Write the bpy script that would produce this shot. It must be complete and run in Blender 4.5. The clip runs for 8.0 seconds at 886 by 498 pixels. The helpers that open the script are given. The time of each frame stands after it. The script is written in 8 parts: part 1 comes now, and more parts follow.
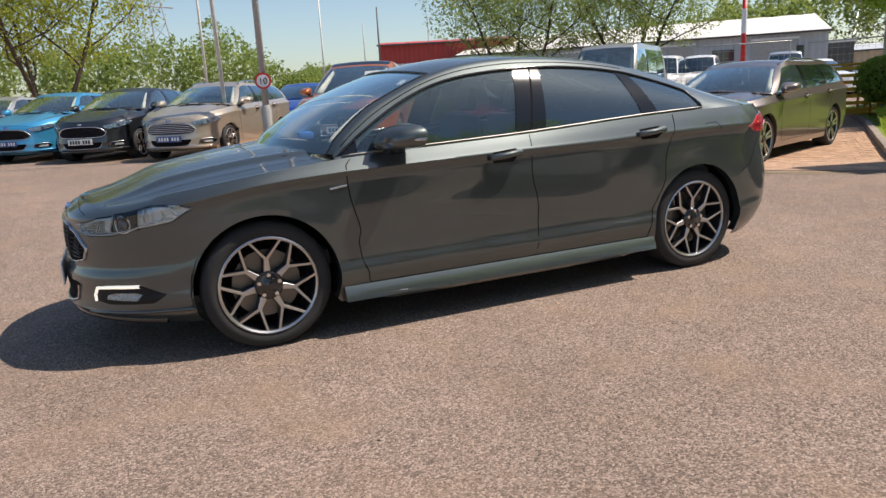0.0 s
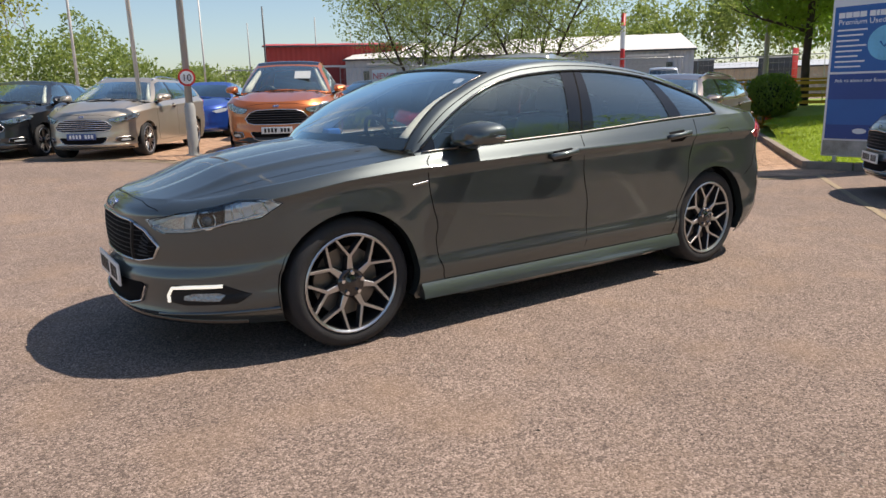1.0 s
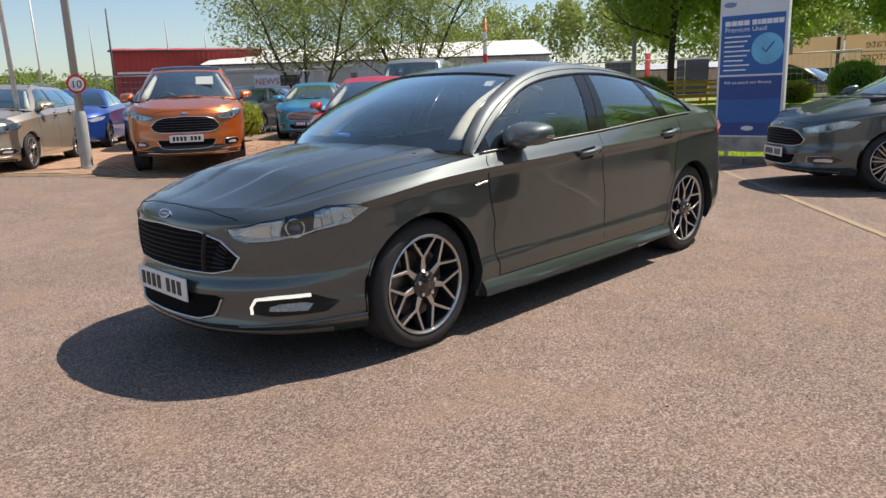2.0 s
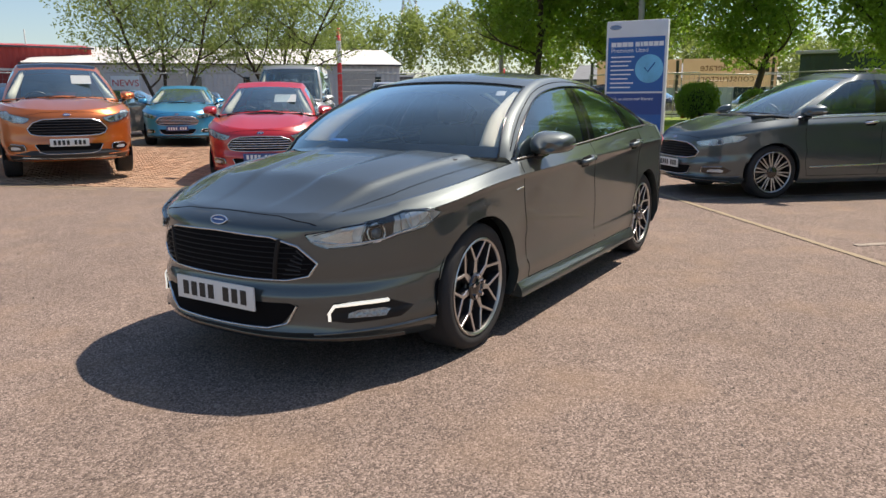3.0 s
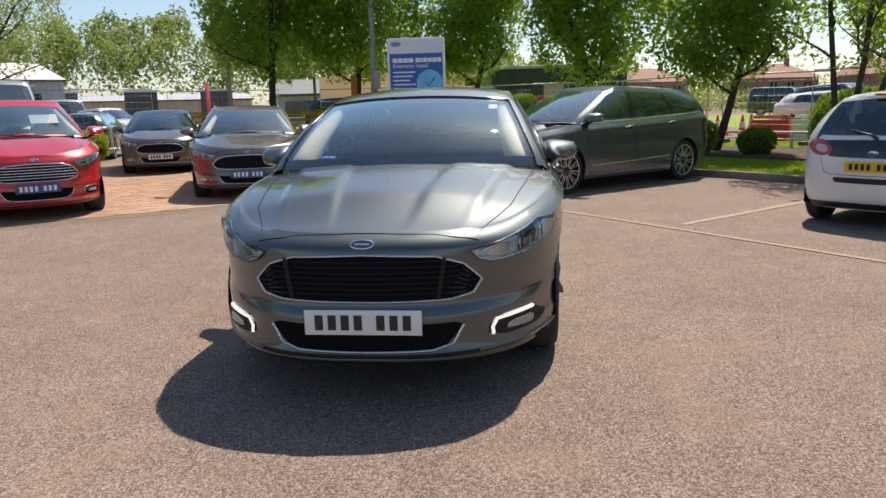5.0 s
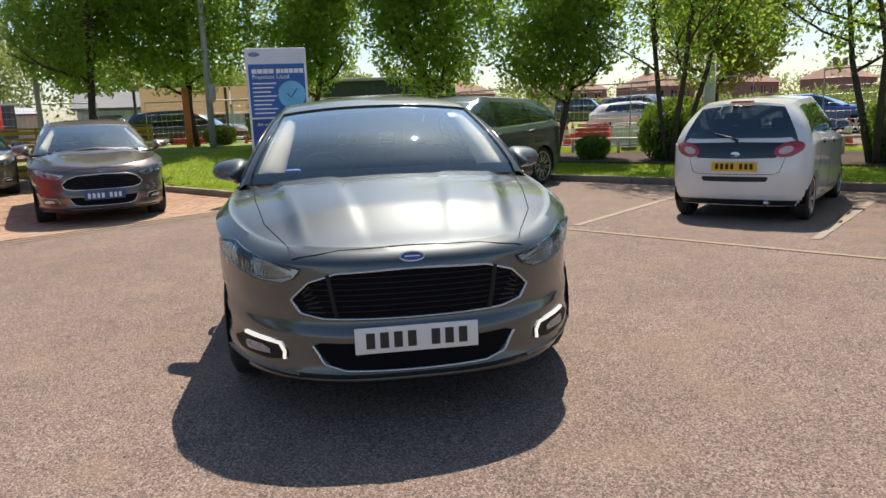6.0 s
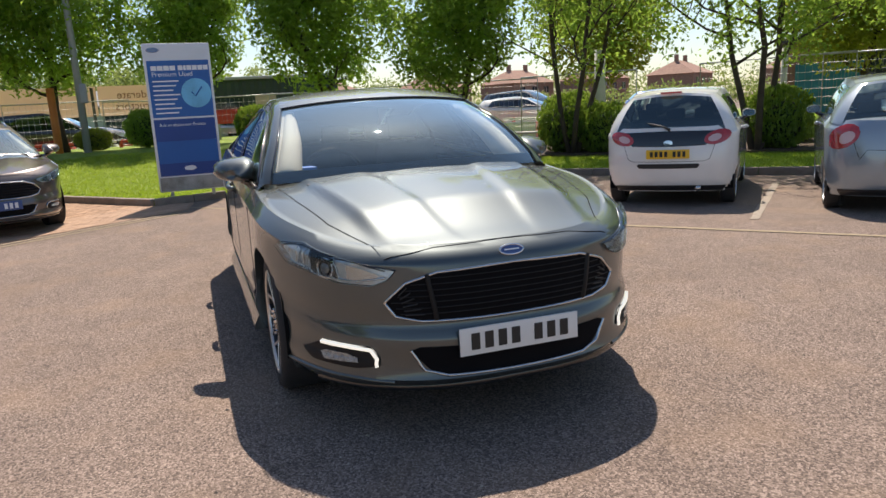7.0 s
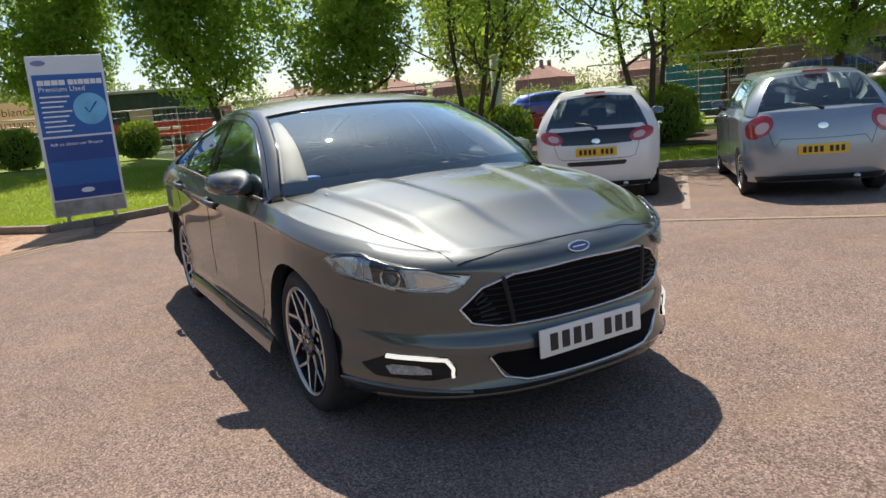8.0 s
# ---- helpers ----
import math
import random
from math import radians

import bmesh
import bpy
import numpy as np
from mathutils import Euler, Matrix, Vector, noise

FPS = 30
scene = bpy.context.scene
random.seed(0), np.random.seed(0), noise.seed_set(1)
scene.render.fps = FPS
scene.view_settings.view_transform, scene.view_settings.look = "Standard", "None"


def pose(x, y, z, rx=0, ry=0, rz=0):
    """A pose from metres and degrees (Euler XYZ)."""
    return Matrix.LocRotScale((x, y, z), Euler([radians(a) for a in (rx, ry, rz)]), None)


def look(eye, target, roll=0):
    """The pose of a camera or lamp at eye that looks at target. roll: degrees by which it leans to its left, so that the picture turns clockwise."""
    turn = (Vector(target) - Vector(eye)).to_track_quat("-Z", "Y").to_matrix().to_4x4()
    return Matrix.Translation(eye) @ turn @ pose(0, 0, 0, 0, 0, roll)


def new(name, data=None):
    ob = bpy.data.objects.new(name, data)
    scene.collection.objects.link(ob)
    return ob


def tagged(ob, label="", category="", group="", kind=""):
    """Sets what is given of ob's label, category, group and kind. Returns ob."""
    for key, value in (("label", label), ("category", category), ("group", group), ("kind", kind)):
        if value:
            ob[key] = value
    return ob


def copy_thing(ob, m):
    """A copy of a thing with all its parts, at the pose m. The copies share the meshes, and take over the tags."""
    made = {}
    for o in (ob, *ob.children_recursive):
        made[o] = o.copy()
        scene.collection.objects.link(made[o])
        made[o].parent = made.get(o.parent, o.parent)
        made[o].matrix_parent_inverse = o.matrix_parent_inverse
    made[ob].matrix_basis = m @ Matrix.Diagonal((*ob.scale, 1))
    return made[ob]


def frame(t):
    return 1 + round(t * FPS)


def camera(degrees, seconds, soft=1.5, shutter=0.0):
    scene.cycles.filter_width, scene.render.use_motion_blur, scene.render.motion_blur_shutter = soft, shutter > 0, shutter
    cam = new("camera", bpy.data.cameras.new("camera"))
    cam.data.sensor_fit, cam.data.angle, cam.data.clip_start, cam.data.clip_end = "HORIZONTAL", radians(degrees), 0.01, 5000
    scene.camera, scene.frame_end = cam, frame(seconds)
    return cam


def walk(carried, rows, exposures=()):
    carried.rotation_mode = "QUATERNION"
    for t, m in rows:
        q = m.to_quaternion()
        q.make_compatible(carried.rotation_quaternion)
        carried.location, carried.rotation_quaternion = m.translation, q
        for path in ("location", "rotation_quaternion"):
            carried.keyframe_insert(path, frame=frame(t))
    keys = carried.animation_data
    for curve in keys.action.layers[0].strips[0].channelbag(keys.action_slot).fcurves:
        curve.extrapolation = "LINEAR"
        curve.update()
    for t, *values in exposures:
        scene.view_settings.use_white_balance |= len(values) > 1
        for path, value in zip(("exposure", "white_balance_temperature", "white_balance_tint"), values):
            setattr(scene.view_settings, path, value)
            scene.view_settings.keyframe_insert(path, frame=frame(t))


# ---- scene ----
cam = camera(63.9, 8.0)
PATH = [
    (0, (-2.042, -4.47, 1.266), (-1.247, -2.686, 0.831), -3.1),
    (0.5, (-2.527, -4.274, 1.261), (-1.589, -2.562, 0.827), -1.7),
    (1, (-2.972, -3.992, 1.264), (-1.882, -2.372, 0.832), -1.4),
    (1.5, (-3.405, -3.73, 1.278), (-2.142, -2.237, 0.862), -0.6),
    (1.7, (-3.567, -3.599, 1.27), (-2.253, -2.151, 0.851), -1.4),
    (2.8, (-4.466, -2.761, 1.322), (-2.86, -1.648, 0.896), -0.4),
    (3, (-4.562, -2.605, 1.29), (-2.9, -1.572, 0.878), -0.3),
    (3.5, (-4.876, -2.146, 1.298), (-3.122, -1.275, 0.892), -1.4),
    (4, (-5.134, -1.694, 1.317), (-3.289, -1.037, 0.909), -1.0),
    (4.5, (-5.263, -1.202, 1.327), (-3.351, -0.774, 0.925), -2.0),
    (4.7, (-5.313, -0.989, 1.316), (-3.383, -0.649, 0.919), -1.6),
    (5.8, (-5.292, 0.088, 1.331), (-3.333, -0.074, 0.959), -2.5),
    (6, (-5.244, 0.298, 1.324), (-3.3, 0.01, 0.954), -2.2),
    (6.5, (-5.089, 0.751, 1.317), (-3.179, 0.293, 0.942), -3.0),
    (7, (-4.885, 1.167, 1.32), (-3.031, 0.527, 0.93), -3.2),
    (7.5, (-4.716, 1.529, 1.348), (-2.945, 0.681, 0.968), -3.4),
    (8, (-4.494, 1.802, 1.335), (-2.777, 0.854, 0.944), -5.1),
]
walk(cam, [(t, look(eye, target, roll)) for t, eye, target, roll in PATH])
scene.view_settings.exposure = 0.40
# sun high over the car's tail, sky from the same side
SUN = Vector((0.64, -0.23, 1.01)).normalized()
world = bpy.data.worlds.new("sky")
scene.world = world
world.use_nodes = True
wn = world.node_tree
sky = wn.nodes.new("ShaderNodeTexSky")
sky.sky_type = 'NISHITA'
sky.sun_disc = False
sky.sun_elevation = math.asin(SUN.z)
sky.sun_rotation = math.atan2(SUN.x, SUN.y)
sky.air_density, sky.dust_density, sky.ozone_density = 1.0, 0.7, 1.5
wn.nodes["Background"].inputs["Strength"].default_value = 0.100
wn.links.new(sky.outputs[0], wn.nodes["Background"].inputs["Color"])
sun = new("sun", bpy.data.lights.new("sun", 'SUN'))
sun.data.energy, sun.data.angle, sun.data.color = 5.0, radians(0.55), (1.0, 0.875, 0.745)
sun.matrix_world = look(SUN * 60, (0, 0, 0))


# ---- materials ----
def mat(name, color, rough=0.6, metal=0.0, coat=0.0, spec=0.5, vary=0.0, scale=6.0, bump=0.0, bump_scale=60.0, color2=None, per_object=0.0):
    """A principled material with two scales of colour variation and fine relief."""
    m = bpy.data.materials.new(name)
    m.use_nodes = True
    nt = m.node_tree
    b = nt.nodes["Principled BSDF"]
    b.inputs["Base Color"].default_value = (*color, 1)
    b.inputs["Roughness"].default_value = rough
    b.inputs["Metallic"].default_value = metal
    b.inputs["Specular IOR Level"].default_value = spec
    if coat:
        b.inputs["Coat Weight"].default_value = coat
        b.inputs["Coat Roughness"].default_value = 0.03
        b.inputs["Coat IOR"].default_value = 1.65
    if vary or bump or color2:
        co = nt.nodes.new("ShaderNodeTexCoord")
        big = nt.nodes.new("ShaderNodeTexNoise")
        big.inputs["Scale"].default_value = scale
        big.inputs["Detail"].default_value = 8
        nt.links.new(co.outputs["Object"], big.inputs["Vector"])
        fine = nt.nodes.new("ShaderNodeTexNoise")
        fine.inputs["Scale"].default_value = bump_scale
        fine.inputs["Detail"].default_value = 4
        nt.links.new(co.outputs["Object"], fine.inputs["Vector"])
        mixer = nt.nodes.new("ShaderNodeMix")
        mixer.data_type = 'RGBA'
        c2 = color2 or tuple(min(1, c * (1 + vary)) for c in color)
        c1 = color if color2 else tuple(c * (1 - vary) for c in color)
        mixer.inputs["A"].default_value = (*c1, 1)
        mixer.inputs["B"].default_value = (*c2, 1)
        add = nt.nodes.new("ShaderNodeMath")
        add.operation = 'MULTIPLY_ADD'
        add.inputs[1].default_value = 0.5
        nt.links.new(fine.outputs["Fac"], add.inputs[0])
        half = nt.nodes.new("ShaderNodeMath")
        half.operation = 'MULTIPLY_ADD'
        half.inputs[1].default_value, half.inputs[2].default_value = 1.6, -0.55
        nt.links.new(big.outputs["Fac"], half.inputs[0])
        nt.links.new(half.outputs[0], add.inputs[2])
        nt.links.new(add.outputs[0], mixer.inputs["Factor"])
        last = mixer.outputs["Result"]
        if per_object:
            info = nt.nodes.new("ShaderNodeObjectInfo")
            hsv = nt.nodes.new("ShaderNodeHueSaturation")
            ma = nt.nodes.new("ShaderNodeMath")
            ma.operation = 'MULTIPLY_ADD'
            ma.inputs[1].default_value, ma.inputs[2].default_value = per_object * 2, 1 - per_object
            nt.links.new(info.outputs["Random"], ma.inputs[0])
            nt.links.new(ma.outputs[0], hsv.inputs["Value"])
            nt.links.new(last, hsv.inputs["Color"])
            last = hsv.outputs["Color"]
        nt.links.new(last, b.inputs["Base Color"])
        if bump:
            bp = nt.nodes.new("ShaderNodeBump")
            bp.inputs["Strength"].default_value = bump
            bp.inputs["Distance"].default_value = 0.02
            nt.links.new(fine.outputs["Fac"], bp.inputs["Height"])
            nt.links.new(bp.outputs["Normal"], b.inputs["Normal"])
    return m


def paint(name, color, metal=0.55, rough=0.32):
    """Car paint: metal flake under a clear coat, with faint dust."""
    m = mat(name, color, rough, metal, coat=1.0, vary=0.06, scale=3.0, bump_scale=900.0)
    nt = m.node_tree
    b = nt.nodes["Principled BSDF"]
    n = nt.nodes.new("ShaderNodeTexNoise")
    n.inputs["Scale"].default_value = 2.5
    n.inputs["Detail"].default_value = 6
    co = nt.nodes.new("ShaderNodeTexCoord")
    nt.links.new(co.outputs["Object"], n.inputs["Vector"])
    r = nt.nodes.new("ShaderNodeMapRange")
    r.inputs["To Min"].default_value, r.inputs["To Max"].default_value = 0.02, 0.07
    nt.links.new(n.outputs["Fac"], r.inputs["Value"])
    nt.links.new(r.outputs[0], b.inputs["Coat Roughness"])
    return m


def glass_mat(name, tint, gloss=1.0, haze=0.0):
    """Car glass: tinted see-through with a fresnel gloss and a mixed-in share of haze."""
    m = bpy.data.materials.new(name)
    m.use_nodes = True
    nt = m.node_tree
    nt.nodes.remove(nt.nodes["Principled BSDF"])
    out = nt.nodes["Material Output"]
    tr = nt.nodes.new("ShaderNodeBsdfTransparent")
    tr.inputs["Color"].default_value = (*tint, 1)
    gl = nt.nodes.new("ShaderNodeBsdfGlossy")
    gl.inputs["Roughness"].default_value = 0.015
    gl.inputs["Color"].default_value = (0.78, 0.95, 1, 1)
    fr = nt.nodes.new("ShaderNodeFresnel")
    fr.inputs["IOR"].default_value = 1.52
    sc = nt.nodes.new("ShaderNodeMath")
    sc.operation = 'MULTIPLY'
    sc.inputs[1].default_value = gloss
    mx = nt.nodes.new("ShaderNodeMixShader")
    nt.links.new(fr.outputs[0], sc.inputs[0])
    nt.links.new(sc.outputs[0], mx.inputs[0])
    nt.links.new(tr.outputs[0], mx.inputs[1])
    nt.links.new(gl.outputs[0], mx.inputs[2])
    last = mx
    if haze:
        # Blue-grey diffuse share stands in for veiling reflections, beside dust on the glass.
        di = nt.nodes.new("ShaderNodeBsdfDiffuse")
        di.inputs["Color"].default_value = (0.46, 0.62, 0.68, 1)
        last = nt.nodes.new("ShaderNodeMixShader")
        last.inputs[0].default_value = haze
        nt.links.new(mx.outputs[0], last.inputs[1])
        nt.links.new(di.outputs[0], last.inputs[2])
    nt.links.new(last.outputs[0], out.inputs["Surface"])
    return m


def glow(name, color, strength):
    m = mat(name, color, 0.3)
    b = m.node_tree.nodes["Principled BSDF"]
    b.inputs["Emission Color"].default_value = (*color, 1)
    b.inputs["Emission Strength"].default_value = strength
    return m


def asphalt_mat():
    """Worn tarmac: pale stone chips in tan and grey, patched and stained."""
    m = bpy.data.materials.new("worn_asphalt")
    m.use_nodes = True
    nt = m.node_tree
    L = nt.links.new
    b = nt.nodes["Principled BSDF"]
    b.inputs["Roughness"].default_value = 0.9
    b.inputs["Specular IOR Level"].default_value = 0.25
    co = nt.nodes.new("ShaderNodeTexCoord")

    def vor(scale):
        v = nt.nodes.new("ShaderNodeTexVoronoi")
        v.inputs["Scale"].default_value = scale
        L(co.outputs["Object"], v.inputs["Vector"])
        return v

    def noi(scale, detail=6):
        n = nt.nodes.new("ShaderNodeTexNoise")
        n.inputs["Scale"].default_value = scale
        n.inputs["Detail"].default_value = detail
        L(co.outputs["Object"], n.inputs["Vector"])
        return n

    chips, grit, patch, stain = vor(135), vor(260), noi(0.55), noi(4.0, 8)
    ramp = nt.nodes.new("ShaderNodeValToRGB")
    e = ramp.color_ramp.elements
    e[0].position, e[0].color = 0.0, (0.095, 0.072, 0.060, 1)
    e[1].position, e[1].color = 1.0, (0.385, 0.300, 0.252, 1)
    mid = e.new(0.6)
    mid.color = (0.232, 0.176, 0.145, 1)
    sep = nt.nodes.new("ShaderNodeSeparateColor")
    L(chips.outputs["Color"], sep.inputs[0])
    L(sep.outputs[0], ramp.inputs[0])
    sep2 = nt.nodes.new("ShaderNodeSeparateColor")
    L(grit.outputs["Color"], sep2.inputs[0])
    r2 = nt.nodes.new("ShaderNodeMapRange")
    r2.inputs["To Min"].default_value, r2.inputs["To Max"].default_value = 0.82, 1.16
    L(sep2.outputs[1], r2.inputs["Value"])
    r3 = nt.nodes.new("ShaderNodeMapRange")
    r3.inputs["From Min"].default_value, r3.inputs["From Max"].default_value = 0.3, 0.7
    r3.inputs["To Min"].default_value, r3.inputs["To Max"].default_value = 0.90, 1.09
    L(patch.outputs["Fac"], r3.inputs["Value"])
    r4 = nt.nodes.new("ShaderNodeMapRange")
    r4.inputs["From Min"].default_value, r4.inputs["From Max"].default_value = 0.35, 0.7
    r4.inputs["To Min"].default_value, r4.inputs["To Max"].default_value = 0.93, 1.07
    L(stain.outputs["Fac"], r4.inputs["Value"])
    value = None
    for r in (r2, r3, r4):
        if value is None:
            value = r.outputs[0]
        else:
            mu = nt.nodes.new("ShaderNodeMath")
            mu.operation = 'MULTIPLY'
            L(value, mu.inputs[0])
            L(r.outputs[0], mu.inputs[1])
            value = mu.outputs[0]
    hsv = nt.nodes.new("ShaderNodeHueSaturation")
    worn = noi(1.7, 9)
    r5 = nt.nodes.new("ShaderNodeMapRange")
    r5.inputs["From Min"].default_value, r5.inputs["From Max"].default_value = 0.5, 0.72
    r5.inputs["To Min"].default_value, r5.inputs["To Max"].default_value = 0.0, 0.45
    L(worn.outputs["Fac"], r5.inputs["Value"])
    ochre = nt.nodes.new("ShaderNodeMix")
    ochre.data_type = 'RGBA'
    ochre.inputs["B"].default_value = (0.295, 0.205, 0.14, 1)
    L(r5.outputs[0], ochre.inputs["Factor"])
    L(ramp.outputs[0], ochre.inputs["A"])
    L(ochre.outputs["Result"], hsv.inputs["Color"])
    L(value, hsv.inputs["Value"])
    L(hsv.outputs[0], b.inputs["Base Color"])
    bp = nt.nodes.new("ShaderNodeBump")
    bp.inputs["Strength"].default_value = 0.55
    bp.inputs["Distance"].default_value = 0.006
    L(chips.outputs["Distance"], bp.inputs["Height"])
    bp.invert = True
    L(bp.outputs["Normal"], b.inputs["Normal"])
    return m


M_ASPHALT = asphalt_mat()
M_GREY = paint("dark_grey_metallic_paint", (0.066, 0.080, 0.082), metal=0.8, rough=0.48)
M_GREY.node_tree.nodes["Principled BSDF"].inputs["Coat IOR"].default_value = 1.72
M_BRONZE = paint("bronze_grey_metallic_paint", (0.14, 0.115, 0.105))
M_TEALGREY = paint("slate_metallic_paint", (0.070, 0.092, 0.102))
M_ORANGE = paint("copper_orange_metallic_paint", (0.50, 0.13, 0.02), metal=0.5)
M_RED = paint("bright_red_paint", (0.50, 0.012, 0.018), metal=0.05)
M_BLUE = paint("light_blue_metallic_paint", (0.05, 0.30, 0.55), metal=0.4)
M_DEEPBLUE = paint("deep_blue_metallic_paint", (0.02, 0.07, 0.35), metal=0.4)
M_BLACKP = paint("black_paint", (0.012, 0.014, 0.018), metal=0.2)
M_GOLD = paint("champagne_metallic_paint", (0.42, 0.37, 0.30), metal=0.5)
M_WHITEP = paint("white_paint", (0.80, 0.80, 0.78), metal=0.0)
M_SILVERBLUE = paint("pale_blue_grey_metallic_paint", (0.30, 0.36, 0.42), metal=0.5)
M_SILVER = paint("silver_metallic_paint", (0.45, 0.46, 0.47), metal=0.6)
M_BLACK = mat("black_plastic", (0.02, 0.02, 0.022), 0.45, vary=0.2, bump_scale=300)
M_GLOSSBLACK = mat("gloss_black_trim", (0.008, 0.008, 0.01), 0.12, coat=0.6)
M_GRILLE = mat("black_grille_plastic", (0.010, 0.010, 0.011), 0.55, spec=0.3)
M_PILLAR = mat("gloss_black_pillar_film", (0.006, 0.007, 0.009), 0.06)
M_VOID = mat("matt_black_recess", (0.005, 0.005, 0.006), 0.9, spec=0.15)
M_RUBBER = mat("tyre_rubber", (0.022, 0.022, 0.024), 0.78, vary=0.25, scale=9, bump=0.15, bump_scale=120)
M_ALLOY = mat("machined_alloy", (0.56, 0.56, 0.56), 0.30, metal=1.0, vary=0.08, bump_scale=200)
M_ALLOYDARK = mat("dark_alloy_pocket", (0.05, 0.05, 0.055), 0.4, metal=0.6)
M_DISC = mat("brake_disc_steel", (0.20, 0.185, 0.165), 0.4, metal=0.8, vary=0.2)
M_CHROME = mat("chrome", (0.75, 0.76, 0.78), 0.08, metal=1.0)
M_SATIN = mat("satin_chrome", (0.55, 0.56, 0.57), 0.25, metal=1.0)
M_BELT = mat("brushed_dark_trim", (0.26, 0.25, 0.24), 0.42, metal=1.0)
M_LAMP = mat("lamp_reflector", (0.60, 0.65, 0.70), 0.26, metal=0.35, coat=0.6, vary=0.3, scale=14, bump=0.35, bump_scale=38)
M_LAMPDARK = mat("smoked_lamp_housing", (0.55, 0.60, 0.64), 0.2, metal=0.7, coat=0.6, vary=0.35, scale=22, bump=0.4, bump_scale=45)
M_FOG = mat("fog_lamp_glass", (0.30, 0.33, 0.35), 0.18, metal=0.6, coat=0.8, vary=0.4, scale=60, bump=0.5, bump_scale=70)
M_LAMPWHITE = mat("frosted_lamp_plastic", (0.72, 0.76, 0.80), 0.28, metal=0.2, coat=1.0, vary=0.12, scale=40, bump=0.3, bump_scale=90)
M_LENS = mat("projector_lens", (0.10, 0.12, 0.15), 0.05, metal=0.3, coat=1.0)
M_REDLAMP = mat("red_lamp_plastic", (0.40, 0.018, 0.022), 0.15, coat=0.8, vary=0.25, scale=30)
M_CLEARLAMP = mat("clear_lamp_plastic", (0.62, 0.42, 0.42), 0.15, coat=0.8)
M_GLASS = glass_mat("clear_car_glass", (0.80, 0.91, 0.92), 3.0, 0.04)
M_TINT = glass_mat("privacy_glass", (0.13, 0.16, 0.17), 2.8, 0.012)
M_COVER = glass_mat("lamp_cover", (0.93, 0.95, 0.96), 0.9)
M_DRL = glow("running_light", (1.0, 0.93, 0.80), 0.55)
M_SEAT = mat("charcoal_cloth", (0.055, 0.056, 0.06), 0.85, vary=0.2, bump=0.2, bump_scale=200)
M_DASH = mat("dark_dash_plastic", (0.085, 0.088, 0.09), 0.6, vary=0.15, bump_scale=200)
M_BEIGE = mat("pale_headlining", (0.80, 0.75, 0.64), 0.9, vary=0.05)
M_PLATE = mat("white_plate", (0.78, 0.78, 0.76), 0.35, vary=0.03)
M_PLATEY = mat("yellow_plate", (0.80, 0.50, 0.03), 0.35, vary=0.03)
M_PLATEB = mat("blue_dealer_plate", (0.05, 0.09, 0.25), 0.35, vary=0.05)
M_INK = mat("black_print", (0.02, 0.02, 0.02), 0.5)
M_WHITEPRINT = mat("white_print", (0.8, 0.82, 0.85), 0.5)
M_CARD = mat("grey_white_card", (0.40, 0.43, 0.44), 0.6, vary=0.08, scale=12)
M_BADGE = mat("blue_badge", (0.05, 0.09, 0.26), 0.2, coat=1.0)


# ---- the lie of the ground: level round the car, rising gently to the display row ----
def lie(x, y):
    s = -0.45 * x + 0.89 * y
    t = min(1.0, max(0.0, (s - 4.5) / 4.5))
    return 0.2 * t * t * (3 - 2 * t)


def bank(x, y):
    """Extra height of the grass bank behind the sign."""
    s = lambda t: min(1.0, max(0.0, t)) ** 2 * (3 - 2 * min(1.0, max(0.0, t)))
    return 0.56 * s((x - 8.7 - 0.25 * max(0, y - 1.5)) / 6.5) * s((y + 4.0) / 3.5)


def face_out(bm, c):
    """Turns the faces of an open sheet away from the point c."""
    bm.normal_update()
    if sum((f.calc_center_median() - c).dot(f.normal) * f.calc_area() for f in bm.faces) < 0:
        bmesh.ops.reverse_faces(bm, faces=bm.faces)


# ---- mesh helpers ----
def part(name, bm, material, parent=None, label="", smooth=True, angle=35):
    """Links a bmesh as one mesh object under a thing or part."""
    if smooth:
        lim = radians(angle)
        for f in bm.faces:
            f.smooth = True
        for e in bm.edges:
            if len(e.link_faces) == 2 and e.calc_face_angle(0) > lim:
                e.smooth = False
    me = bpy.data.meshes.new(name)
    bm.to_mesh(me)
    bm.free()
    me.materials.append(material)
    ob = new(name, me)
    ob.parent = parent
    if label:
        ob["label"] = label
    return ob


def share(name, me, parent, m=None):
    """One more object on a mesh that exists already."""
    ob = new(name, me)
    ob.parent = parent
    if m is not None:
        ob.matrix_local = m
    return ob


def thing(name, label, category, m=None, group="", kind=""):
    ob = new(name)
    ob.empty_display_size = 0.2
    if m is not None:
        ob.matrix_world = Matrix.Translation((0, 0, lie(*m.translation.xy))) @ m
    return tagged(ob, label, category, group, kind)


def add_box(bm, cx, cy, cz, sx, sy, sz, bevel=0.0, m=None):
    r = bmesh.ops.create_cube(bm, size=1)
    vs = r["verts"]
    bmesh.ops.scale(bm, vec=(sx, sy, sz), verts=vs)
    if bevel:
        es = list({e for v in vs for e in v.link_edges})
        r2 = bmesh.ops.bevel(bm, geom=es, offset=bevel, segments=2, affect='EDGES', profile=0.6)
        vs = list({v for f in r2["faces"] for v in f.verts} | {v for v in vs if v.is_valid})
    bmesh.ops.translate(bm, vec=(cx, cy, cz), verts=vs)
    if m is not None:
        bmesh.ops.transform(bm, matrix=m, verts=vs)
    return vs


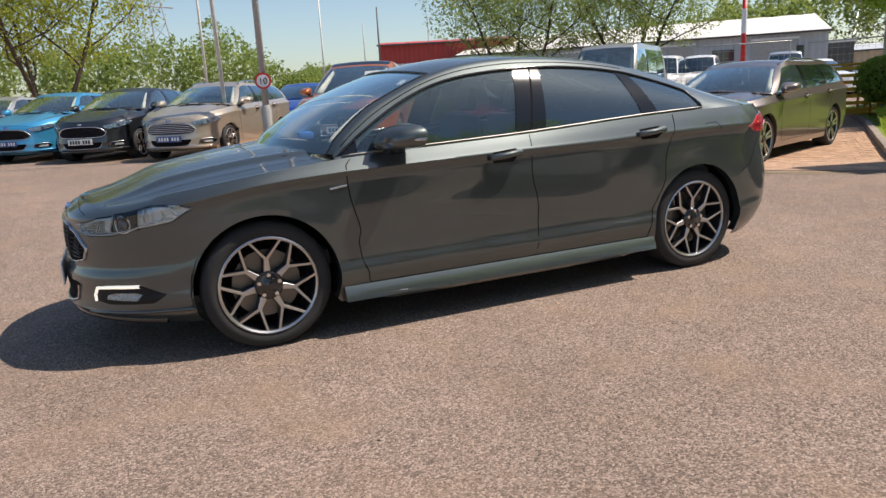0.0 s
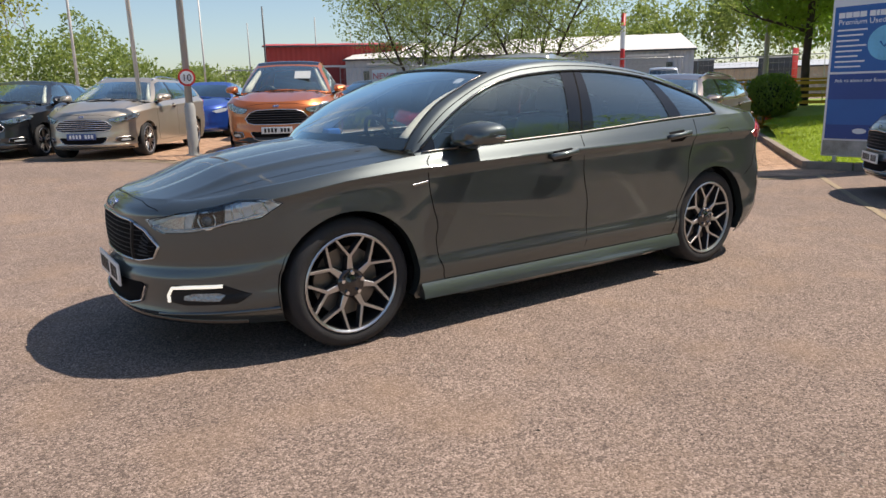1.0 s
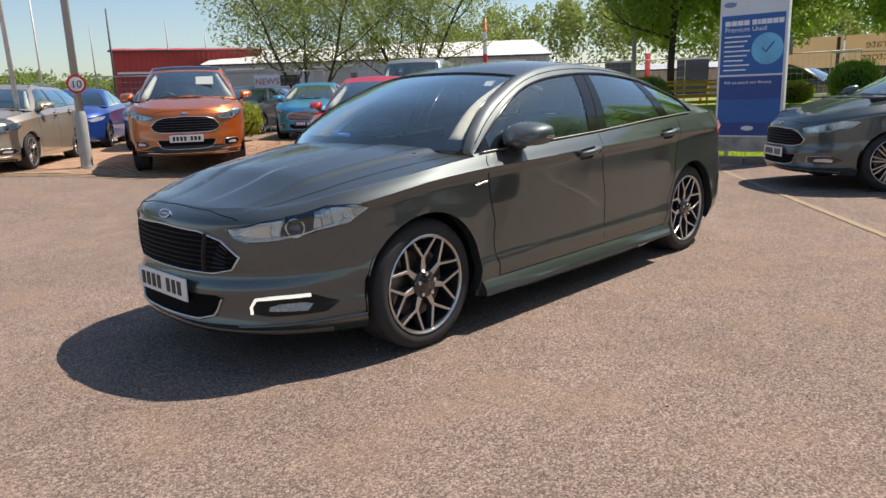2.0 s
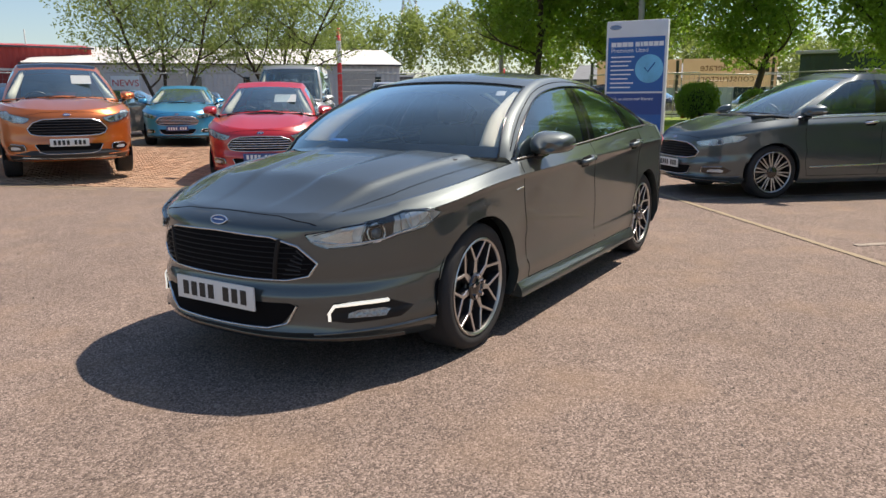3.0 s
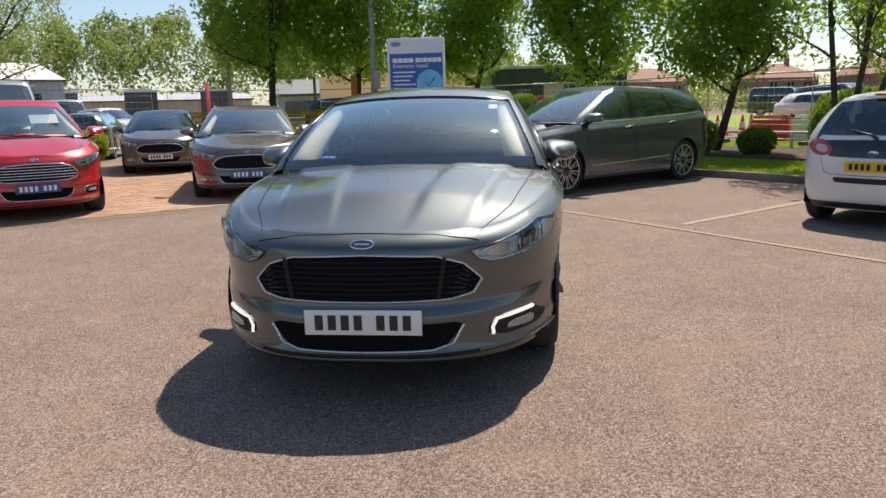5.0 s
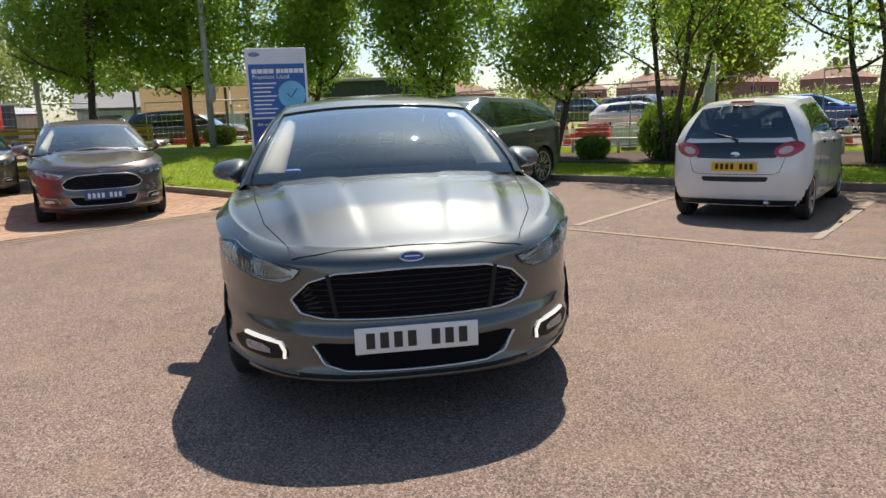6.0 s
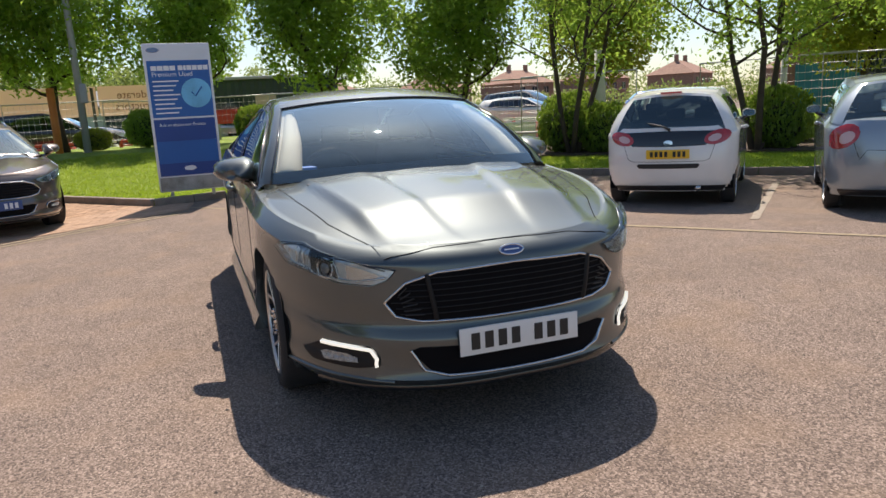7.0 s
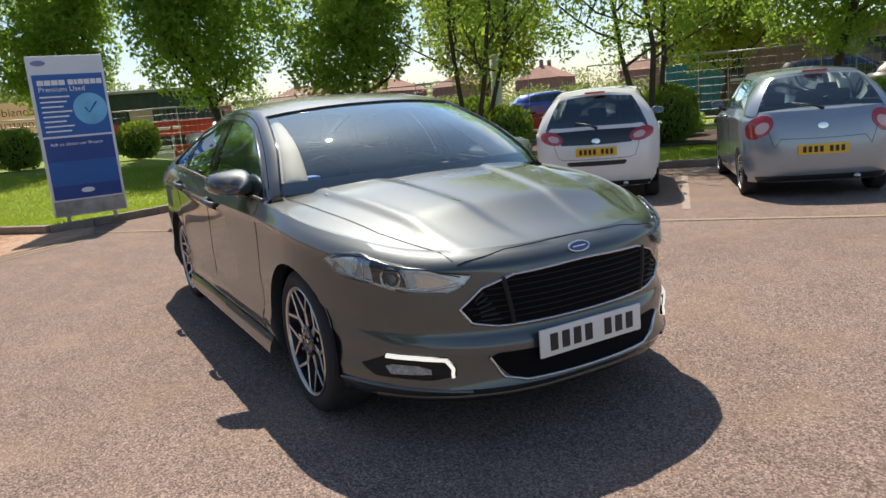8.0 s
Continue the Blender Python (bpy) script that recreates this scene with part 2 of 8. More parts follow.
def box_bm(cx, cy, cz, sx, sy, sz, bevel=0.0):
    bm = bmesh.new()
    add_box(bm, cx, cy, cz, sx, sy, sz, bevel)
    return bm


def lathe(profile, n=32, axis='y'):
    """Turns (radius, along) pairs round an axis."""
    bm = bmesh.new()
    rings = []
    for i in range(n):
        a = 2 * math.pi * i / n
        ring = []
        for r, h in profile:
            c, s = r * math.cos(a), r * math.sin(a)
            ring.append(bm.verts.new((c, h, s) if axis == 'y' else (c, s, h)))
        rings.append(ring)
    for i in range(n):
        a, b = rings[i], rings[(i + 1) % n]
        for k in range(len(profile) - 1):
            bm.faces.new((a[k], a[k + 1], b[k + 1], b[k]))
    bmesh.ops.remove_doubles(bm, verts=bm.verts, dist=1e-5)
    bmesh.ops.recalc_face_normals(bm, faces=bm.faces)
    return bm


def tube(path, radius, n=8, bm=None, closed=False):
    """A round bar along a list of points; radius a number or one a point."""
    bm = bm or bmesh.new()
    pts = [Vector(p) for p in path]
    prev = None
    rings = []
    for i, p in enumerate(pts):
        t = (pts[min(i + 1, len(pts) - 1)] - pts[max(i - 1, 0)]).normalized()
        side = t.cross(Vector((0, 0, 1)))
        if side.length < 1e-3:
            side = t.cross(Vector((1, 0, 0)))
        side.normalize()
        if prev is not None and side.dot(prev) < 0:
            side = -side
        prev = side
        up = side.cross(t)
        r = radius[i] if isinstance(radius, (list, tuple)) else radius
        rings.append([bm.verts.new(p + side * (r * math.cos(2 * math.pi * k / n)) + up * (r * math.sin(2 * math.pi * k / n))) for k in range(n)])
    for a, b in zip(rings, rings[1:]):
        for k in range(n):
            bm.faces.new((a[k], a[(k + 1) % n], b[(k + 1) % n], b[k]))
    if not closed:
        bm.faces.new(rings[0][::-1])
        bm.faces.new(rings[-1])
    return bm


def knots(x, table):
    """Smooth interpolation through (x, value) pairs."""
    if x <= table[0][0]:
        return table[0][1]
    for i in range(len(table) - 1):
        x0, v0 = table[i]
        x1, v1 = table[i + 1]
        if x <= x1:
            t = (x - x0) / (x1 - x0)
            m0 = (v1 - table[i - 1][1]) / (x1 - table[i - 1][0]) if i else (v1 - v0) / (x1 - x0)
            m1 = (table[i + 2][1] - v0) / (table[i + 2][0] - x0) if i + 2 < len(table) else (v1 - v0) / (x1 - x0)
            h = x1 - x0
            return (2 * t**3 - 3 * t**2 + 1) * v0 + (t**3 - 2 * t**2 + t) * h * m0 + (-2 * t**3 + 3 * t**2) * v1 + (t**3 - t**2) * h * m1
    return table[-1][1]


def lin(x, table):
    for (x0, v0), (x1, v1) in zip(table, table[1:]):
        if x <= x1:
            return v0 + (v1 - v0) * max(0, (x - x0) / (x1 - x0))
    return table[-1][1]


def grid_faces(bm, rows, flip=False):
    out = []
    for a, b in zip(rows, rows[1:]):
        for k in range(len(a) - 1):
            q = (a[k], a[k + 1], b[k + 1], b[k])
            q = [v for i, v in enumerate(q) if v is not q[i - 1]]
            if len(q) > 2:
                f = bm.faces.new(q[::-1] if flip else q)
                out.append(f)
    return out


# ---- cars: nose towards -x, ground at 0, middle of the wheelbase at x = 0 ----
HATCH = dict(
    XF=-2.405, XR=2.43, W=0.925, Lf=1.0, nf=2.0, mf=2.7, Lr=0.62, nr=2.2, mr=2.9, zb=0.185,
    axle=1.425, R=0.335, arch=0.372, tyre=0.235,
    top=((-2.41, 0.775), (-2.2, 0.825), (-1.8, 0.885), (-1.4, 0.925), (-0.9, 0.962), (0.2, 1.0), (1.3, 1.035), (2.0, 1.055), (2.43, 1.045)),
    width=((0, 0.935), (0.08, 0.955), (0.2, 0.968), (0.4, 0.985), (0.6, 0.99), (0.8, 0.994), (0.875, 1.0), (0.9, 0.99), (1.0, 0.905)),
    nose=((0, 0.09), (0.06, 0.03), (0.13, -0.006), (0.19, 0.008), (0.36, 0.0), (0.42, 0.004), (0.475, 0.026), (0.62, 0.022), (0.8, 0.034), (0.9, 0.06), (1.0, 0.125)),
    tail=((0, 0.14), (0.1, 0.07), (0.3, 0.0), (0.5, 0.0), (0.7, 0.05), (0.9, 0.05), (1.0, 0.10)),
    crown=0.07, ridge=0.026, cowl=-1.06, deck=1.85, tip=0.0, lean=0.0,
    xC=-1.13, zC=1.027, xA=-0.99, roof0=-0.36, zR0=1.385, zR=1.445, xb=0.21, xd=0.96, xq=1.40,
    xd_top=0.93, xq_top=1.27, roof1=1.24, zR1=1.385, zq=1.285, xT=2.16, zT=1.085, yT=0.60, yG=0.56, bulge=0.035,
    doors=(-0.90, 0.205, 1.12), doors4=True, crease=None, flare=0.0, dome=2.2, dip=0.045, rise=(0.14, 0.62))


class Body:
    """The shell of a car below its windows: a closed surface over (u, f). u 0 to 1 nose, 1 to 2 side, 2 to 3 tail; f 0 sill to 1 shoulder."""

    def __init__(self, spec):
        self.p = p = dict(HATCH, **spec)
        self.tables = {}
        for key in ("width", "nose", "tail"):
            self.tables[key] = [knots(i / 200, p[key]) for i in range(201)]
        self.x0, self.x1 = p["top"][0][0], p["top"][-1][0]
        self.tables["top"] = [knots(self.x0 + (self.x1 - self.x0) * i / 200, p["top"]) for i in range(201)]

    def look_up(self, key, t):
        t = min(200.0, max(0.0, t * 200))
        i = min(199, int(t))
        row = self.tables[key]
        return row[i] + (row[i + 1] - row[i]) * (t - i)

    def ztop(self, x):
        return self.look_up("top", (x - self.x0) / (self.x1 - self.x0))

    def at(self, u, f, side=1):
        p = self.p
        w = p["W"] * self.look_up("width", f)
        xf, xr = p["XF"] + self.look_up("nose", f), p["XR"] - self.look_up("tail", f)
        if u <= 1:
            a = u * math.pi / 2
            x = xf + p["Lf"] * (1 - max(0, math.cos(a)) ** (2 / p["nf"]))
            y = w * math.sin(a) ** (2 / p["mf"])
        elif u < 2:
            x0, x1 = xf + p["Lf"], xr - p["Lr"]
            x, y = x0 + (x1 - x0) * (u - 1), w
        else:
            a = (3 - u) * math.pi / 2
            x = xr - p["Lr"] * (1 - max(0, math.cos(a)) ** (2 / p["nr"]))
            y = w * math.sin(a) ** (2 / p["mr"])
        y *= 1 - 0.012 * (x / 2) ** 2
        z = p["zb"] + self.warp(f, x) * (self.ztop(x) - p["zb"])
        if p["flare"]:
            for ax in (-p["axle"], p["axle"]):
                d = math.hypot(x - ax, z - p["R"]) - p["arch"]
                if d < 0.3:
                    y += p["flare"] * math.exp(-(max(0, d) / 0.09) ** 2) * min(1, max(0, (y - 0.6) / 0.2))
        return Vector((x, y * side, z))

    def warp(self, f, x):
        """Share of the height at f: the shoulder crease, at f 0.88 of the tables, may climb along the car."""
        c = lin(x, self.p["crease"]) if self.p["crease"] else 0.88
        return f / 0.88 * c if f < 0.88 else c + (f - 0.88) / 0.12 * (1 - c)

    def unwarp(self, g, x):
        c = lin(x, self.p["crease"]) if self.p["crease"] else 0.88
        return g / c * 0.88 if g < c else 0.88 + (g - c) / (1 - c) * 0.12

    def find(self, where, z, side=1):
        """u, f for a place given as ('x', x) on the side, ('y', y) on the nose or ('r', y) on the tail, at height z."""
        kind, v = where
        f = 0.5
        u = 0.5
        for _ in range(4):
            lo, hi = (0.0, 1.0) if kind == 'y' else ((2.0, 3.0) if kind == 'r' else (0.0, 3.0))
            for _ in range(18):
                u = (lo + hi) / 2
                q = self.at(u, f)
                if kind == 'x':
                    lo, hi = (u, hi) if q.x < v else (lo, u)
                elif kind == 'y':
                    lo, hi = (u, hi) if q.y < v else (lo, u)
                else:
                    lo, hi = (u, hi) if q.y > v else (lo, u)
            q = self.at(u, f)
            f = self.unwarp((z - self.p["zb"]) / (self.ztop(q.x) - self.p["zb"]), q.x)
        return u, min(1, max(0, f))

    def normal(self, u, f, side=1):
        e = 0.01
        a = self.at(min(3, u + e), f, side) - self.at(max(0, u - e), f, side)
        b = self.at(u, min(1, f + e), side) - self.at(u, max(0, f - e), side)
        n = b.cross(a) * side
        return n.normalized() if n.length > 1e-9 else Vector((-1 if u < 1.5 else 1, 0, 0))

    def ev(self, u, f, side):
        """Point and normal, where u below 0 or above 3 is the other side of the car."""
        if u < 0:
            u, side = -u, -side
        elif u > 3:
            u, side = 6 - u, -side
        return self.at(u, f, side), self.normal(u, f, side)

    def patch(self, corners, side=1, off=0.004, depth=0.02, cuts=2, centre=False):
        """A thin plate that follows the shell inside a polygon of (kind, value, z) corners."""
        uf = [self.find((k, v), z, 1) for k, v, z in corners]
        if centre:
            uf = uf + [((-u if u < 1.5 else 6 - u), f) for u, f in reversed(uf)]
        bm = bmesh.new()
        bm.faces.new([bm.verts.new((u, f, 0)) for u, f in uf])
        bmesh.ops.triangulate(bm, faces=bm.faces)
        for _ in range(cuts):
            bmesh.ops.subdivide_edges(bm, edges=bm.edges, cuts=1, use_grid_fill=True)
            bmesh.ops.triangulate(bm, faces=bm.faces)
        for v in bm.verts:
            q, nrm = self.ev(v.co.x, v.co.y, side)
            v.co = q + nrm * off
        rim = [e for e in bm.edges if e.is_boundary]
        bmesh.ops.recalc_face_normals(bm, faces=bm.faces)
        r = bmesh.ops.extrude_edge_only(bm, edges=rim)
        c = Vector((0, 0, 0.5))
        for v in (g for g in r["geom"] if isinstance(g, bmesh.types.BMVert)):
            inward = Vector((c.x - v.co.x, c.y - v.co.y, 0)).normalized()
            v.co += inward * depth
        bmesh.ops.recalc_face_normals(bm, faces=bm.faces)
        face_out(bm, Vector((0, 0, 0.5)))
        return bm

    def strip(self, path, width=0.006, off=0.0015, side=1, n=10, bm=None, centre=False):
        """A raised ribbon along a path of (kind, value, z) on the shell."""
        bm = bm or bmesh.new()
        uf = [self.find((k, v), z) for k, v, z in path]
        if centre:
            uf = uf + [((-u if u < 1.5 else 6 - u), f) for u, f in reversed(uf)][(1 if abs(uf[-1][0]) < 1e-3 or uf[-1][0] > 2.999 else 0):]
        pts = []
        for (u0, f0), (u1, f1) in zip(uf, uf[1:]):
            for i in range(n):
                t = i / n
                pts.append((u0 + (u1 - u0) * t, f0 + (f1 - f0) * t))
        pts.append(uf[-1])
        P, N = [], []
        for u, f in pts:
            q, nrm = self.ev(u, f, side)
            P.append(q)
            N.append(nrm)
        rows = []
        for i, q in enumerate(P):
            t = (P[min(i + 1, len(P) - 1)] - P[max(i - 1, 0)]).normalized()
            b = N[i].cross(t).normalized() * (width / 2)
            rows.append([bm.verts.new(q + b - N[i] * 0.002), bm.verts.new(q + b * 0.7 + N[i] * off), bm.verts.new(q - b * 0.7 + N[i] * off), bm.verts.new(q - b - N[i] * 0.002)])
        grid_faces(bm, rows)
        return bm

    def hood(self, x, y, w):
        """Height of the bonnet or boot lid at (x, y); w is its half width there."""
        p = self.p
        v = min(1, abs(y) / max(w, 1e-4))
        z = self.ztop(x) - (p["dip"] * max(0, (x - p["cowl"] + 0.13) / 0.13) ** 2 * (1 - v ** 6) if x < 0 else 0)
        fade = min(1, max(0, (x - p["XF"] - p["rise"][0]) / p["rise"][1])) if x < 0 else min(1, max(0, (p["XR"] - 0.1 - x) / 0.3))
        z += p["crown"] * fade * (1 - v ** p["dome"])
        if x < 0:
            k = p["ridge"] * fade
            step = lambda d, w: 1 / (1 + math.exp(max(-40, min(40, d / w))))
            sx = p["W"] / 0.925
            outer = abs(y) - sx * lin(x, ((-2.25, 0.44), (-1.1, 0.62)))
            inner = abs(y) - sx * lin(x, ((-2.25, 0.17), (-1.1, 0.31)))
            z += k * (step(outer, 0.012) - 0.5 + 0.5 * math.exp(-(outer / 0.03) ** 2))
            z -= k * 0.75 * step(inner, 0.010)
        return z


def car_shell(B, fine=1.0):
    """The painted lower shell with bonnet, boot and wheel arches, split into body and doors."""
    p = B.p
    n1, n2, n3 = int(26 * fine), int(66 * fine), int(22 * fine)
    us = [i / n1 for i in range(n1)] + [1 + i / n2 for i in range(n2)] + [2 + i / n3 for i in range(n3 + 1)]
    fs = [0, 0.04, 0.08, 0.13, 0.18] + [0.18 + 0.62 * (i + 1) / int(13 * fine) for i in range(int(13 * fine))] + [0.84, 0.866, 0.876, 0.884, 0.894, 0.912, 0.94, 0.97, 1.0]
    bm = bmesh.new()
    rows = {}
    for s in (1, -1):
        rows[s] = [[bm.verts.new(B.at(u, f, s)) for f in fs] for u in us]
        grid_faces(bm, rows[s], s < 0)
    nv = 84 if fine > 1 else 24
    for region in (0, 1):
        caps = []
        for i, u in enumerate(us):
            l, r = rows[1][i][-1], rows[-1][i][-1]
            if (region == 0 and (u > 1.6 or l.co.x > p["cowl"])) or (region == 1 and (u < 1.4 or l.co.x < p["deck"])):
                continue
            row = [l]
            for k in range(1, nv):
                y = l.co.y * (1 - 2 * k / nv)
                row.append(bm.verts.new((l.co.x, y, B.hood(l.co.x, y, l.co.y))))
            caps.append(row + [r])
        grid_faces(bm, caps)
    bmesh.ops.remove_doubles(bm, verts=bm.verts, dist=0.0006)
    ra = p["arch"]
    dead = []
    for f in bm.faces:
        c = f.calc_center_median()
        for ax in (-p["axle"], p["axle"]):
            if abs(c.y) > 0.4 and (c.x - ax) ** 2 + (c.z - p["R"]) ** 2 < ra * ra and c.z < p["R"] + ra:
                dead.append(f)
                break
    bmesh.ops.delete(bm, geom=dead, context='FACES')
    lip = []
    for v in bm.verts:
        if v.is_boundary:
            for ax in (-p["axle"], p["axle"]):
                d = Vector((v.co.x - ax, 0, v.co.z - p["R"]))
                if abs(d.length - ra) < 0.055 and v.co.z > p["zb"] + 0.004 and abs(v.co.y) > 0.4:
                    d.normalize()
                    v.co.x, v.co.z = ax + d.x * ra, p["R"] + d.z * ra
                    lip.append(v)
    lips = set(lip)
    edges = [e for e in bm.edges if e.is_boundary and e.verts[0] in lips and e.verts[1] in lips]
    bmesh.ops.recalc_face_normals(bm, faces=bm.faces)
    r = bmesh.ops.extrude_edge_only(bm, edges=edges)
    for v in (g for g in r["geom"] if isinstance(g, bmesh.types.BMVert)):
        v.co.y -= math.copysign(0.06, v.co.y)
    bmesh.ops.recalc_face_normals(bm, faces=bm.faces)
    return bm


def ring_stations(B):
    p = B.p

    def base(x, inset=0.012):
        u, f = B.find(('x', x), B.ztop(x))
        q = B.at(u, 1.0)
        return Vector((x, q.y - inset, q.z - 0.004))

    a = base(p["xA"])
    zs = lambda x: knots(x, ((p["roof0"], p["zR0"]), (p["xb"], p["zR"]), (p["xd_top"], p["zR"] * 0.7 + p["zq"] * 0.3 + 0.005), (p["xq_top"], p["zq"])))
    low = [Vector((p["xC"], 0, p["zC"])), Vector((p["xA"] - 0.045, a.y - 0.035, a.z + 0.010)), base(p["xA"] + 0.03),
           base(p["xb"] - 0.09), base(p["xb"] + 0.09), base(p["xd"]), base(p["xd"] + 0.09), base(p["xq"]),
           Vector((p["xT"] - 0.07, p["yG"], p["zT"] - 0.02)), Vector((p["xT"], 0, p["zT"]))]
    yT = p["yT"]
    high = [Vector((p["roof0"], 0, p["zR0"] + 0.012)), Vector((p["roof0"] + 0.065, yT - 0.045, p["zR0"] - 0.012)), Vector((p["roof0"] + 0.13, yT - 0.010, p["zR0"] - 0.002)),
            Vector((p["xb"] - 0.01 + p["lean"], yT + 0.015, zs(p["xb"]) - 0.02)), Vector((p["xb"] + 0.09 + p["lean"], yT + 0.015, zs(p["xb"] + 0.09) - 0.02)),
            Vector((p["xd_top"], yT, zs(p["xd_top"]) - 0.02)), Vector((p["xd_top"] + 0.05, yT, zs(p["xd_top"] + 0.05) - 0.02)),
            Vector((p["xq_top"], yT - 0.01, p["zq"])), Vector((p["roof1"] + 0.0, yT - 0.08, p["zR1"] - 0.03)), Vector((p["roof1"] - 0.03, 0, p["zR1"] + 0.01))]
    return low, high


def spline(pts, i, t):
    p0, p1, p2, p3 = pts[max(i - 1, 0)], pts[i], pts[i + 1], pts[min(i + 2, len(pts) - 1)]
    return 0.5 * ((2 * p1) + (p2 - p0) * t + (2 * p0 - 5 * p1 + 4 * p2 - p3) * t * t + (3 * p1 - p0 - 3 * p2 + p3) * t**3)


def greenhouse(B, root, paint_mat, roof_mat=None, n=5, rear_tint=True):
    """Windscreen, side and rear windows as panes, with pillars and roof."""
    p = B.p
    low, high = ring_stations(B)
    lows, highs, seg = [], [], []
    for i in range(len(low) - 1):
        k = n * 2 if i in (0, 8) else n
        straight = i in (1, 7)
        for j in range(k):
            t = j / k
            if i in (0, 8):
                lows.append(low[i].lerp(low[i + 1], t) + Vector((-(0.09 if i == 0 else -0.05) * t * (1 - t), 0, 0.02 * t * (1 - t))))
                highs.append(high[i].lerp(high[i + 1], t) + Vector((-(0.05 if i == 0 else -0.03) * t * (1 - t), 0, 0.03 * t * (1 - t))))
            elif straight:
                swell = Vector((0.03, 0.075, 0)) * (4 * t * (1 - t)) if i == 7 else Vector((0, 0, 0))
                lows.append(low[i].lerp(low[i + 1], t) + swell)
                highs.append(high[i].lerp(high[i + 1], t) + swell * 0.25)
            else:
                lows.append(spline(low, i, t) if i not in (2, 6) else low[i].lerp(low[i + 1], t) + Vector((0, 0.012 * t * (1 - t), 0)))
                highs.append(spline(high, i, t) if i not in (2, 6) else high[i].lerp(high[i + 1], t) + Vector((0, 0.0, (0.05 if i == 2 else 0.02) * t * (1 - t) * 4 * 0.6)))
            seg.append(i)
    lows.append(low[-1])
    highs.append(high[-1])
    seg.append(8)
    levels = [0, 0.04, 0.07, 0.2, 0.35, 0.5, 0.65, 0.76, 0.84, 0.93, 1.0]
    at6 = seg.index(6)
    at7 = seg.index(7)
    at8 = seg.index(8)

    def point(j, t, s):
        a, b = lows[j], highs[j]
        d = (lows[min(j + 1, len(lows) - 1)] - lows[max(j - 1, 0)])
        out = Vector((d.y, -d.x, 0)).normalized() * -1
        if j == 0:
            out = Vector((-1, 0, 0))
        if j == len(lows) - 1:
            out = Vector((1, 0, 0))
        q = a.lerp(b, t) + out * (p["bulge"] * 4 * t * (1 - t)) + Vector((0, 0, 0.012 * 4 * t * (1 - t)))
        if p["tip"] and at6 < j < at8:
            w = (j - at6) / (at7 - at6) if j <= at7 else (at8 - j) / (at8 - at7)
            q.x += p["tip"] * w * 4 * t * (1 - t)
        return Vector((q.x, q.y * s, q.z))

    glass_names = {0: "windscreen", 2: "front_door_window", 4: "rear_door_window", 6: "quarter_window", 8: "rear_window"}
    shell = bmesh.new()
    darks = {}
    panes = {}
    made = {}

    def vert(bm, key, s, j, k):
        if abs(point(j, levels[k], s).y) < 1e-4:
            s = 1
        kk = (key, s, j, k)
        if kk not in made:
            made[kk] = bm.verts.new(point(j, levels[k], s))
        return made[kk]

    for s in (1, -1):
        for j in range(len(lows) - 1):
            i = seg[j]
            for k in range(len(levels) - 1):
                inside = 1 <= k <= (8 if i in (0, 8) else 7)
                if i in glass_names and inside:
                    key = (i, 0 if i in (0, 8) else s)
                    if key not in panes:
                        panes[key] = bmesh.new()
                    bm = panes[key]
                elif i in (3, 5) and inside:
                    key = ("dark", i, s)
                    if key not in darks:
                        darks[key] = bmesh.new()
                    bm = darks[key]
                else:
                    key, bm = "shell", shell
                q = [vert(bm, key, s, j, k), vert(bm, key, s, j, k + 1), vert(bm, key, s, j + 1, k + 1), vert(bm, key, s, j + 1, k)]
                bm.faces.new(q if s < 0 else q[::-1])
    roof = bmesh.new()
    nv = 16
    rows = []
    for j in range(len(highs)):
        h = highs[j]
        row = []
        for k in range(nv + 1):
            v = 1 - 2 * k / nv
            fade = min(1, max(0, (h.x - p["roof0"]) / 0.5)) * min(1, max(0, (p["roof1"] + 0.06 - h.x) / 0.35))
            row.append(roof.verts.new((h.x, h.y * v, h.z + (0.012 + 0.03 * fade) * (1 - abs(v) ** 2.4) * min(1, h.y / 0.3))))
        rows.append(row)
    grid_faces(roof, rows)
    bmesh.ops.remove_doubles(roof, verts=roof.verts, dist=0.0005)
    for bm in (roof, shell, *darks.values()):
        bmesh.ops.recalc_face_normals(bm, faces=bm.faces)
    part("roof", roof, roof_mat or paint_mat, root)
    part("pillar_frame", shell, paint_mat, root)
    for bm in darks.values():
        part("pillar_trim", bm, M_GLOSSBLACK, root)
    for (i, s), bm in panes.items():
        bmesh.ops.recalc_face_normals(bm, faces=bm.faces)
        face_out(bm, Vector((0.4, 0, 0.7)))
        tint = M_TINT if (i >= 4 and rear_tint) or rear_tint == "all" else M_GLASS
        if i == 0 and rear_tint != "all":
            for side in (1, -1):
                pts = [low[1].lerp(high[1], t) for t in (0.02, 0.25, 0.5, 0.75, 0.96)]
                pts = [Vector((q.x + 0.06, (q.y - 0.055) * side, q.z - 0.02)) for q in pts]
                part("pillar_cover", tube(pts, [0.07, 0.062, 0.052, 0.042, 0.034], 8), M_BEIGE, root, "cream windscreen pillar cover")
        part(glass_names[i], bm, tint, root, "tinted privacy glass" if tint is M_TINT else "").visible_shadow = tint is M_TINT


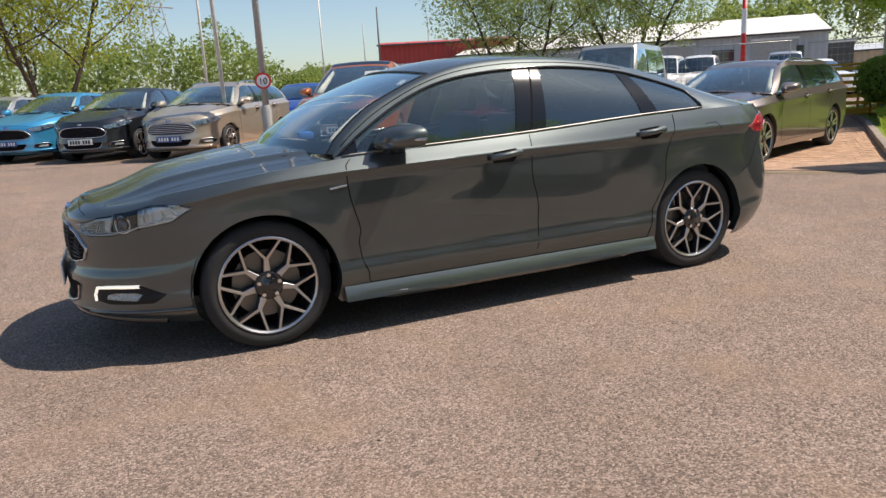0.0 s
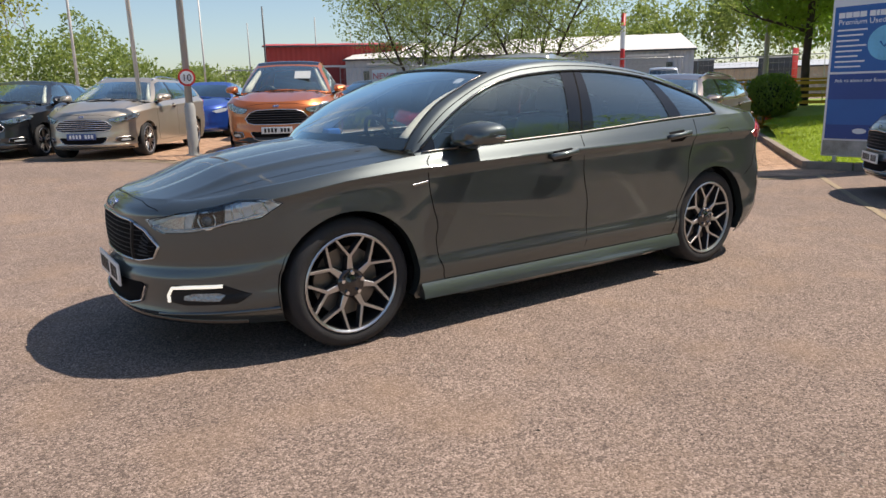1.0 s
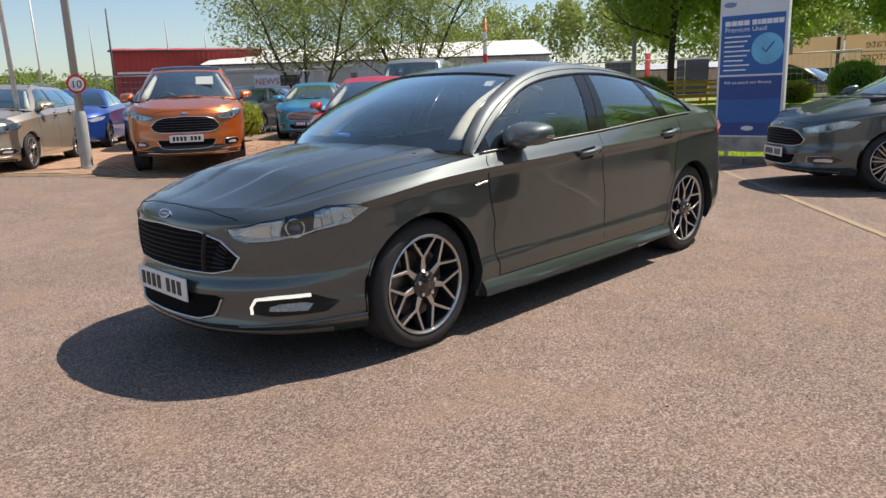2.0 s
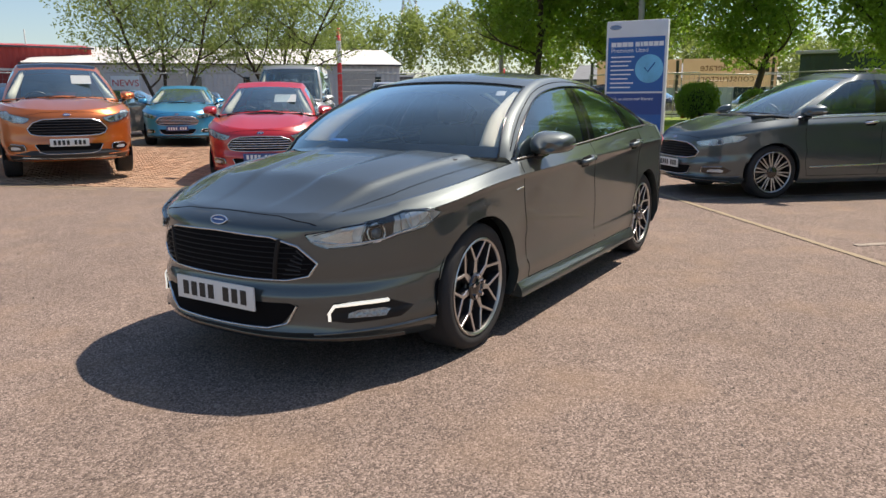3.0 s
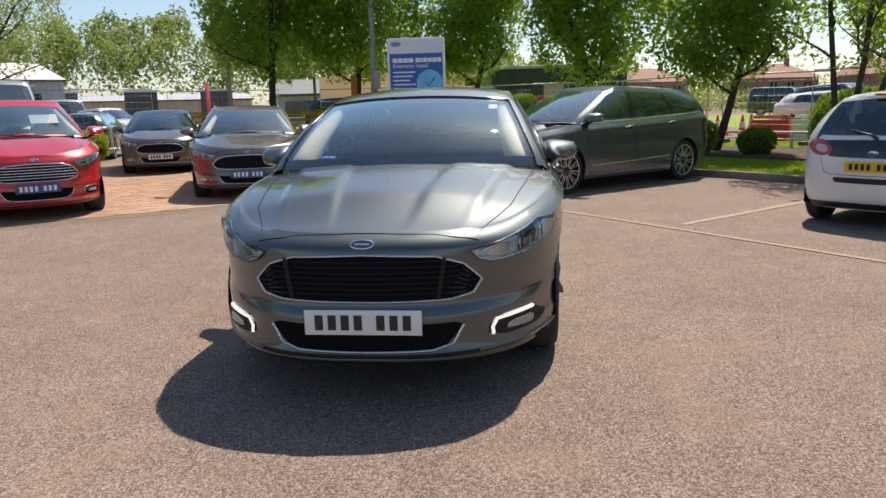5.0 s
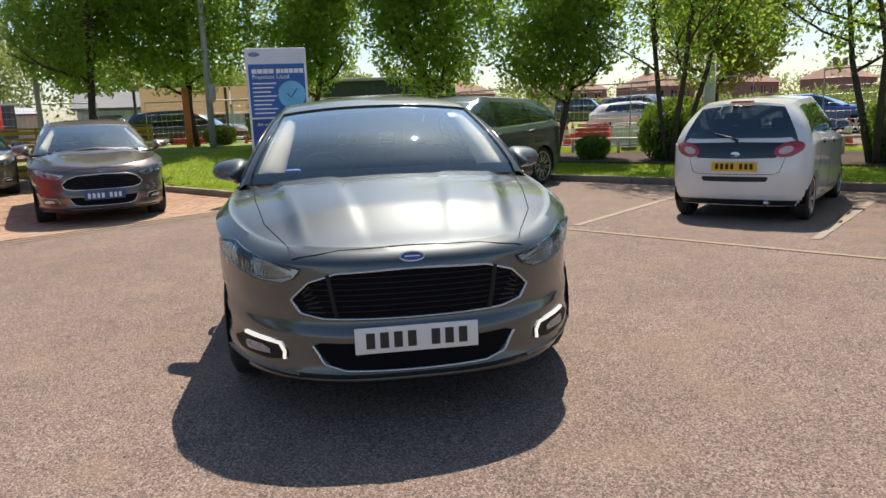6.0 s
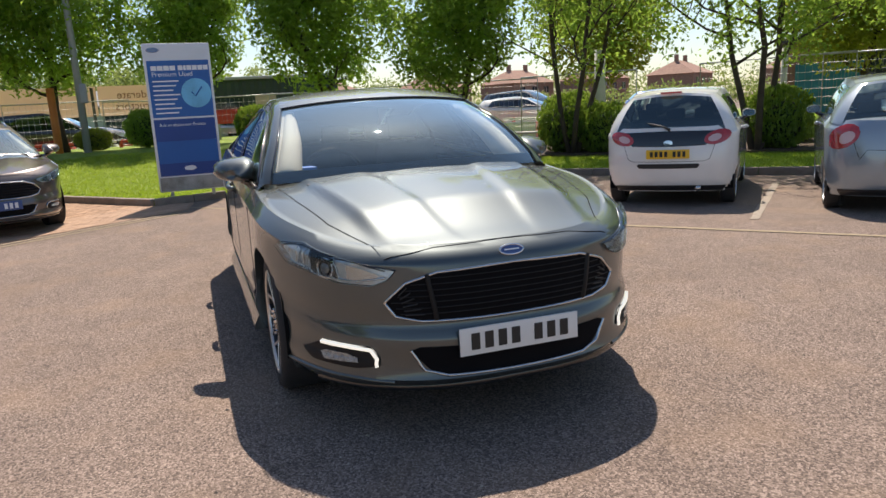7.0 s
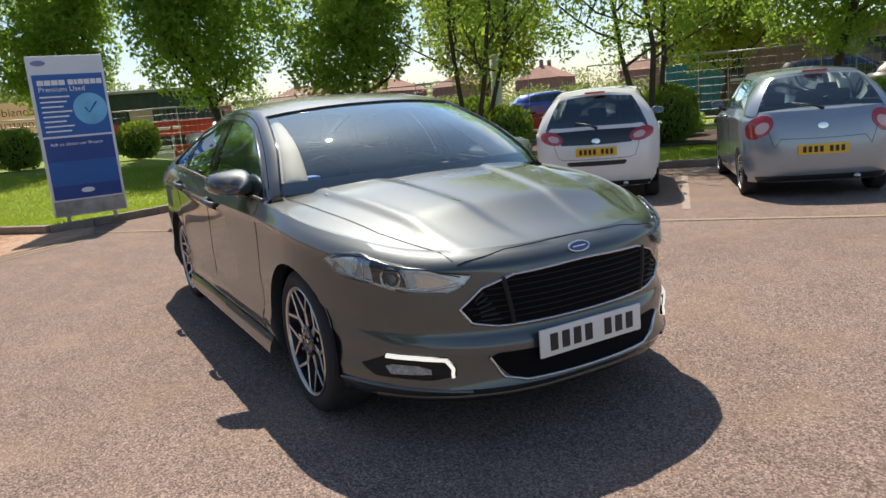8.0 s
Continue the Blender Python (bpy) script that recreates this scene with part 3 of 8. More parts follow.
def upper_shell(B, root, paint_mat, shield):
    """The grey car's cabin: one smooth skin of pillars, roof and panes, drawn between the waist and the roof rail."""
    p = B.p
    rail_z = ((-1.02, 0.972), (-0.972, 1.035), (-0.783, 1.178), (-0.594, 1.268), (-0.398, 1.343), (-0.2, 1.396), (0.0, 1.424), (0.25, 1.434), (0.63, 1.415), (1.01, 1.366), (1.345, 1.287), (1.634, 1.196), (1.89, 1.118), (2.1, 1.078))
    rail_y = ((-1.02, 0.815), (-0.783, 0.735), (-0.594, 0.690), (-0.398, 0.650), (-0.2, 0.622), (0.0, 0.606), (0.4, 0.596), (1.0, 0.585), (1.4, 0.588), (1.7, 0.605), (2.1, 0.64))
    foot = ((-1.02, -1.02), (-0.4, -0.45), (0.20, 0.07), (0.31, 0.165), (0.37, 0.275), (0.905, 1.0), (0.985, 1.13), (1.47, 1.49), (2.1, 2.1))
    pane_top = ((-1.02, 0.955), (-0.965, 0.985), (-0.863, 1.055), (-0.633, 1.188), (-0.413, 1.281), (-0.211, 1.33), (0.058, 1.360), (0.295, 1.370), (0.579, 1.365), (0.909, 1.326), (1.151, 1.262), (1.32, 1.210), (1.40, 1.181), (1.44, 1.158), (1.462, 1.122), (1.47, 1.09))
    bow_t = ((-1.02, 0.24), (-0.34, 0.10), (0.25, 0.0), (1.1, 0.0), (1.5, -0.03), (2.1, -0.09))
    crown_t = ((-1.02, 0.02), (-0.34, 0.042), (0.3, 0.048), (1.2, 0.050), (1.7, 0.045), (2.1, 0.012))
    marks = (-1.02, -0.885, 0.19, 0.305, 0.317, 0.37, 0.905, 0.985, 1.47, 1.60, 2.1)
    ss = []
    for a, b in zip(marks, marks[1:]):
        n = max(1, round((b - a) / 0.045))
        ss += [a + (b - a) * i / n for i in range(n)]
    ss.append(marks[-1])

    def waist(x):
        u, f = B.find(('x', x), B.ztop(x))
        q = B.at(u, 1.0)
        return Vector((x, q.y - 0.004, q.z - 0.006))

    low = [waist(knots(s, foot)) for s in ss]
    high = [Vector((s, knots(s, rail_y), knots(s, rail_z))) for s in ss]

    def skin(i, t, side):
        q = low[i].lerp(high[i], t)
        swell = 4 * t * (1 - t) * min(1, max(0, (ss[i] + 1.02) / 0.5)) * min(1, max(0, (2.1 - ss[i]) / 0.6))
        return Vector((q.x, (q.y + 0.034 * swell) * side, q.z + 0.010 * swell))

    def share_of(i, z):
        return min(0.97, max(0.0, (z - low[i].z) / max(0.02, high[i].z - low[i].z)))

    lo_t = [share_of(i, low[i].z + 0.016) for i in range(len(ss))]
    hi_t = [max(lo_t[i] + 0.004, share_of(i, knots(s, pane_top))) for i, s in enumerate(ss)]
    names = ((-1.02, -0.885, "mirror_triangle"), (-0.885, 0.19, "front_door_window"), (0.19, 0.305, "pillar_trim"), (0.305, 0.317, "door_gap"), (0.317, 0.37, "pillar_trim"), (0.37, 0.905, "rear_door_window"), (0.905, 0.985, "pillar_trim"), (0.985, 1.47, "quarter_window"))
    shell = bmesh.new()
    trims = []
    for side in (1, -1):
        cols = [[shell.verts.new(skin(i, t, side)) for t in (0, lo_t[i])] for i in range(len(ss))]
        grid_faces(shell, cols)
        cols = [[shell.verts.new(skin(i, hi_t[i] + (1 - hi_t[i]) * k / 4, side)) for k in range(5)] for i in range(len(ss))]
        grid_faces(shell, cols)
        last = [i for i, s in enumerate(ss) if s >= 1.4699]
        grid_faces(shell, [[shell.verts.new(skin(i, lo_t[i] + (hi_t[i] - lo_t[i]) * k / 4, side)) for k in range(5)] for i in last])
        for a, b, nm in names:
            bm = bmesh.new()
            idx = [i for i, s in enumerate(ss) if a - 1e-6 <= s <= b + 1e-6]
            inset = 0.006 if "window" in nm else 0.002
            rows = []
            for i in idx:
                row = []
                for k in range(9):
                    q = skin(i, lo_t[i] + (hi_t[i] - lo_t[i]) * k / 8, side)
                    row.append(bm.verts.new((q.x, q.y - inset * side, q.z)))
                rows.append(row)
            grid_faces(bm, rows)
            bmesh.ops.remove_doubles(bm, verts=bm.verts, dist=0.0004)
            bmesh.ops.recalc_face_normals(bm, faces=bm.faces)
            face_out(bm, Vector((0.4, 0, 0.8)))
            m = M_PILLAR if nm in ("pillar_trim", "mirror_triangle") else M_VOID if nm == "door_gap" else M_SIDEGLASS if nm == "front_door_window" else M_TINT
            pane = part(nm, bm, m, root, "tinted privacy glass" if m is M_TINT else "", angle=60)
            pane.visible_shadow = "window" not in nm or m is M_TINT
        frame_top = [i for i, s in enumerate(ss) if -0.99 <= s <= 1.4701]
        upper = [skin(i, hi_t[i], side) + Vector((0, 0.002 * side, 0)) for i in frame_top]
        part("window_seal", tube(upper + [skin(frame_top[-1], lo_t[frame_top[-1]], side)], 0.008, 6), M_GLOSSBLACK, root)
        lower = [skin(i, lo_t[i], side) + Vector((0, 0.004 * side, 0)) for i in frame_top]
        part("window_surround", tube(lower, 0.0055, 6), M_BELT, root, "bright trim under the side windows")
        ditch = [skin(i, hi_t[i] + (1 - hi_t[i]) * 0.52, side) + Vector((0, -0.0005 * side, 0)) for i in frame_top if ss[i] < 1.0]
        part("door_frame_gap", tube(ditch, 0.0032, 5), M_VOID, root)
    nv = 40
    top = {}
    for i, s in enumerate(ss):
        h, bw, cr = high[i], knots(s, bow_t), knots(s, crown_t)
        for k in range(nv + 1):
            edge = 0.036 / h.y
            v = (1 - 2 * k / nv) if k in (0, nv) else (1 - edge) * (1 - 2 * (k - 1) / (nv - 2))
            g = 1 - abs(v) ** 2.3
            top[i, k] = Vector((h.x - bw * (1 - v * v), h.y * v, h.z + cr * g))
    front, back = -0.34, 1.10
    screen, rear_pane = bmesh.new(), bmesh.new()
    made = {}

    def vert(bm, key, i, k):
        if (key, i, k) not in made:
            q = top[i, k]
            made[key, i, k] = bm.verts.new(q if key == "shell" else q - Vector((0, 0, 0.004)))
        return made[key, i, k]

    for i in range(len(ss) - 1):
        mid = (ss[i] + ss[i + 1]) / 2
        for k in range(nv):
            glass = 1 <= k < nv - 1 and (mid < front or back < mid < 2.02)
            bm, key = (shell, "shell") if not glass else (screen, "screen") if mid < front else (rear_pane, "rear")
            bm.faces.new((vert(bm, key, i, k), vert(bm, key, i, k + 1), vert(bm, key, i + 1, k + 1), vert(bm, key, i + 1, k)))
    bmesh.ops.remove_doubles(shell, verts=shell.verts, dist=0.0008)
    for bm in (shell, screen, rear_pane):
        bmesh.ops.recalc_face_normals(bm, faces=bm.faces)
        face_out(bm, Vector((0.4, 0, 0.8)))
    lining = shell.copy()
    for v in lining.verts:
        v.co = Vector((0.4 + (v.co.x - 0.4) * 0.975, v.co.y * 0.965, v.co.z - 0.022))
    part("cabin_lining", lining, M_BEIGE, root, "pale grey-beige headlining and pillar lining")
    part("upper_body", shell, paint_mat, root, angle=80)
    part("windscreen", screen, shield, root, angle=80).visible_shadow = False
    part("rear_window", rear_pane, M_TINT, root, "tinted privacy glass", angle=80)
    near = [i for i, s in enumerate(ss) if s <= front + 0.03]
    for k, side in ((1, 1), (nv - 1, -1)):
        part("windscreen_seal", tube([top[i, k] + Vector((0, 0, 0.001)) for i in near], 0.006, 6), M_GLOSSBLACK, root)
        part("pillar_cover", tube([top[i, k] + Vector((0.07, -(0.10 - 0.05 * j / len(near)) * side, -0.035)) for j, i in enumerate(near)], [0.075 - 0.045 * j / len(near) for j in range(len(near))], 10), M_BEIGE, root, "cream windscreen pillar cover")
    head = near[-1]
    part("windscreen_band", tube([top[head, k] + Vector((0, 0, 0.0015)) for k in range(1, nv)], 0.006, 6), M_GLOSSBLACK, root)
    band = bmesh.new()
    grid_faces(band, [[band.verts.new(top[i, k] - Vector((0, 0, 0.007))) for i in (0, 1)] for k in range(1, nv)])
    part("screen_foot", band, M_GLOSSBLACK, root)


def wheel_meshes(R, width, style, n=40):
    """Tyre, rim and disc of one wheel, outer face towards -y."""
    rim = R * 0.775
    prof = [(rim - 0.012, 0.0), (rim + 0.004, -0.004), (rim + 0.02, -0.012), (R - 0.03, -0.010), (R - 0.008, 0.006), (R, 0.028),
            (R, width - 0.028), (R - 0.02, width - 0.004), (rim, width), (rim - 0.012, width - 0.02)]
    tyre = lathe(prof, n)
    bm = lathe([(rim - 0.002, -0.006), (rim - 0.008, -0.010), (rim - 0.017, -0.004), (rim - 0.019, 0.004)], n)
    barrel = lathe([(rim - 0.018, 0.002), (rim - 0.024, 0.05), (rim - 0.04, 0.16)], n)
    pocket = bmesh.new()

    def arm(p0, p1, w0, w1, y0, y1, d=0.022):
        a, b = Vector((p0[0], 0, p0[1])), Vector((p1[0], 0, p1[1]))
        t = (b - a).normalized()
        sdir = Vector((-t.z, 0, t.x))
        vs = []
        for q, w, y in ((a, w0, y0), (b, w1, y1)):
            for sx, yy in ((-0.8, y + 0.003), (-0.62, y), (0.62, y), (0.8, y + 0.003)):
                v = q + sdir * (w / 2 * sx)
                vs.append(bm.verts.new((v.x, yy, v.z)))
        for k in range(3):
            bm.faces.new((vs[k], vs[k + 1], vs[k + 5], vs[k + 4]))
        vs = []
        for q, w, y in ((a, w0, y0), (b, w1, y1)):
            for sx, yy in ((-1.05, y + d + 0.02), (-0.8, y + 0.003), (0.8, y + 0.003), (1.05, y + d + 0.02)):
                v = q + sdir * (w / 2 * sx)
                vs.append(pocket.verts.new((v.x, yy, v.z)))
        for k in (0, 2):
            pocket.faces.new((vs[k], vs[k + 1], vs[k + 5], vs[k + 4]))

    pol = lambda r, a: (r * math.cos(a), r * math.sin(a))
    if style == "y7":
        for i in range(7):
            a = math.pi / 2 + 2 * math.pi * i / 7
            fork = pol(R * 0.40, a)
            arm(pol(R * 0.15, a), fork, 0.050, 0.030, 0.016, 0.012)
            for sgn in (-1, 1):
                arm(fork, pol(rim - 0.012, a + sgn * 0.33), 0.021, 0.017, 0.012, -0.002)
    elif style == "multi":
        for i in range(20):
            a = 2 * math.pi * i / 20
            arm(pol(R * 0.12, a), pol(rim - 0.02, a + (0.05 if i % 2 else -0.05)), 0.028, 0.02, 0.012, 0.0)
    elif style == "cap":
        for i in range(7):
            a = math.pi / 2 + 2 * math.pi * i / 7
            arm(pol(R * 0.1, a), pol(rim - 0.02, a), 0.06, 0.09, 0.006, 0.0)
    else:
        for i in range(5):
            a = math.pi / 2 + 2 * math.pi * i / 5
            for sgn in (-1, 1):
                arm(pol(R * 0.16, a + sgn * 0.2), pol(rim - 0.02, a + sgn * 0.17), 0.05, 0.045, 0.010, 0.0)
    r = bmesh.ops.create_cone(bm, cap_ends=True, segments=20, radius1=R * 0.215, radius2=R * 0.19, depth=0.03)
    bmesh.ops.rotate(bm, verts=r["verts"], cent=(0, 0, 0), matrix=Matrix.Rotation(math.pi / 2, 3, 'X'))
    bmesh.ops.translate(bm, verts=r["verts"], vec=(0, 0.022, 0))
    bmesh.ops.recalc_face_normals(bm, faces=bm.faces)
    disc = lathe([(0.05, 0.075), (R * 0.53, 0.075), (R * 0.53, 0.10), (0.05, 0.10)], 28)
    cap = lathe([(0.0, -0.006), (R * 0.08, -0.004), (R * 0.10, 0.001), (R * 0.20, 0.003), (R * 0.222, 0.012), (R * 0.222, 0.03)], 20)
    nut = bmesh.new()
    r = bmesh.ops.create_cone(nut, cap_ends=True, segments=6, radius1=0.013, radius2=0.011, depth=0.02)
    bmesh.ops.rotate(nut, verts=r["verts"], cent=(0, 0, 0), matrix=Matrix.Rotation(math.pi / 2, 3, 'X'))
    back = lathe([(rim - 0.035, 0.12), (0.02, 0.13)], 24)
    out = []
    for nm, b, m in (("tyre", tyre, M_RUBBER), ("rim", bm, M_ALLOY if style != "cap" else M_SATIN), ("brake_disc", disc, M_DISC), ("hub_cap", cap, M_GLOSSBLACK), ("wheel_nut", nut, M_CHROME), ("rim_well", back, M_VOID), ("rim_barrel", barrel, M_ALLOYDARK), ("spoke_pocket", pocket, M_ALLOYDARK)):
        ob = part(nm, b, m, None)
        out.append((nm, ob.data))
        bpy.data.objects.remove(ob)
    return out


WHEELS = {}


def add_wheels(root, p, style, lite=False):
    key = (p["R"], p["tyre"], style)
    if key not in WHEELS:
        WHEELS[key] = wheel_meshes(*key)
    for ax in (-p["axle"], p["axle"]):
        for s in (-1, 1):
            w = new("wheel")
            w.empty_display_size = 0.1
            w.parent = root
            yo = p["W"] * 0.945 - 0.005
            w.matrix_local = pose(ax, -yo, p["R"]) if s < 0 else pose(ax, yo, p["R"], 0, 0, 180)
            for nm, me in WHEELS[key]:
                if lite and nm not in ("tyre", "rim", "rim_well"):
                    continue
                if nm != "wheel_nut":
                    share(nm, me, w)
                elif style == "y7":
                    for i in range(5):
                        a = math.pi / 2 + 2 * math.pi * i / 5
                        share(nm, me, w, pose(p["R"] * 0.165 * math.cos(a), 0.0, p["R"] * 0.165 * math.sin(a)))


def seat_bm(x, y, z):
    bm = bmesh.new()
    add_box(bm, x, y, z + 0.09, 0.5, 0.48, 0.18, 0.06)
    add_box(bm, 0, 0, 0.32, 0.16, 0.46, 0.62, 0.06, pose(x + 0.24, y, z + 0.12, 0, 14, 0))
    add_box(bm, 0, 0, 0.74, 0.09, 0.24, 0.17, 0.04, pose(x + 0.26, y, z + 0.12, 0, 14, 0))
    return bm


def interior(B, root, x_front, x_rear, wheel_y=0.36):
    """Dark tub, dash, seats and steering wheel behind the glass."""
    p = B.p
    zb = p["zb"] + 0.06
    tub = bmesh.new()
    add_box(tub, (p["cowl"] + p["xq"]) / 2 + 0.1, 0, (zb + 0.45) / 2, p["xq"] - p["cowl"] + 0.4, p["W"] * 1.5, 0.45 - zb, 0.03)
    part("cabin_floor", tub, M_DASH, root)
    for s in (1, -1):
        x0, x1 = p["cowl"] + 0.05, p["xq"] + 0.25
        part("door_card", box_bm((x0 + x1) / 2, s * (p["W"] * 0.80), 0.70, x1 - x0, 0.05, 0.5, 0.02), M_DASH, root)
    dash = bmesh.new()
    add_box(dash, p["xA"] + 0.12, 0, B.ztop(p["xA"]) - 0.13, 0.55, p["W"] * 1.52, 0.20, 0.07)
    part("dashboard", dash, M_DASH, root)
    for s in (1, -1):
        part("front_seat", seat_bm(x_front, 0.37 * s, 0.36), M_SEAT, root)
    rs = bmesh.new()
    add_box(rs, x_rear, 0, 0.48, 0.5, 1.2, 0.2, 0.06)
    add_box(rs, 0, 0, 0.3, 0.15, 1.2, 0.62, 0.06, pose(x_rear + 0.25, 0, 0.5, 0, 20, 0))
    for k in (-0.36, 0, 0.36):
        add_box(rs, 0, k, 0.68, 0.08, 0.24, 0.14, 0.03, pose(x_rear + 0.25, 0, 0.5, 0, 20, 0))
    part("rear_seat", rs, M_SEAT, root)
    ring = bmesh.new()
    pts = [Vector((0, 0.185 * math.cos(2 * math.pi * i / 28), 0.185 * math.sin(2 * math.pi * i / 28))) for i in range(29)]
    tube(pts, 0.015, 8, ring)
    add_box(ring, 0, 0, 0, 0.03, 0.36, 0.04, 0.01)
    add_box(ring, 0, 0, -0.08, 0.03, 0.05, 0.17, 0.01)
    add_box(ring, 0, 0, 0, 0.05, 0.15, 0.12, 0.03)
    bmesh.ops.transform(ring, matrix=pose(x_front - 0.46, wheel_y, B.ztop(x_front - 0.4) - 0.03, 0, -24, 0), verts=ring.verts)
    part("steering_wheel", ring, M_BLACK, root)
    part("parcel_shelf", box_bm(p["xT"] - 0.32, 0, p["zT"] - 0.13, 0.5, p["yG"] * 2, 0.03, 0.01), M_DASH, root)


def underside(B, root):
    p = B.p
    bm = bmesh.new()
    add_box(bm, 0, 0, p["zb"] + 0.10, p["axle"] * 2 - 2 * p["arch"] + 0.02, p["W"] * 1.8, 0.16, 0.02)
    add_box(bm, 0, 0, p["zb"] + 0.16, p["XR"] - p["XF"] - 0.45, p["W"] * 1.05, 0.22, 0.03)
    part("underbody", bm, M_VOID, root)
    for ax in (-p["axle"], p["axle"]):
        for s in (1, -1):
            w = bmesh.new()
            rows = []
            for i in range(17):
                a = math.pi * (i / 16) * 1.12 - 0.06 * math.pi
                c, sn = math.cos(a) * (p["arch"] + 0.012), math.sin(a) * (p["arch"] + 0.012)
                rows.append([w.verts.new((ax + c, s * (p["W"] * 0.93), p["R"] + sn)), w.verts.new((ax + c, s * p["W"] * 0.60, p["R"] + sn)), w.verts.new((ax + c * 0.1, s * p["W"] * 0.58, p["R"] + sn * 0.1))])
            grid_faces(w, rows)
            part("wheel_arch_liner", w, M_VOID, root)


def mirrors(B, root, paint_mat, x, y, z, size=1.0, cap=None):
    """Wedge-shaped door mirrors on a foot; x is the plane of the glass, y the middle."""
    stations = ((-0.190, 0.010, -0.030, -0.018), (-0.175, 0.058, -0.048, 0.012), (-0.145, 0.088, -0.056, 0.038), (-0.105, 0.104, -0.060, 0.056), (-0.055, 0.112, -0.062, 0.066), (-0.012, 0.114, -0.062, 0.070), (0.0, 0.109, -0.058, 0.066))
    for s in (1, -1):
        bm = bmesh.new()
        rows = []
        for dx, w, z0, z1 in stations:
            ring = []
            for k in range(24):
                a = 2 * math.pi * k / 24
                c, sn = math.cos(a), math.sin(a)
                cy = math.copysign(abs(c) ** 0.62, c)
                cz = math.copysign(abs(sn) ** 0.72, sn)
                lift = 1 - 0.16 * cy
                zz = (z0 + z1) / 2 + (z1 - z0) / 2 * cz * lift
                ring.append(bm.verts.new((x + (dx + 0.035 * cy) * size, s * (y + w * cy * size), z + zz * size)))
            rows.append(ring + ring[:1])
        grid_faces(bm, rows)
        bm.faces.new(rows[0][:-1])
        inner = []
        for v in rows[-1][:-1]:
            d = Vector((x, s * y, z)) - v.co
            inner.append(bm.verts.new((v.co.x - 0.018, v.co.y + d.y * 0.07, v.co.z + d.z * 0.09)))
        grid_faces(bm, [rows[-1], inner + inner[:1]])
        bm.faces.new(inner)
        bmesh.ops.recalc_face_normals(bm, faces=bm.faces)
        body = part("door_mirror", bm, cap or paint_mat, root)
        gl = bmesh.new()
        gl.faces.new([gl.verts.new((v.x + 0.006, v.y, v.z)) for v in [Vector((x + 0.035 * math.copysign(abs(math.cos(a)) ** 0.62, math.cos(a)) * size - 0.018, s * (y + 0.098 * size * math.copysign(abs(math.cos(a)) ** 0.62, math.cos(a))), z + (0.004 + 0.054 * math.copysign(abs(math.sin(a)) ** 0.72, math.sin(a))) * size)) for a in [2 * math.pi * k / 20 for k in range(20)]]])
        r = bmesh.ops.extrude_face_region(gl, geom=gl.faces[:])
        bmesh.ops.translate(gl, vec=(-0.004, 0, 0), verts=[g for g in r["geom"] if isinstance(g, bmesh.types.BMVert)])
        bmesh.ops.recalc_face_normals(gl, faces=gl.faces)
        part("mirror_glass", gl, M_CHROME, body)
        foot = bmesh.new()
        rows = []
        for t in (0.0, 0.35, 0.7, 1.0):
            yy = y - 0.02 * size - (0.135 * size) * t
            zz = z - 0.052 * size - 0.058 * size * t
            hx, hz = 0.055 + 0.02 * t, 0.020 + 0.018 * t
            row = [foot.verts.new((x - (0.085 + 0.03 * t) * size + hx * math.cos(k * math.pi / 6), s * yy, zz + hz * math.sin(k * math.pi / 6))) for k in range(12)]
            rows.append(row + row[:1])
        grid_faces(foot, rows)
        foot.faces.new(rows[0][:-1])
        bmesh.ops.recalc_face_normals(foot, faces=foot.faces)
        part("mirror_foot", foot, M_GLOSSBLACK, body)
        ind = bmesh.new()
        rows = []
        for k in range(7):
            a = k / 6 * 1.25
            px, py = x - 0.015 - 0.10 * math.sin(a) * size + 0.035 * size * math.cos(a), y + 0.117 * size * math.cos(a) ** 0.62 if a < 1.56 else y
            rows.append([ind.verts.new((px, s * py, z - 0.016)), ind.verts.new((px - 0.002, s * (py + 0.003), z - 0.009)), ind.verts.new((px, s * py, z - 0.002))])
        grid_faces(ind, rows)
        part("indicator", ind, M_SATIN, body)


def bars(root, m, widths, height, material, gap=0.02, depth=0.003, name="print_bar", left=False):
    """Plain bars in a row in place of writing; m places the row's middle (or left end), bars in its xz plane. A width below 0 is a space."""
    total = sum(abs(w) for w in widths) + gap * (len(widths) - 1)
    x = 0 if left else -total / 2
    for w in widths:
        if w > 0:
            bm = box_bm(x + w / 2, 0, 0, w, depth, height)
            bmesh.ops.transform(bm, matrix=m, verts=bm.verts)
            part(name, bm, material, root, smooth=False)
        x += abs(w) + gap


def plate(root, x, z, front=True, material=None, tilt=0, width=0.52, height=0.112, ink=None, chars=None):
    """A number plate with plain bars for its characters."""
    m = pose(x, 0, z, 0, tilt, 90 if not front else -90)
    bm = bmesh.new()
    add_box(bm, 0, 0, 0, width, 0.010, height, 0.003)
    bmesh.ops.transform(bm, matrix=m, verts=bm.verts)
    pl = part("number_plate", bm, material or M_PLATE, root)
    bars(pl, m @ pose(0, -0.0065, 0), chars or [0.036, 0.036, 0.036, 0.036, -0.02, 0.036, 0.036, 0.036], height * 0.60, ink or M_INK, 0.022, name="plate_bar")
    return pl


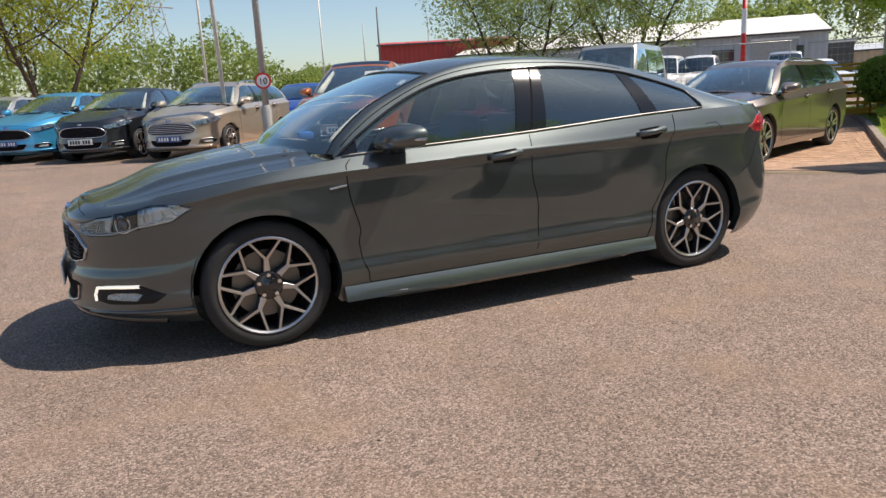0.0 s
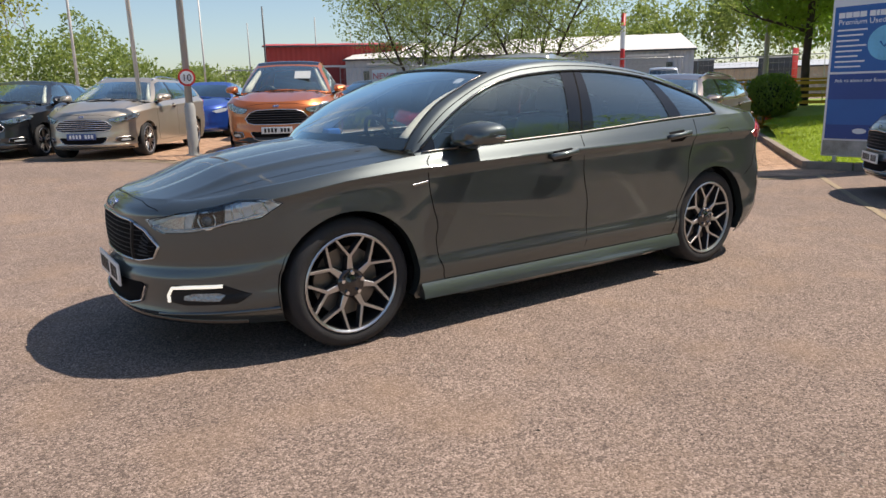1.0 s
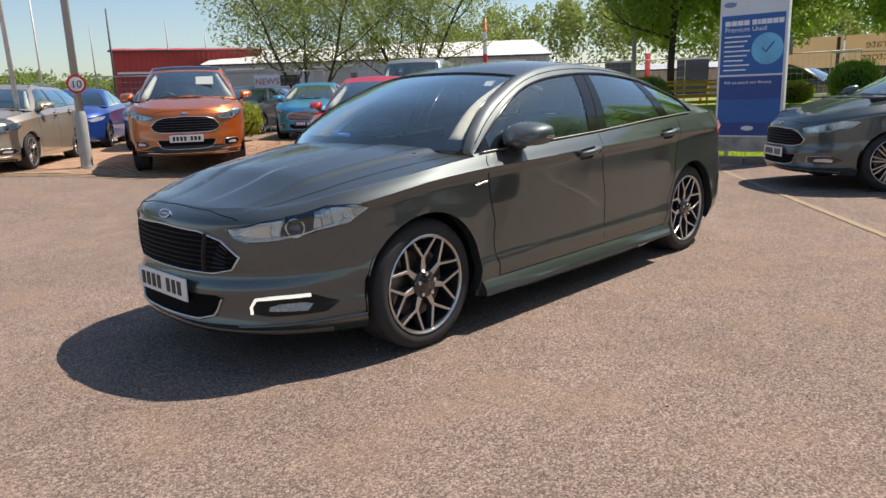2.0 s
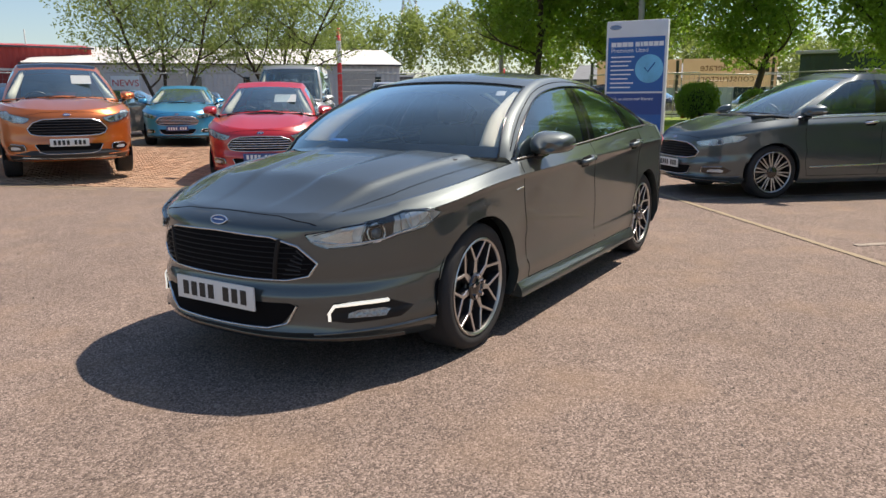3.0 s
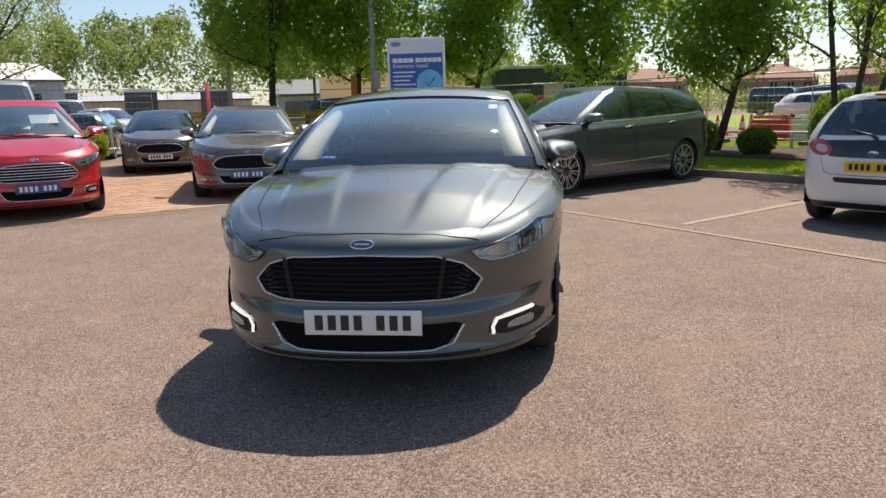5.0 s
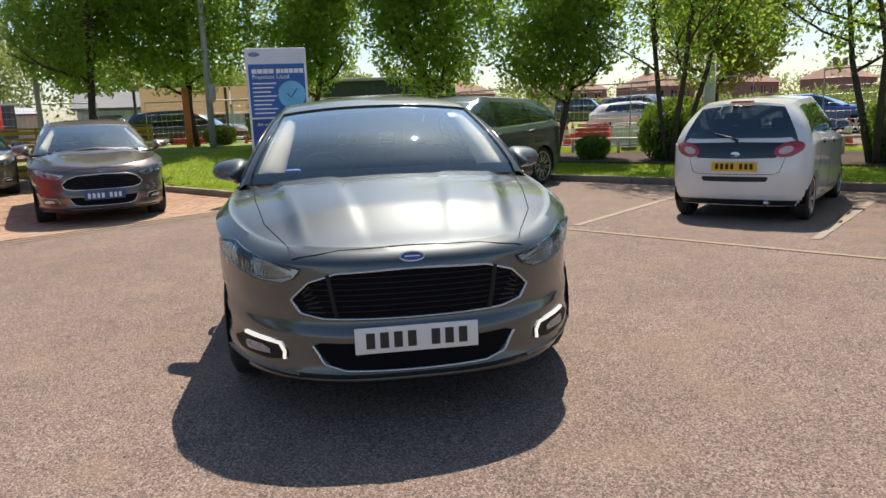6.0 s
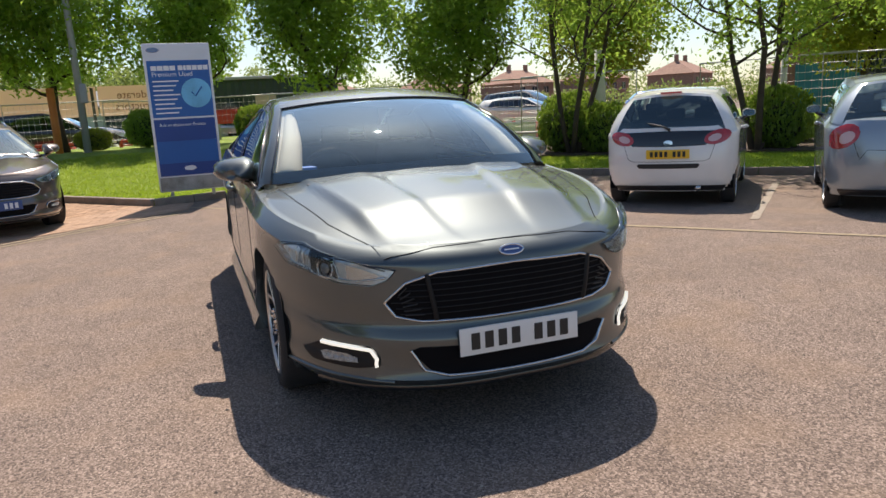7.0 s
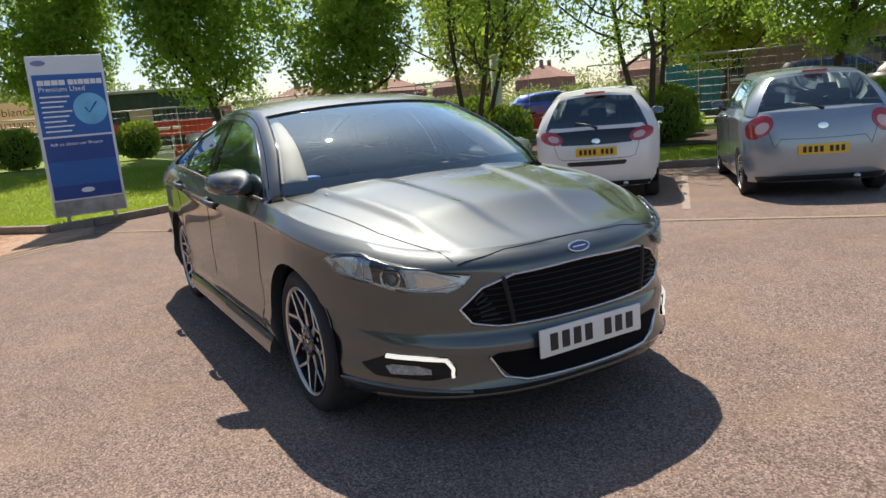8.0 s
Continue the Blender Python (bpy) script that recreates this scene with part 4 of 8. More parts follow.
# ---- ground, paving, markings, kerb and grass ----
def flat_poly(points, z0, z1, material, name, parent=None, label="", cuts=0):
    """A slab with a given outline."""
    bm = bmesh.new()
    f = bm.faces.new([bm.verts.new((x, y, z1)) for x, y in points])
    if f.normal.z < 0:
        f.normal_flip()
    f.normal_update()
    if f.normal.z < 0:
        bmesh.ops.reverse_faces(bm, faces=[f])
    r = bmesh.ops.extrude_edge_only(bm, edges=list(bm.edges))
    for v in (g for g in r["geom"] if isinstance(g, bmesh.types.BMVert)):
        v.co.z = z0
    bmesh.ops.recalc_face_normals(bm, faces=bm.faces)
    return part(name, bm, material, parent, label, smooth=False)


def sheet(name, xs, ys, height, material, keep=None):
    """A grid of ground over the given lines."""
    bm = bmesh.new()
    rows = [[bm.verts.new((x, y, height(x, y))) for y in ys] for x in xs]
    for a in range(len(xs) - 1):
        for b in range(len(ys) - 1):
            if keep is None or keep((xs[a] + xs[a + 1]) / 2, (ys[b] + ys[b + 1]) / 2):
                bm.faces.new((rows[a][b], rows[a + 1][b], rows[a + 1][b + 1], rows[a][b + 1]))
    loose = [v for v in bm.verts if not v.link_faces]
    bmesh.ops.delete(bm, geom=loose, context='VERTS')
    return part(name, bm, material, None)


span = [-900, -300, -120, -60] + [-30 + 1.5 * i for i in range(41)] + [60, 120, 300, 900]
ground = sheet("ground", span, span, lie, M_ASPHALT)
tagged(ground, "worn tan-grey tarmac of a car dealer's yard", "ground", kind="structure")

M_YELLOW = mat("worn_yellow_line", (0.36, 0.285, 0.165), 0.85, scale=25, color2=(0.25, 0.195, 0.145), bump=0.3, bump_scale=140)
M_WHITELINE = mat("worn_white_line", (0.40, 0.35, 0.29), 0.85, scale=20, color2=(0.24, 0.19, 0.15), bump=0.3, bump_scale=140)
M_GRASS = mat("mown_turf", (0.15, 0.23, 0.02), 0.9, scale=1.2, color2=(0.28, 0.36, 0.04), bump=0.8, bump_scale=90)
M_SOIL = mat("bark_soil", (0.075, 0.048, 0.032), 0.95, vary=0.35, scale=5, bump=0.9, bump_scale=40)
M_KERB = mat("concrete_kerb", (0.25, 0.21, 0.175), 0.9, vary=0.25, scale=7, bump=0.4, bump_scale=120, per_object=0.12)
M_BLOCK = mat("red_block_paving", (0.43, 0.285, 0.195), 0.9, vary=0.16, scale=9, bump=0.3, bump_scale=150, per_object=0.13)
M_JOINT = mat("sandy_joint", (0.27, 0.19, 0.13), 0.95, vary=0.2, scale=12, bump=0.5, bump_scale=150)


def line_mark(a, b, width, material, label):
    a, b = Vector((*a, 0)), Vector((*b, 0))
    t = (b - a).normalized()
    n = Vector((-t.y, t.x, 0)) * width / 2
    bm = bmesh.new()
    rows = []
    steps = max(2, int((b - a).length / 0.12))
    rng = random.Random(int(a.x * 100) + int(b.y * 10))
    for i in range(steps + 1):
        c = a.lerp(b, i / steps)
        j = lambda: 1 + rng.uniform(-0.14, 0.14)
        rows.append([bm.verts.new((*(c + n * j()).xy, lie(c.x, c.y) + 0.006)), bm.verts.new((*(c - n * j()).xy, lie(c.x, c.y) + 0.006))])
    grid_faces(bm, rows)
    bmesh.ops.recalc_face_normals(bm, faces=bm.faces)
    ob = part("road_marking", bm, material, None, smooth=False)
    return tagged(ob, label, "road marking", "painted lines of the yard", "structure")


# bays at the grass verge: front line and dividers
BAY = Vector((0.67, -0.742))
FRONT_A, FRONT_B = Vector((6.95, 1.31)), Vector((-6.0, -8.9))
line_mark(FRONT_A, FRONT_B, 0.075, M_YELLOW, "worn yellow line along the fronts of the bays")
for q in ((5.0, -0.55), (2.62, -2.45), (0.93, -4.28), (-0.85, -6.1)):
    q = Vector(q)
    line_mark(q, q + BAY * 3.3, 0.09, M_WHITELINE, "worn white divider line between two bays")
# double yellow line along the paved bays
ROW_A, ROW_B = Vector((6.35, 1.15)), Vector((-12.0, 23.7))
ROW_T = (ROW_B - ROW_A).normalized()
ROW_N = Vector((ROW_T.y, -ROW_T.x))
line_mark(ROW_A, ROW_B, 0.07, M_YELLOW, "worn yellow line along the edge of the paving")
line_mark(ROW_A + ROW_N * 0.17, ROW_B + ROW_N * 0.17, 0.07, M_YELLOW, "second worn yellow line along the edge of the paving")

def within(x, y, poly):
    c = False
    for (x0, y0), (x1, y1) in zip(poly, poly[1:] + poly[:1]):
        if (y0 > y) != (y1 > y) and x < (x1 - x0) * (y - y0) / (y1 - y0) + x0:
            c = not c
    return c


# raised grass verge
VERGE = [(7.55, 1.8), (7.72, 1.2), (8.15, 0.2), (9.1, -1.6), (9.5, -2.5), (9.2, -2.95), (8.1, -3.9), (6.8, -4.95), (4.1, -7.3), (1.3, -9.75), (-6, -16.2), (-20, -28), (60, -40), (70, 20), (19, 11.2), (13.4, 6.35), (8.3, 2.4)]
verge = flat_poly(VERGE, -0.05, 0.095, M_GRASS, "grass_verge")
tagged(verge, "mown green grass verge behind a low kerb", "grass", kind="structure")
KERB_LINE = [VERGE[i] for i in (14, 15, 16, 0, 1, 2, 3, 4, 5, 6, 7, 8, 9, 10, 11)]


def kerb_stones(line, parent):
    """Stones end to end along the verge, each a bevelled block."""
    box = box_bm(0, 0, 0.055, 0.9, 0.125, 0.13, 0.014)
    first = part("kerb_stone", box, M_KERB, parent)
    used = False
    pts = [Vector((*p, 0)) for p in line]
    for a, b in zip(pts, pts[1:]):
        d = (b - a).length
        n = max(1, round(d / 0.92))
        ang = math.degrees(math.atan2(b.y - a.y, b.x - a.x))
        for i in range(n):
            c = a.lerp(b, (i + 0.5) / n)
            m = pose(c.x, c.y, random.uniform(-0.004, 0.004), 0, 0, ang + random.uniform(-0.6, 0.6)) @ Matrix.Diagonal((d / n / 0.912, 1, 1, 1))
            if not used:
                first.matrix_local = m
                used = True
            else:
                share("kerb_stone", first.data, parent, m)


# the bank: the same turf, rising behind the sign
bm = bmesh.new()
brows = []
for i in range(49):
    brows.append([bm.verts.new((8.7 + i * 0.5, -4.2 + k * 0.5, 0.098 + bank(8.7 + i * 0.5, -4.2 + k * 0.5))) for k in range(32)])
for f in grid_faces(bm, brows):
    c = f.calc_center_median()
    if not all(within(v.co.x, v.co.y, VERGE) for v in f.verts):
        bm.faces.remove(f)
bmesh.ops.delete(bm, geom=[v for v in bm.verts if not v.link_faces], context='VERTS')
bmesh.ops.recalc_face_normals(bm, faces=bm.faces)
turf_bank = part("grass_bank", bm, M_GRASS, None)
tagged(turf_bank, "gentle mown grass bank rising behind the sign", "grass", kind="structure")
kerb = thing("kerb", "grey-brown concrete kerb edging the grass", "kerb", kind="structure")
kerb_stones(KERB_LINE, kerb)
# planting bed behind the mown strip
BED = [(12.4, -4.0), (10.5, -5.4), (7.6, -8.2), (3.0, -12.4), (-4, -19), (-6, -22), (8, -13.8), (12.5, -9.0), (14.5, -6.0), (16.5, -1.5), (17.5, 3.5), (14.8, 3.2), (13.4, -1.2)]
bed = flat_poly(BED, 0.0, 0.15, M_SOIL, "planting_bed")
tagged(bed, "dark bark-covered soil bed with shrubs", "planting bed", kind="structure")
# block paving under the display cars
PAVE = [ROW_A + ROW_N * 0.30, ROW_B + ROW_N * 0.30, ROW_B + ROW_N * 14, Vector((22, 15.0)), Vector((13.8, 6.2)), Vector((8.9, 2.2)), Vector((7.4, 1.2))]
PAVE_LINE = [tuple(v) for v in PAVE]


bm = bmesh.new()
rows = []
for i in range(70):
    row = []
    for k in range(30):
        q = ROW_A + ROW_T * (i * 0.45 - 1.0) + ROW_N * (0.30 + k * 0.45)
        row.append(bm.verts.new((q.x, q.y, lie(q.x, q.y) + 0.004)))
    rows.append(row)
for f in grid_faces(bm, rows):
    c = f.calc_center_median()
    if not within(c.x, c.y, PAVE_LINE):
        bm.faces.remove(f)
bmesh.ops.delete(bm, geom=[v for v in bm.verts if not v.link_faces], context='VERTS')
bmesh.ops.recalc_face_normals(bm, faces=bm.faces)
paving_bed = part("paving", bm, M_JOINT, None)
tagged(paving_bed, "red-brown block paving of the display bays", "paving", kind="structure")


# ---- the parked cars ----
def face_details(B, root, paint_mat=None, hero=False, chrome=True, plate_mat=None, ink=None, fog=True, slats=5, slat_mat=None, badge=True, dark_lamp=False):
    """Lamps, grilles, plate and badge on the nose. Heights follow the nose of the hero car, scaled."""
    p = B.p
    tall = (p["top"][0][1] - p["zb"]) / 0.59
    Z = lambda z: p["zb"] + (z - 0.185) * tall
    Y = lambda y: y * p["W"] / 0.925
    X = lambda x: p["XF"] + (x + 2.405) * p["Lf"]
    grille = [('y', Y(0.0), Z(0.704)), ('y', Y(0.315), Z(0.694)), ('y', Y(0.435), Z(0.656)), ('y', Y(0.512), Z(0.580)), ('y', Y(0.475), Z(0.522)), ('y', Y(0.38), Z(0.500)), ('y', Y(0.0), Z(0.494))]
    part("grille", B.patch(grille, off=0.003, cuts=3, centre=True), M_VOID, root, "black honeycomb radiator grille")
    loop = B.strip(grille, 0.012 if hero else 0.020, 0.009, centre=True, n=8)
    part("grille_surround", loop, M_SATIN if chrome else M_GLOSSBLACK, root, "satin chrome surround" if chrome else "")
    for i in range(slats):
        z = 0.520 + 0.165 * (i + 0.5) / slats
        y = lin(z, ((0.50, 0.36), (0.522, 0.45), (0.58, 0.49), (0.656, 0.41), (0.694, 0.30)))
        part("grille_bar", B.strip([('y', Y(y), Z(z)), ('y', Y(y * 0.5), Z(z)), ('y', 0.0, Z(z))], (0.014 if slat_mat and not hero else 0.005), 0.006, centre=True, n=5), slat_mat or M_GLOSSBLACK, root)
    low = [('y', 0.0, Z(0.395)), ('y', Y(0.40), Z(0.400)), ('y', Y(0.435), Z(0.385)), ('y', Y(0.36), Z(0.300)), ('y', Y(0.30), Z(0.280)), ('y', 0.0, Z(0.275))]
    part("lower_grille", B.patch(low, off=0.003, cuts=3, centre=True), M_VOID, root, "black lower air intake")
    for s in (1, -1):
        lamp = [('y', Y(0.465), Z(0.708)), ('y', Y(0.58), Z(0.732)), ('y', Y(0.70), Z(0.762)), ('x', X(-1.95), Z(0.793)), ('x', X(-1.83), Z(0.794)), ('x', X(-1.775), Z(0.774)), ('x', X(-1.87), Z(0.712)), ('x', X(-2.03), Z(0.686)), ('y', Y(0.66), Z(0.655)), ('y', Y(0.55), Z(0.648)), ('y', Y(0.495), Z(0.672))]
        h = part("headlight", B.patch(lamp, s, 0.005, 0.03, cuts=4 if hero else 3), (M_LAMPDARK if hero else M_LAMP) if not dark_lamp else M_GLOSSBLACK, root, "clear headlight with chrome reflectors")
        part("lamp_rim", B.strip(lamp + lamp[:1], 0.006, 0.007, s, n=4), M_GLOSSBLACK, h)
        part("lamp_cover", B.patch(lamp, s, 0.018, 0.012, cuts=4 if hero else 3), M_COVER, h)
        inner = [('y', Y(0.52), Z(0.690)), ('y', Y(0.60), Z(0.722)), ('y', Y(0.635), Z(0.730)), ('y', Y(0.63), Z(0.668)), ('y', Y(0.56), Z(0.662))]
        outer = [('y', Y(0.775), Z(0.768)), ('x', X(-1.94), Z(0.782)), ('x', X(-1.85), Z(0.780)), ('x', X(-1.92), Z(0.722)), ('y', Y(0.79), Z(0.708))]
        part("lamp_bezel", B.patch(inner, s, 0.010, 0.01, cuts=3), M_SATIN, h)
        part("indicator_lens", B.patch(outer, s, 0.010, 0.01, cuts=3), M_LAMPWHITE, h)
        part("lamp_divider", B.strip([('y', Y(0.50), Z(0.680)), ('y', Y(0.60), Z(0.664)), ('y', Y(0.72), Z(0.680)), ('x', X(-2.0), Z(0.700)), ('x', X(-1.86), Z(0.732))], 0.012, 0.014, s, n=6), M_CHROME, h)
        for q in ((0.655,) if hero else ()):
            part("lamp_divider", B.strip([('y', Y(q), Z(0.665 + (q - 0.655) * 0.3)), ('y', Y(q + 0.01), Z(0.752 + (q - 0.655) * 0.25))], 0.008, 0.013, s, n=4), M_SATIN, h)
        u, f = B.find(('y', Y(0.70)), Z(0.708))
        c, nrm = B.at(u, f, s), B.normal(u, f, s)
        bm = bmesh.new()
        bmesh.ops.create_uvsphere(bm, u_segments=20, v_segments=10, radius=0.042)
        bmesh.ops.transform(bm, matrix=Matrix.Translation(c - nrm * 0.026), verts=bm.verts)
        part("projector_lens", bm, M_LENS, h)
        ring = bmesh.new()
        q = nrm.to_track_quat('Z', 'Y').to_matrix().to_4x4()
        tube([Matrix.Translation(c + nrm * 0.004) @ q @ Vector((0.041 * math.cos(a * math.pi / 12), 0.041 * math.sin(a * math.pi / 12), 0)) for a in range(25)], 0.006, 6, ring)
        part("projector_ring", ring, M_CHROME, h)
        if hero:
            for k in range(4):
                part("reflector_blade", B.strip([('y', 0.765 + 0.022 * k, 0.715 + 0.008 * k), ('y', 0.758 + 0.022 * k, 0.772 + 0.006 * k)], 0.007, 0.013, s, n=4), M_CHROME, h)
            part("lamp_shadow", B.patch([('y', 0.655, 0.668), ('y', 0.660, 0.755), ('y', 0.735, 0.775), ('y', 0.745, 0.680)], s, 0.0085, 0.01, cuts=3), M_GLOSSBLACK, h)
            part("lamp_brow", B.strip([('y', 0.50, 0.706), ('y', 0.60, 0.737), ('y', 0.70, 0.755), ('x', -1.94, 0.786), ('x', -1.83, 0.786)], 0.005, 0.012, s, n=6), M_GLOSSBLACK, h)
        if fog:
            pocket = [('y', Y(0.545), Z(0.322)), ('y', Y(0.545), Z(0.354)), ('y', Y(0.572), Z(0.397)), ('y', Y(0.73), Z(0.403)), ('x', X(-1.94), Z(0.352)), ('x', X(-2.0), Z(0.312)), ('y', Y(0.62), Z(0.304))]
            part("fog_lamp_pocket", B.patch(pocket, s, 0.006, cuts=4 if hero else 3), M_GRILLE if hero else M_GLOSSBLACK, root)
            part("fog_lamp", B.patch([('y', Y(0.618), Z(0.330)), ('y', Y(0.618), Z(0.350)), ('y', Y(0.65), Z(0.364)), ('y', Y(0.72), Z(0.366)), ('y', Y(0.738), Z(0.352)), ('y', Y(0.728), Z(0.326))], s, 0.011, cuts=3), M_FOG if hero else M_LAMP, root)
            part("running_light", B.strip([('y', Y(0.556), Z(0.318)), ('y', Y(0.553), Z(0.350)), ('y', Y(0.574), Z(0.388)), ('y', Y(0.66), Z(0.394)), ('y', Y(0.735), Z(0.397))], 0.016 if hero else 0.012, 0.014, s, n=6), M_DRL if hero else M_SATIN, root, "lit white running light" if hero else "")
            part("bumper_crease", B.strip([('y', Y(0.50), Z(0.255)), ('y', Y(0.62), Z(0.262)), ('y', Y(0.78), Z(0.268)), ('x', X(-1.82), Z(0.275))], 0.016, 0.008, s, n=6), paint_mat or M_BLACK, root)
            if hero:
                part("grille_end_bar", B.strip([('y', 0.355, 0.688), ('y', 0.325, 0.505)], 0.022, 0.012, s, n=6), M_GRILLE, root)
                for k in range(6):
                    part("grille_cell", B.strip([('y', 0.37 + 0.012 * k, 0.53 + 0.022 * k), ('y', 0.44 + 0.004 * k, 0.53 + 0.016 * k)], 0.006, 0.009, s, n=3), M_BLACK, root)
    part("intake_trim", B.strip([('y', Y(0.435), Z(0.388)), ('y', Y(0.385), Z(0.302)), ('y', Y(0.30), Z(0.278)), ('y', 0.0, Z(0.274))], 0.013, 0.010, centre=True, n=8), M_SATIN, root, "satin chrome trim of the lower intake")
    part("front_splitter", B.strip([('y', Y(0.74), Z(0.205)), ('y', Y(0.45), Z(0.222)), ('y', 0.0, Z(0.226))], 0.034, 0.012, centre=True, n=10), M_GLOSSBLACK, root)
    gaps = bmesh.new()
    for side in (1, -1):
        path = [(X(-2.215), Y(0.500)), (X(-2.10), Y(0.540)), (X(-1.87), Y(0.640)), (X(-1.467), Y(0.715)), (p["cowl"] - 0.02, Y(0.765))]
        rows = []
        for (x0, y0), (x1, y1) in zip(path, path[1:]):
            for k in range(8):
                x, y = x0 + (x1 - x0) * k / 8, (y0 + (y1 - y0) * k / 8)
                u, f = B.find(('x', x), B.ztop(x))
                w = B.at(u, 1.0).y
                z = B.hood(x, min(y, w), w) + 0.0016
                rows.append([gaps.verts.new((x, side * (y - 0.002), z)), gaps.verts.new((x, side * (y + 0.002), z))])
        grid_faces(gaps, rows)
    B.strip([('y', Y(0.50), Z(0.748)), ('y', Y(0.47), Z(0.757)), ('y', Y(0.30), Z(0.779)), ('y', 0.0, Z(0.785))], 0.0045, 0.0012, centre=True, bm=gaps)
    part("bonnet_gap", gaps, M_VOID, root)
    if badge:
        u, f = B.find(('y', 0.0), Z(0.748))
        c, nrm = B.at(0, f), B.normal(0.001, f)
        bm = lathe([(0.0, 0.008), (0.045, 0.006), (0.05, 0.0), (0.05, -0.01)], 24, 'z')
        m = Matrix.Translation(c) @ pose(0, 0, 0, 0, -62, 0) @ Matrix.Diagonal((0.42, 1.02, 1, 1))
        bmesh.ops.transform(bm, matrix=m, verts=bm.verts)
        b = part("badge", bm, M_BADGE, root, "blue oval badge with chrome rim")
        bm = bmesh.new()
        tube([m @ Vector((0.05 * math.cos(a * math.pi / 16), 0.05 * math.sin(a * math.pi / 16), 0.006)) for a in range(33)], 0.004, 6, bm)
        part("badge_rim", bm, M_CHROME, b)
        part("badge_bar", box_bm(0, 0, 0, 0.012, 0.062, 0.002), M_WHITEPRINT, b).matrix_local = m @ pose(0, 0, 0.0085)
    xp = B.at(0, (Z(0.42) - p["zb"]) / (B.ztop(p["XF"]) - p["zb"])).x
    plate(root, xp - 0.012, Z(0.414), True, plate_mat, 0, ink=ink)


def side_details(B, root, handle_mat=None, skirt=False, rail=False, flap=False):
    """Shut lines, handles, belt trims and skirts."""
    p = B.p
    d0, d1, d2 = p["doors"]
    zb = p["zb"]
    for s in (1, -1):
        bm = B.strip([('x', d0 - 0.01, B.ztop(d0) - 0.01), ('x', d0, 0.62), ('x', d0 + 0.01, 0.40), ('x', d0 + 0.05, zb + 0.09)], 0.007, 0.0012, s)
        B.strip([('x', d1, B.ztop(d1) - 0.005), ('x', d1, zb + 0.09)], 0.007, 0.0012, s, bm=bm)
        ax = p["axle"]
        if p["doors4"]:
            xe = ax - p["arch"]
            B.strip([('x', d2 + 0.14, B.ztop(d2) - 0.005), ('x', d2 + 0.10, 0.86 * B.ztop(d2)), ('x', xe + 0.085, p["R"] + p["arch"] * 0.82), ('x', xe - 0.02, p["R"] + 0.12), ('x', xe - 0.06, zb + 0.09)], 0.007, 0.0012, s, bm=bm)
            B.strip([('x', d0 + 0.05, zb + 0.09), ('x', 0, zb + 0.09), ('x', xe - 0.06, zb + 0.09)], 0.007, 0.0012, s, bm=bm)
        else:
            B.strip([('x', d0 + 0.05, zb + 0.09), ('x', d1, zb + 0.09)], 0.007, 0.0012, s, bm=bm)
        part("door_gap", bm, M_VOID, root)
        for hx in ((d1 - 0.19, d2 - 0.07) if p["doors4"] else (d1 - 0.17,)):
            z = B.ztop(hx) - 0.095
            u, f = B.find(('x', hx), z)
            c = B.at(u, f, s)
            bm = bmesh.new()
            tube([(hx - 0.105, c.y - 0.004 * s, z - 0.012), (hx - 0.09, c.y + 0.026 * s, z - 0.009), (hx, c.y + 0.036 * s, z), (hx + 0.09, c.y + 0.026 * s, z + 0.009), (hx + 0.105, c.y - 0.004 * s, z + 0.012)], [0.013, 0.019, 0.018, 0.019, 0.015], 10, bm)
            h = part("door_handle", bm, handle_mat or M_GREY, root)
            cup = B.patch([('x', hx - 0.085, z - 0.022), ('x', hx - 0.07, z - 0.045), ('x', hx + 0.05, z - 0.045), ('x', hx + 0.08, z - 0.018), ('x', hx + 0.075, z + 0.03), ('x', hx - 0.08, z + 0.018)], s, 0.0015, 0.004, cuts=2)
            part("handle_recess", cup, M_VOID, h)
        trim = bmesh.new()
        rows = []
        for i in range(31):
            x = p["xA"] + 0.02 + (p["xq"] - p["xA"] - 0.0) * i / 30
            u, f = B.find(('x', x), B.ztop(x))
            q = B.at(u, 1.0, s)
            rows.append([trim.verts.new((x, q.y + 0.002 * s, q.z - 0.008)), trim.verts.new((x, q.y - 0.002 * s, q.z + 0.006)), trim.verts.new((x, q.y - 0.016 * s, q.z + 0.014)), trim.verts.new((x, q.y - 0.026 * s, q.z + 0.010))])
        grid_faces(trim, rows)
        bmesh.ops.recalc_face_normals(trim, faces=trim.faces)
        part("window_trim", trim, M_CHROME if rail else M_GLOSSBLACK, root)
        if skirt:
            bm = bmesh.new()
            rows = []
            x0, x1 = -p["axle"] + p["arch"] + 0.012, p["axle"] - p["arch"] - 0.012
            for i in range(25):
                x = x0 + (x1 - x0) * i / 24
                e = 0.02 * (abs(i - 12) / 12) ** 4
                w = p["W"]
                rows.append([bm.verts.new((x, s * (w * 0.93), zb - 0.005 + e)), bm.verts.new((x, s * (w * 1.0), zb - 0.012 + e)), bm.verts.new((x, s * (w * 1.020), zb + 0.010)), bm.verts.new((x, s * (w * 1.014), zb + 0.045)),
                             bm.verts.new((x, s * (w * 0.988), zb + 0.088)), bm.verts.new((x, s * (w * 0.955), zb + 0.090))])
            grid_faces(bm, rows)
            bm.faces.new(rows[0])
            bm.faces.new(rows[-1][::-1])
            bmesh.ops.recalc_face_normals(bm, faces=bm.faces)
            part("side_skirt", bm, handle_mat or M_GREY, root)


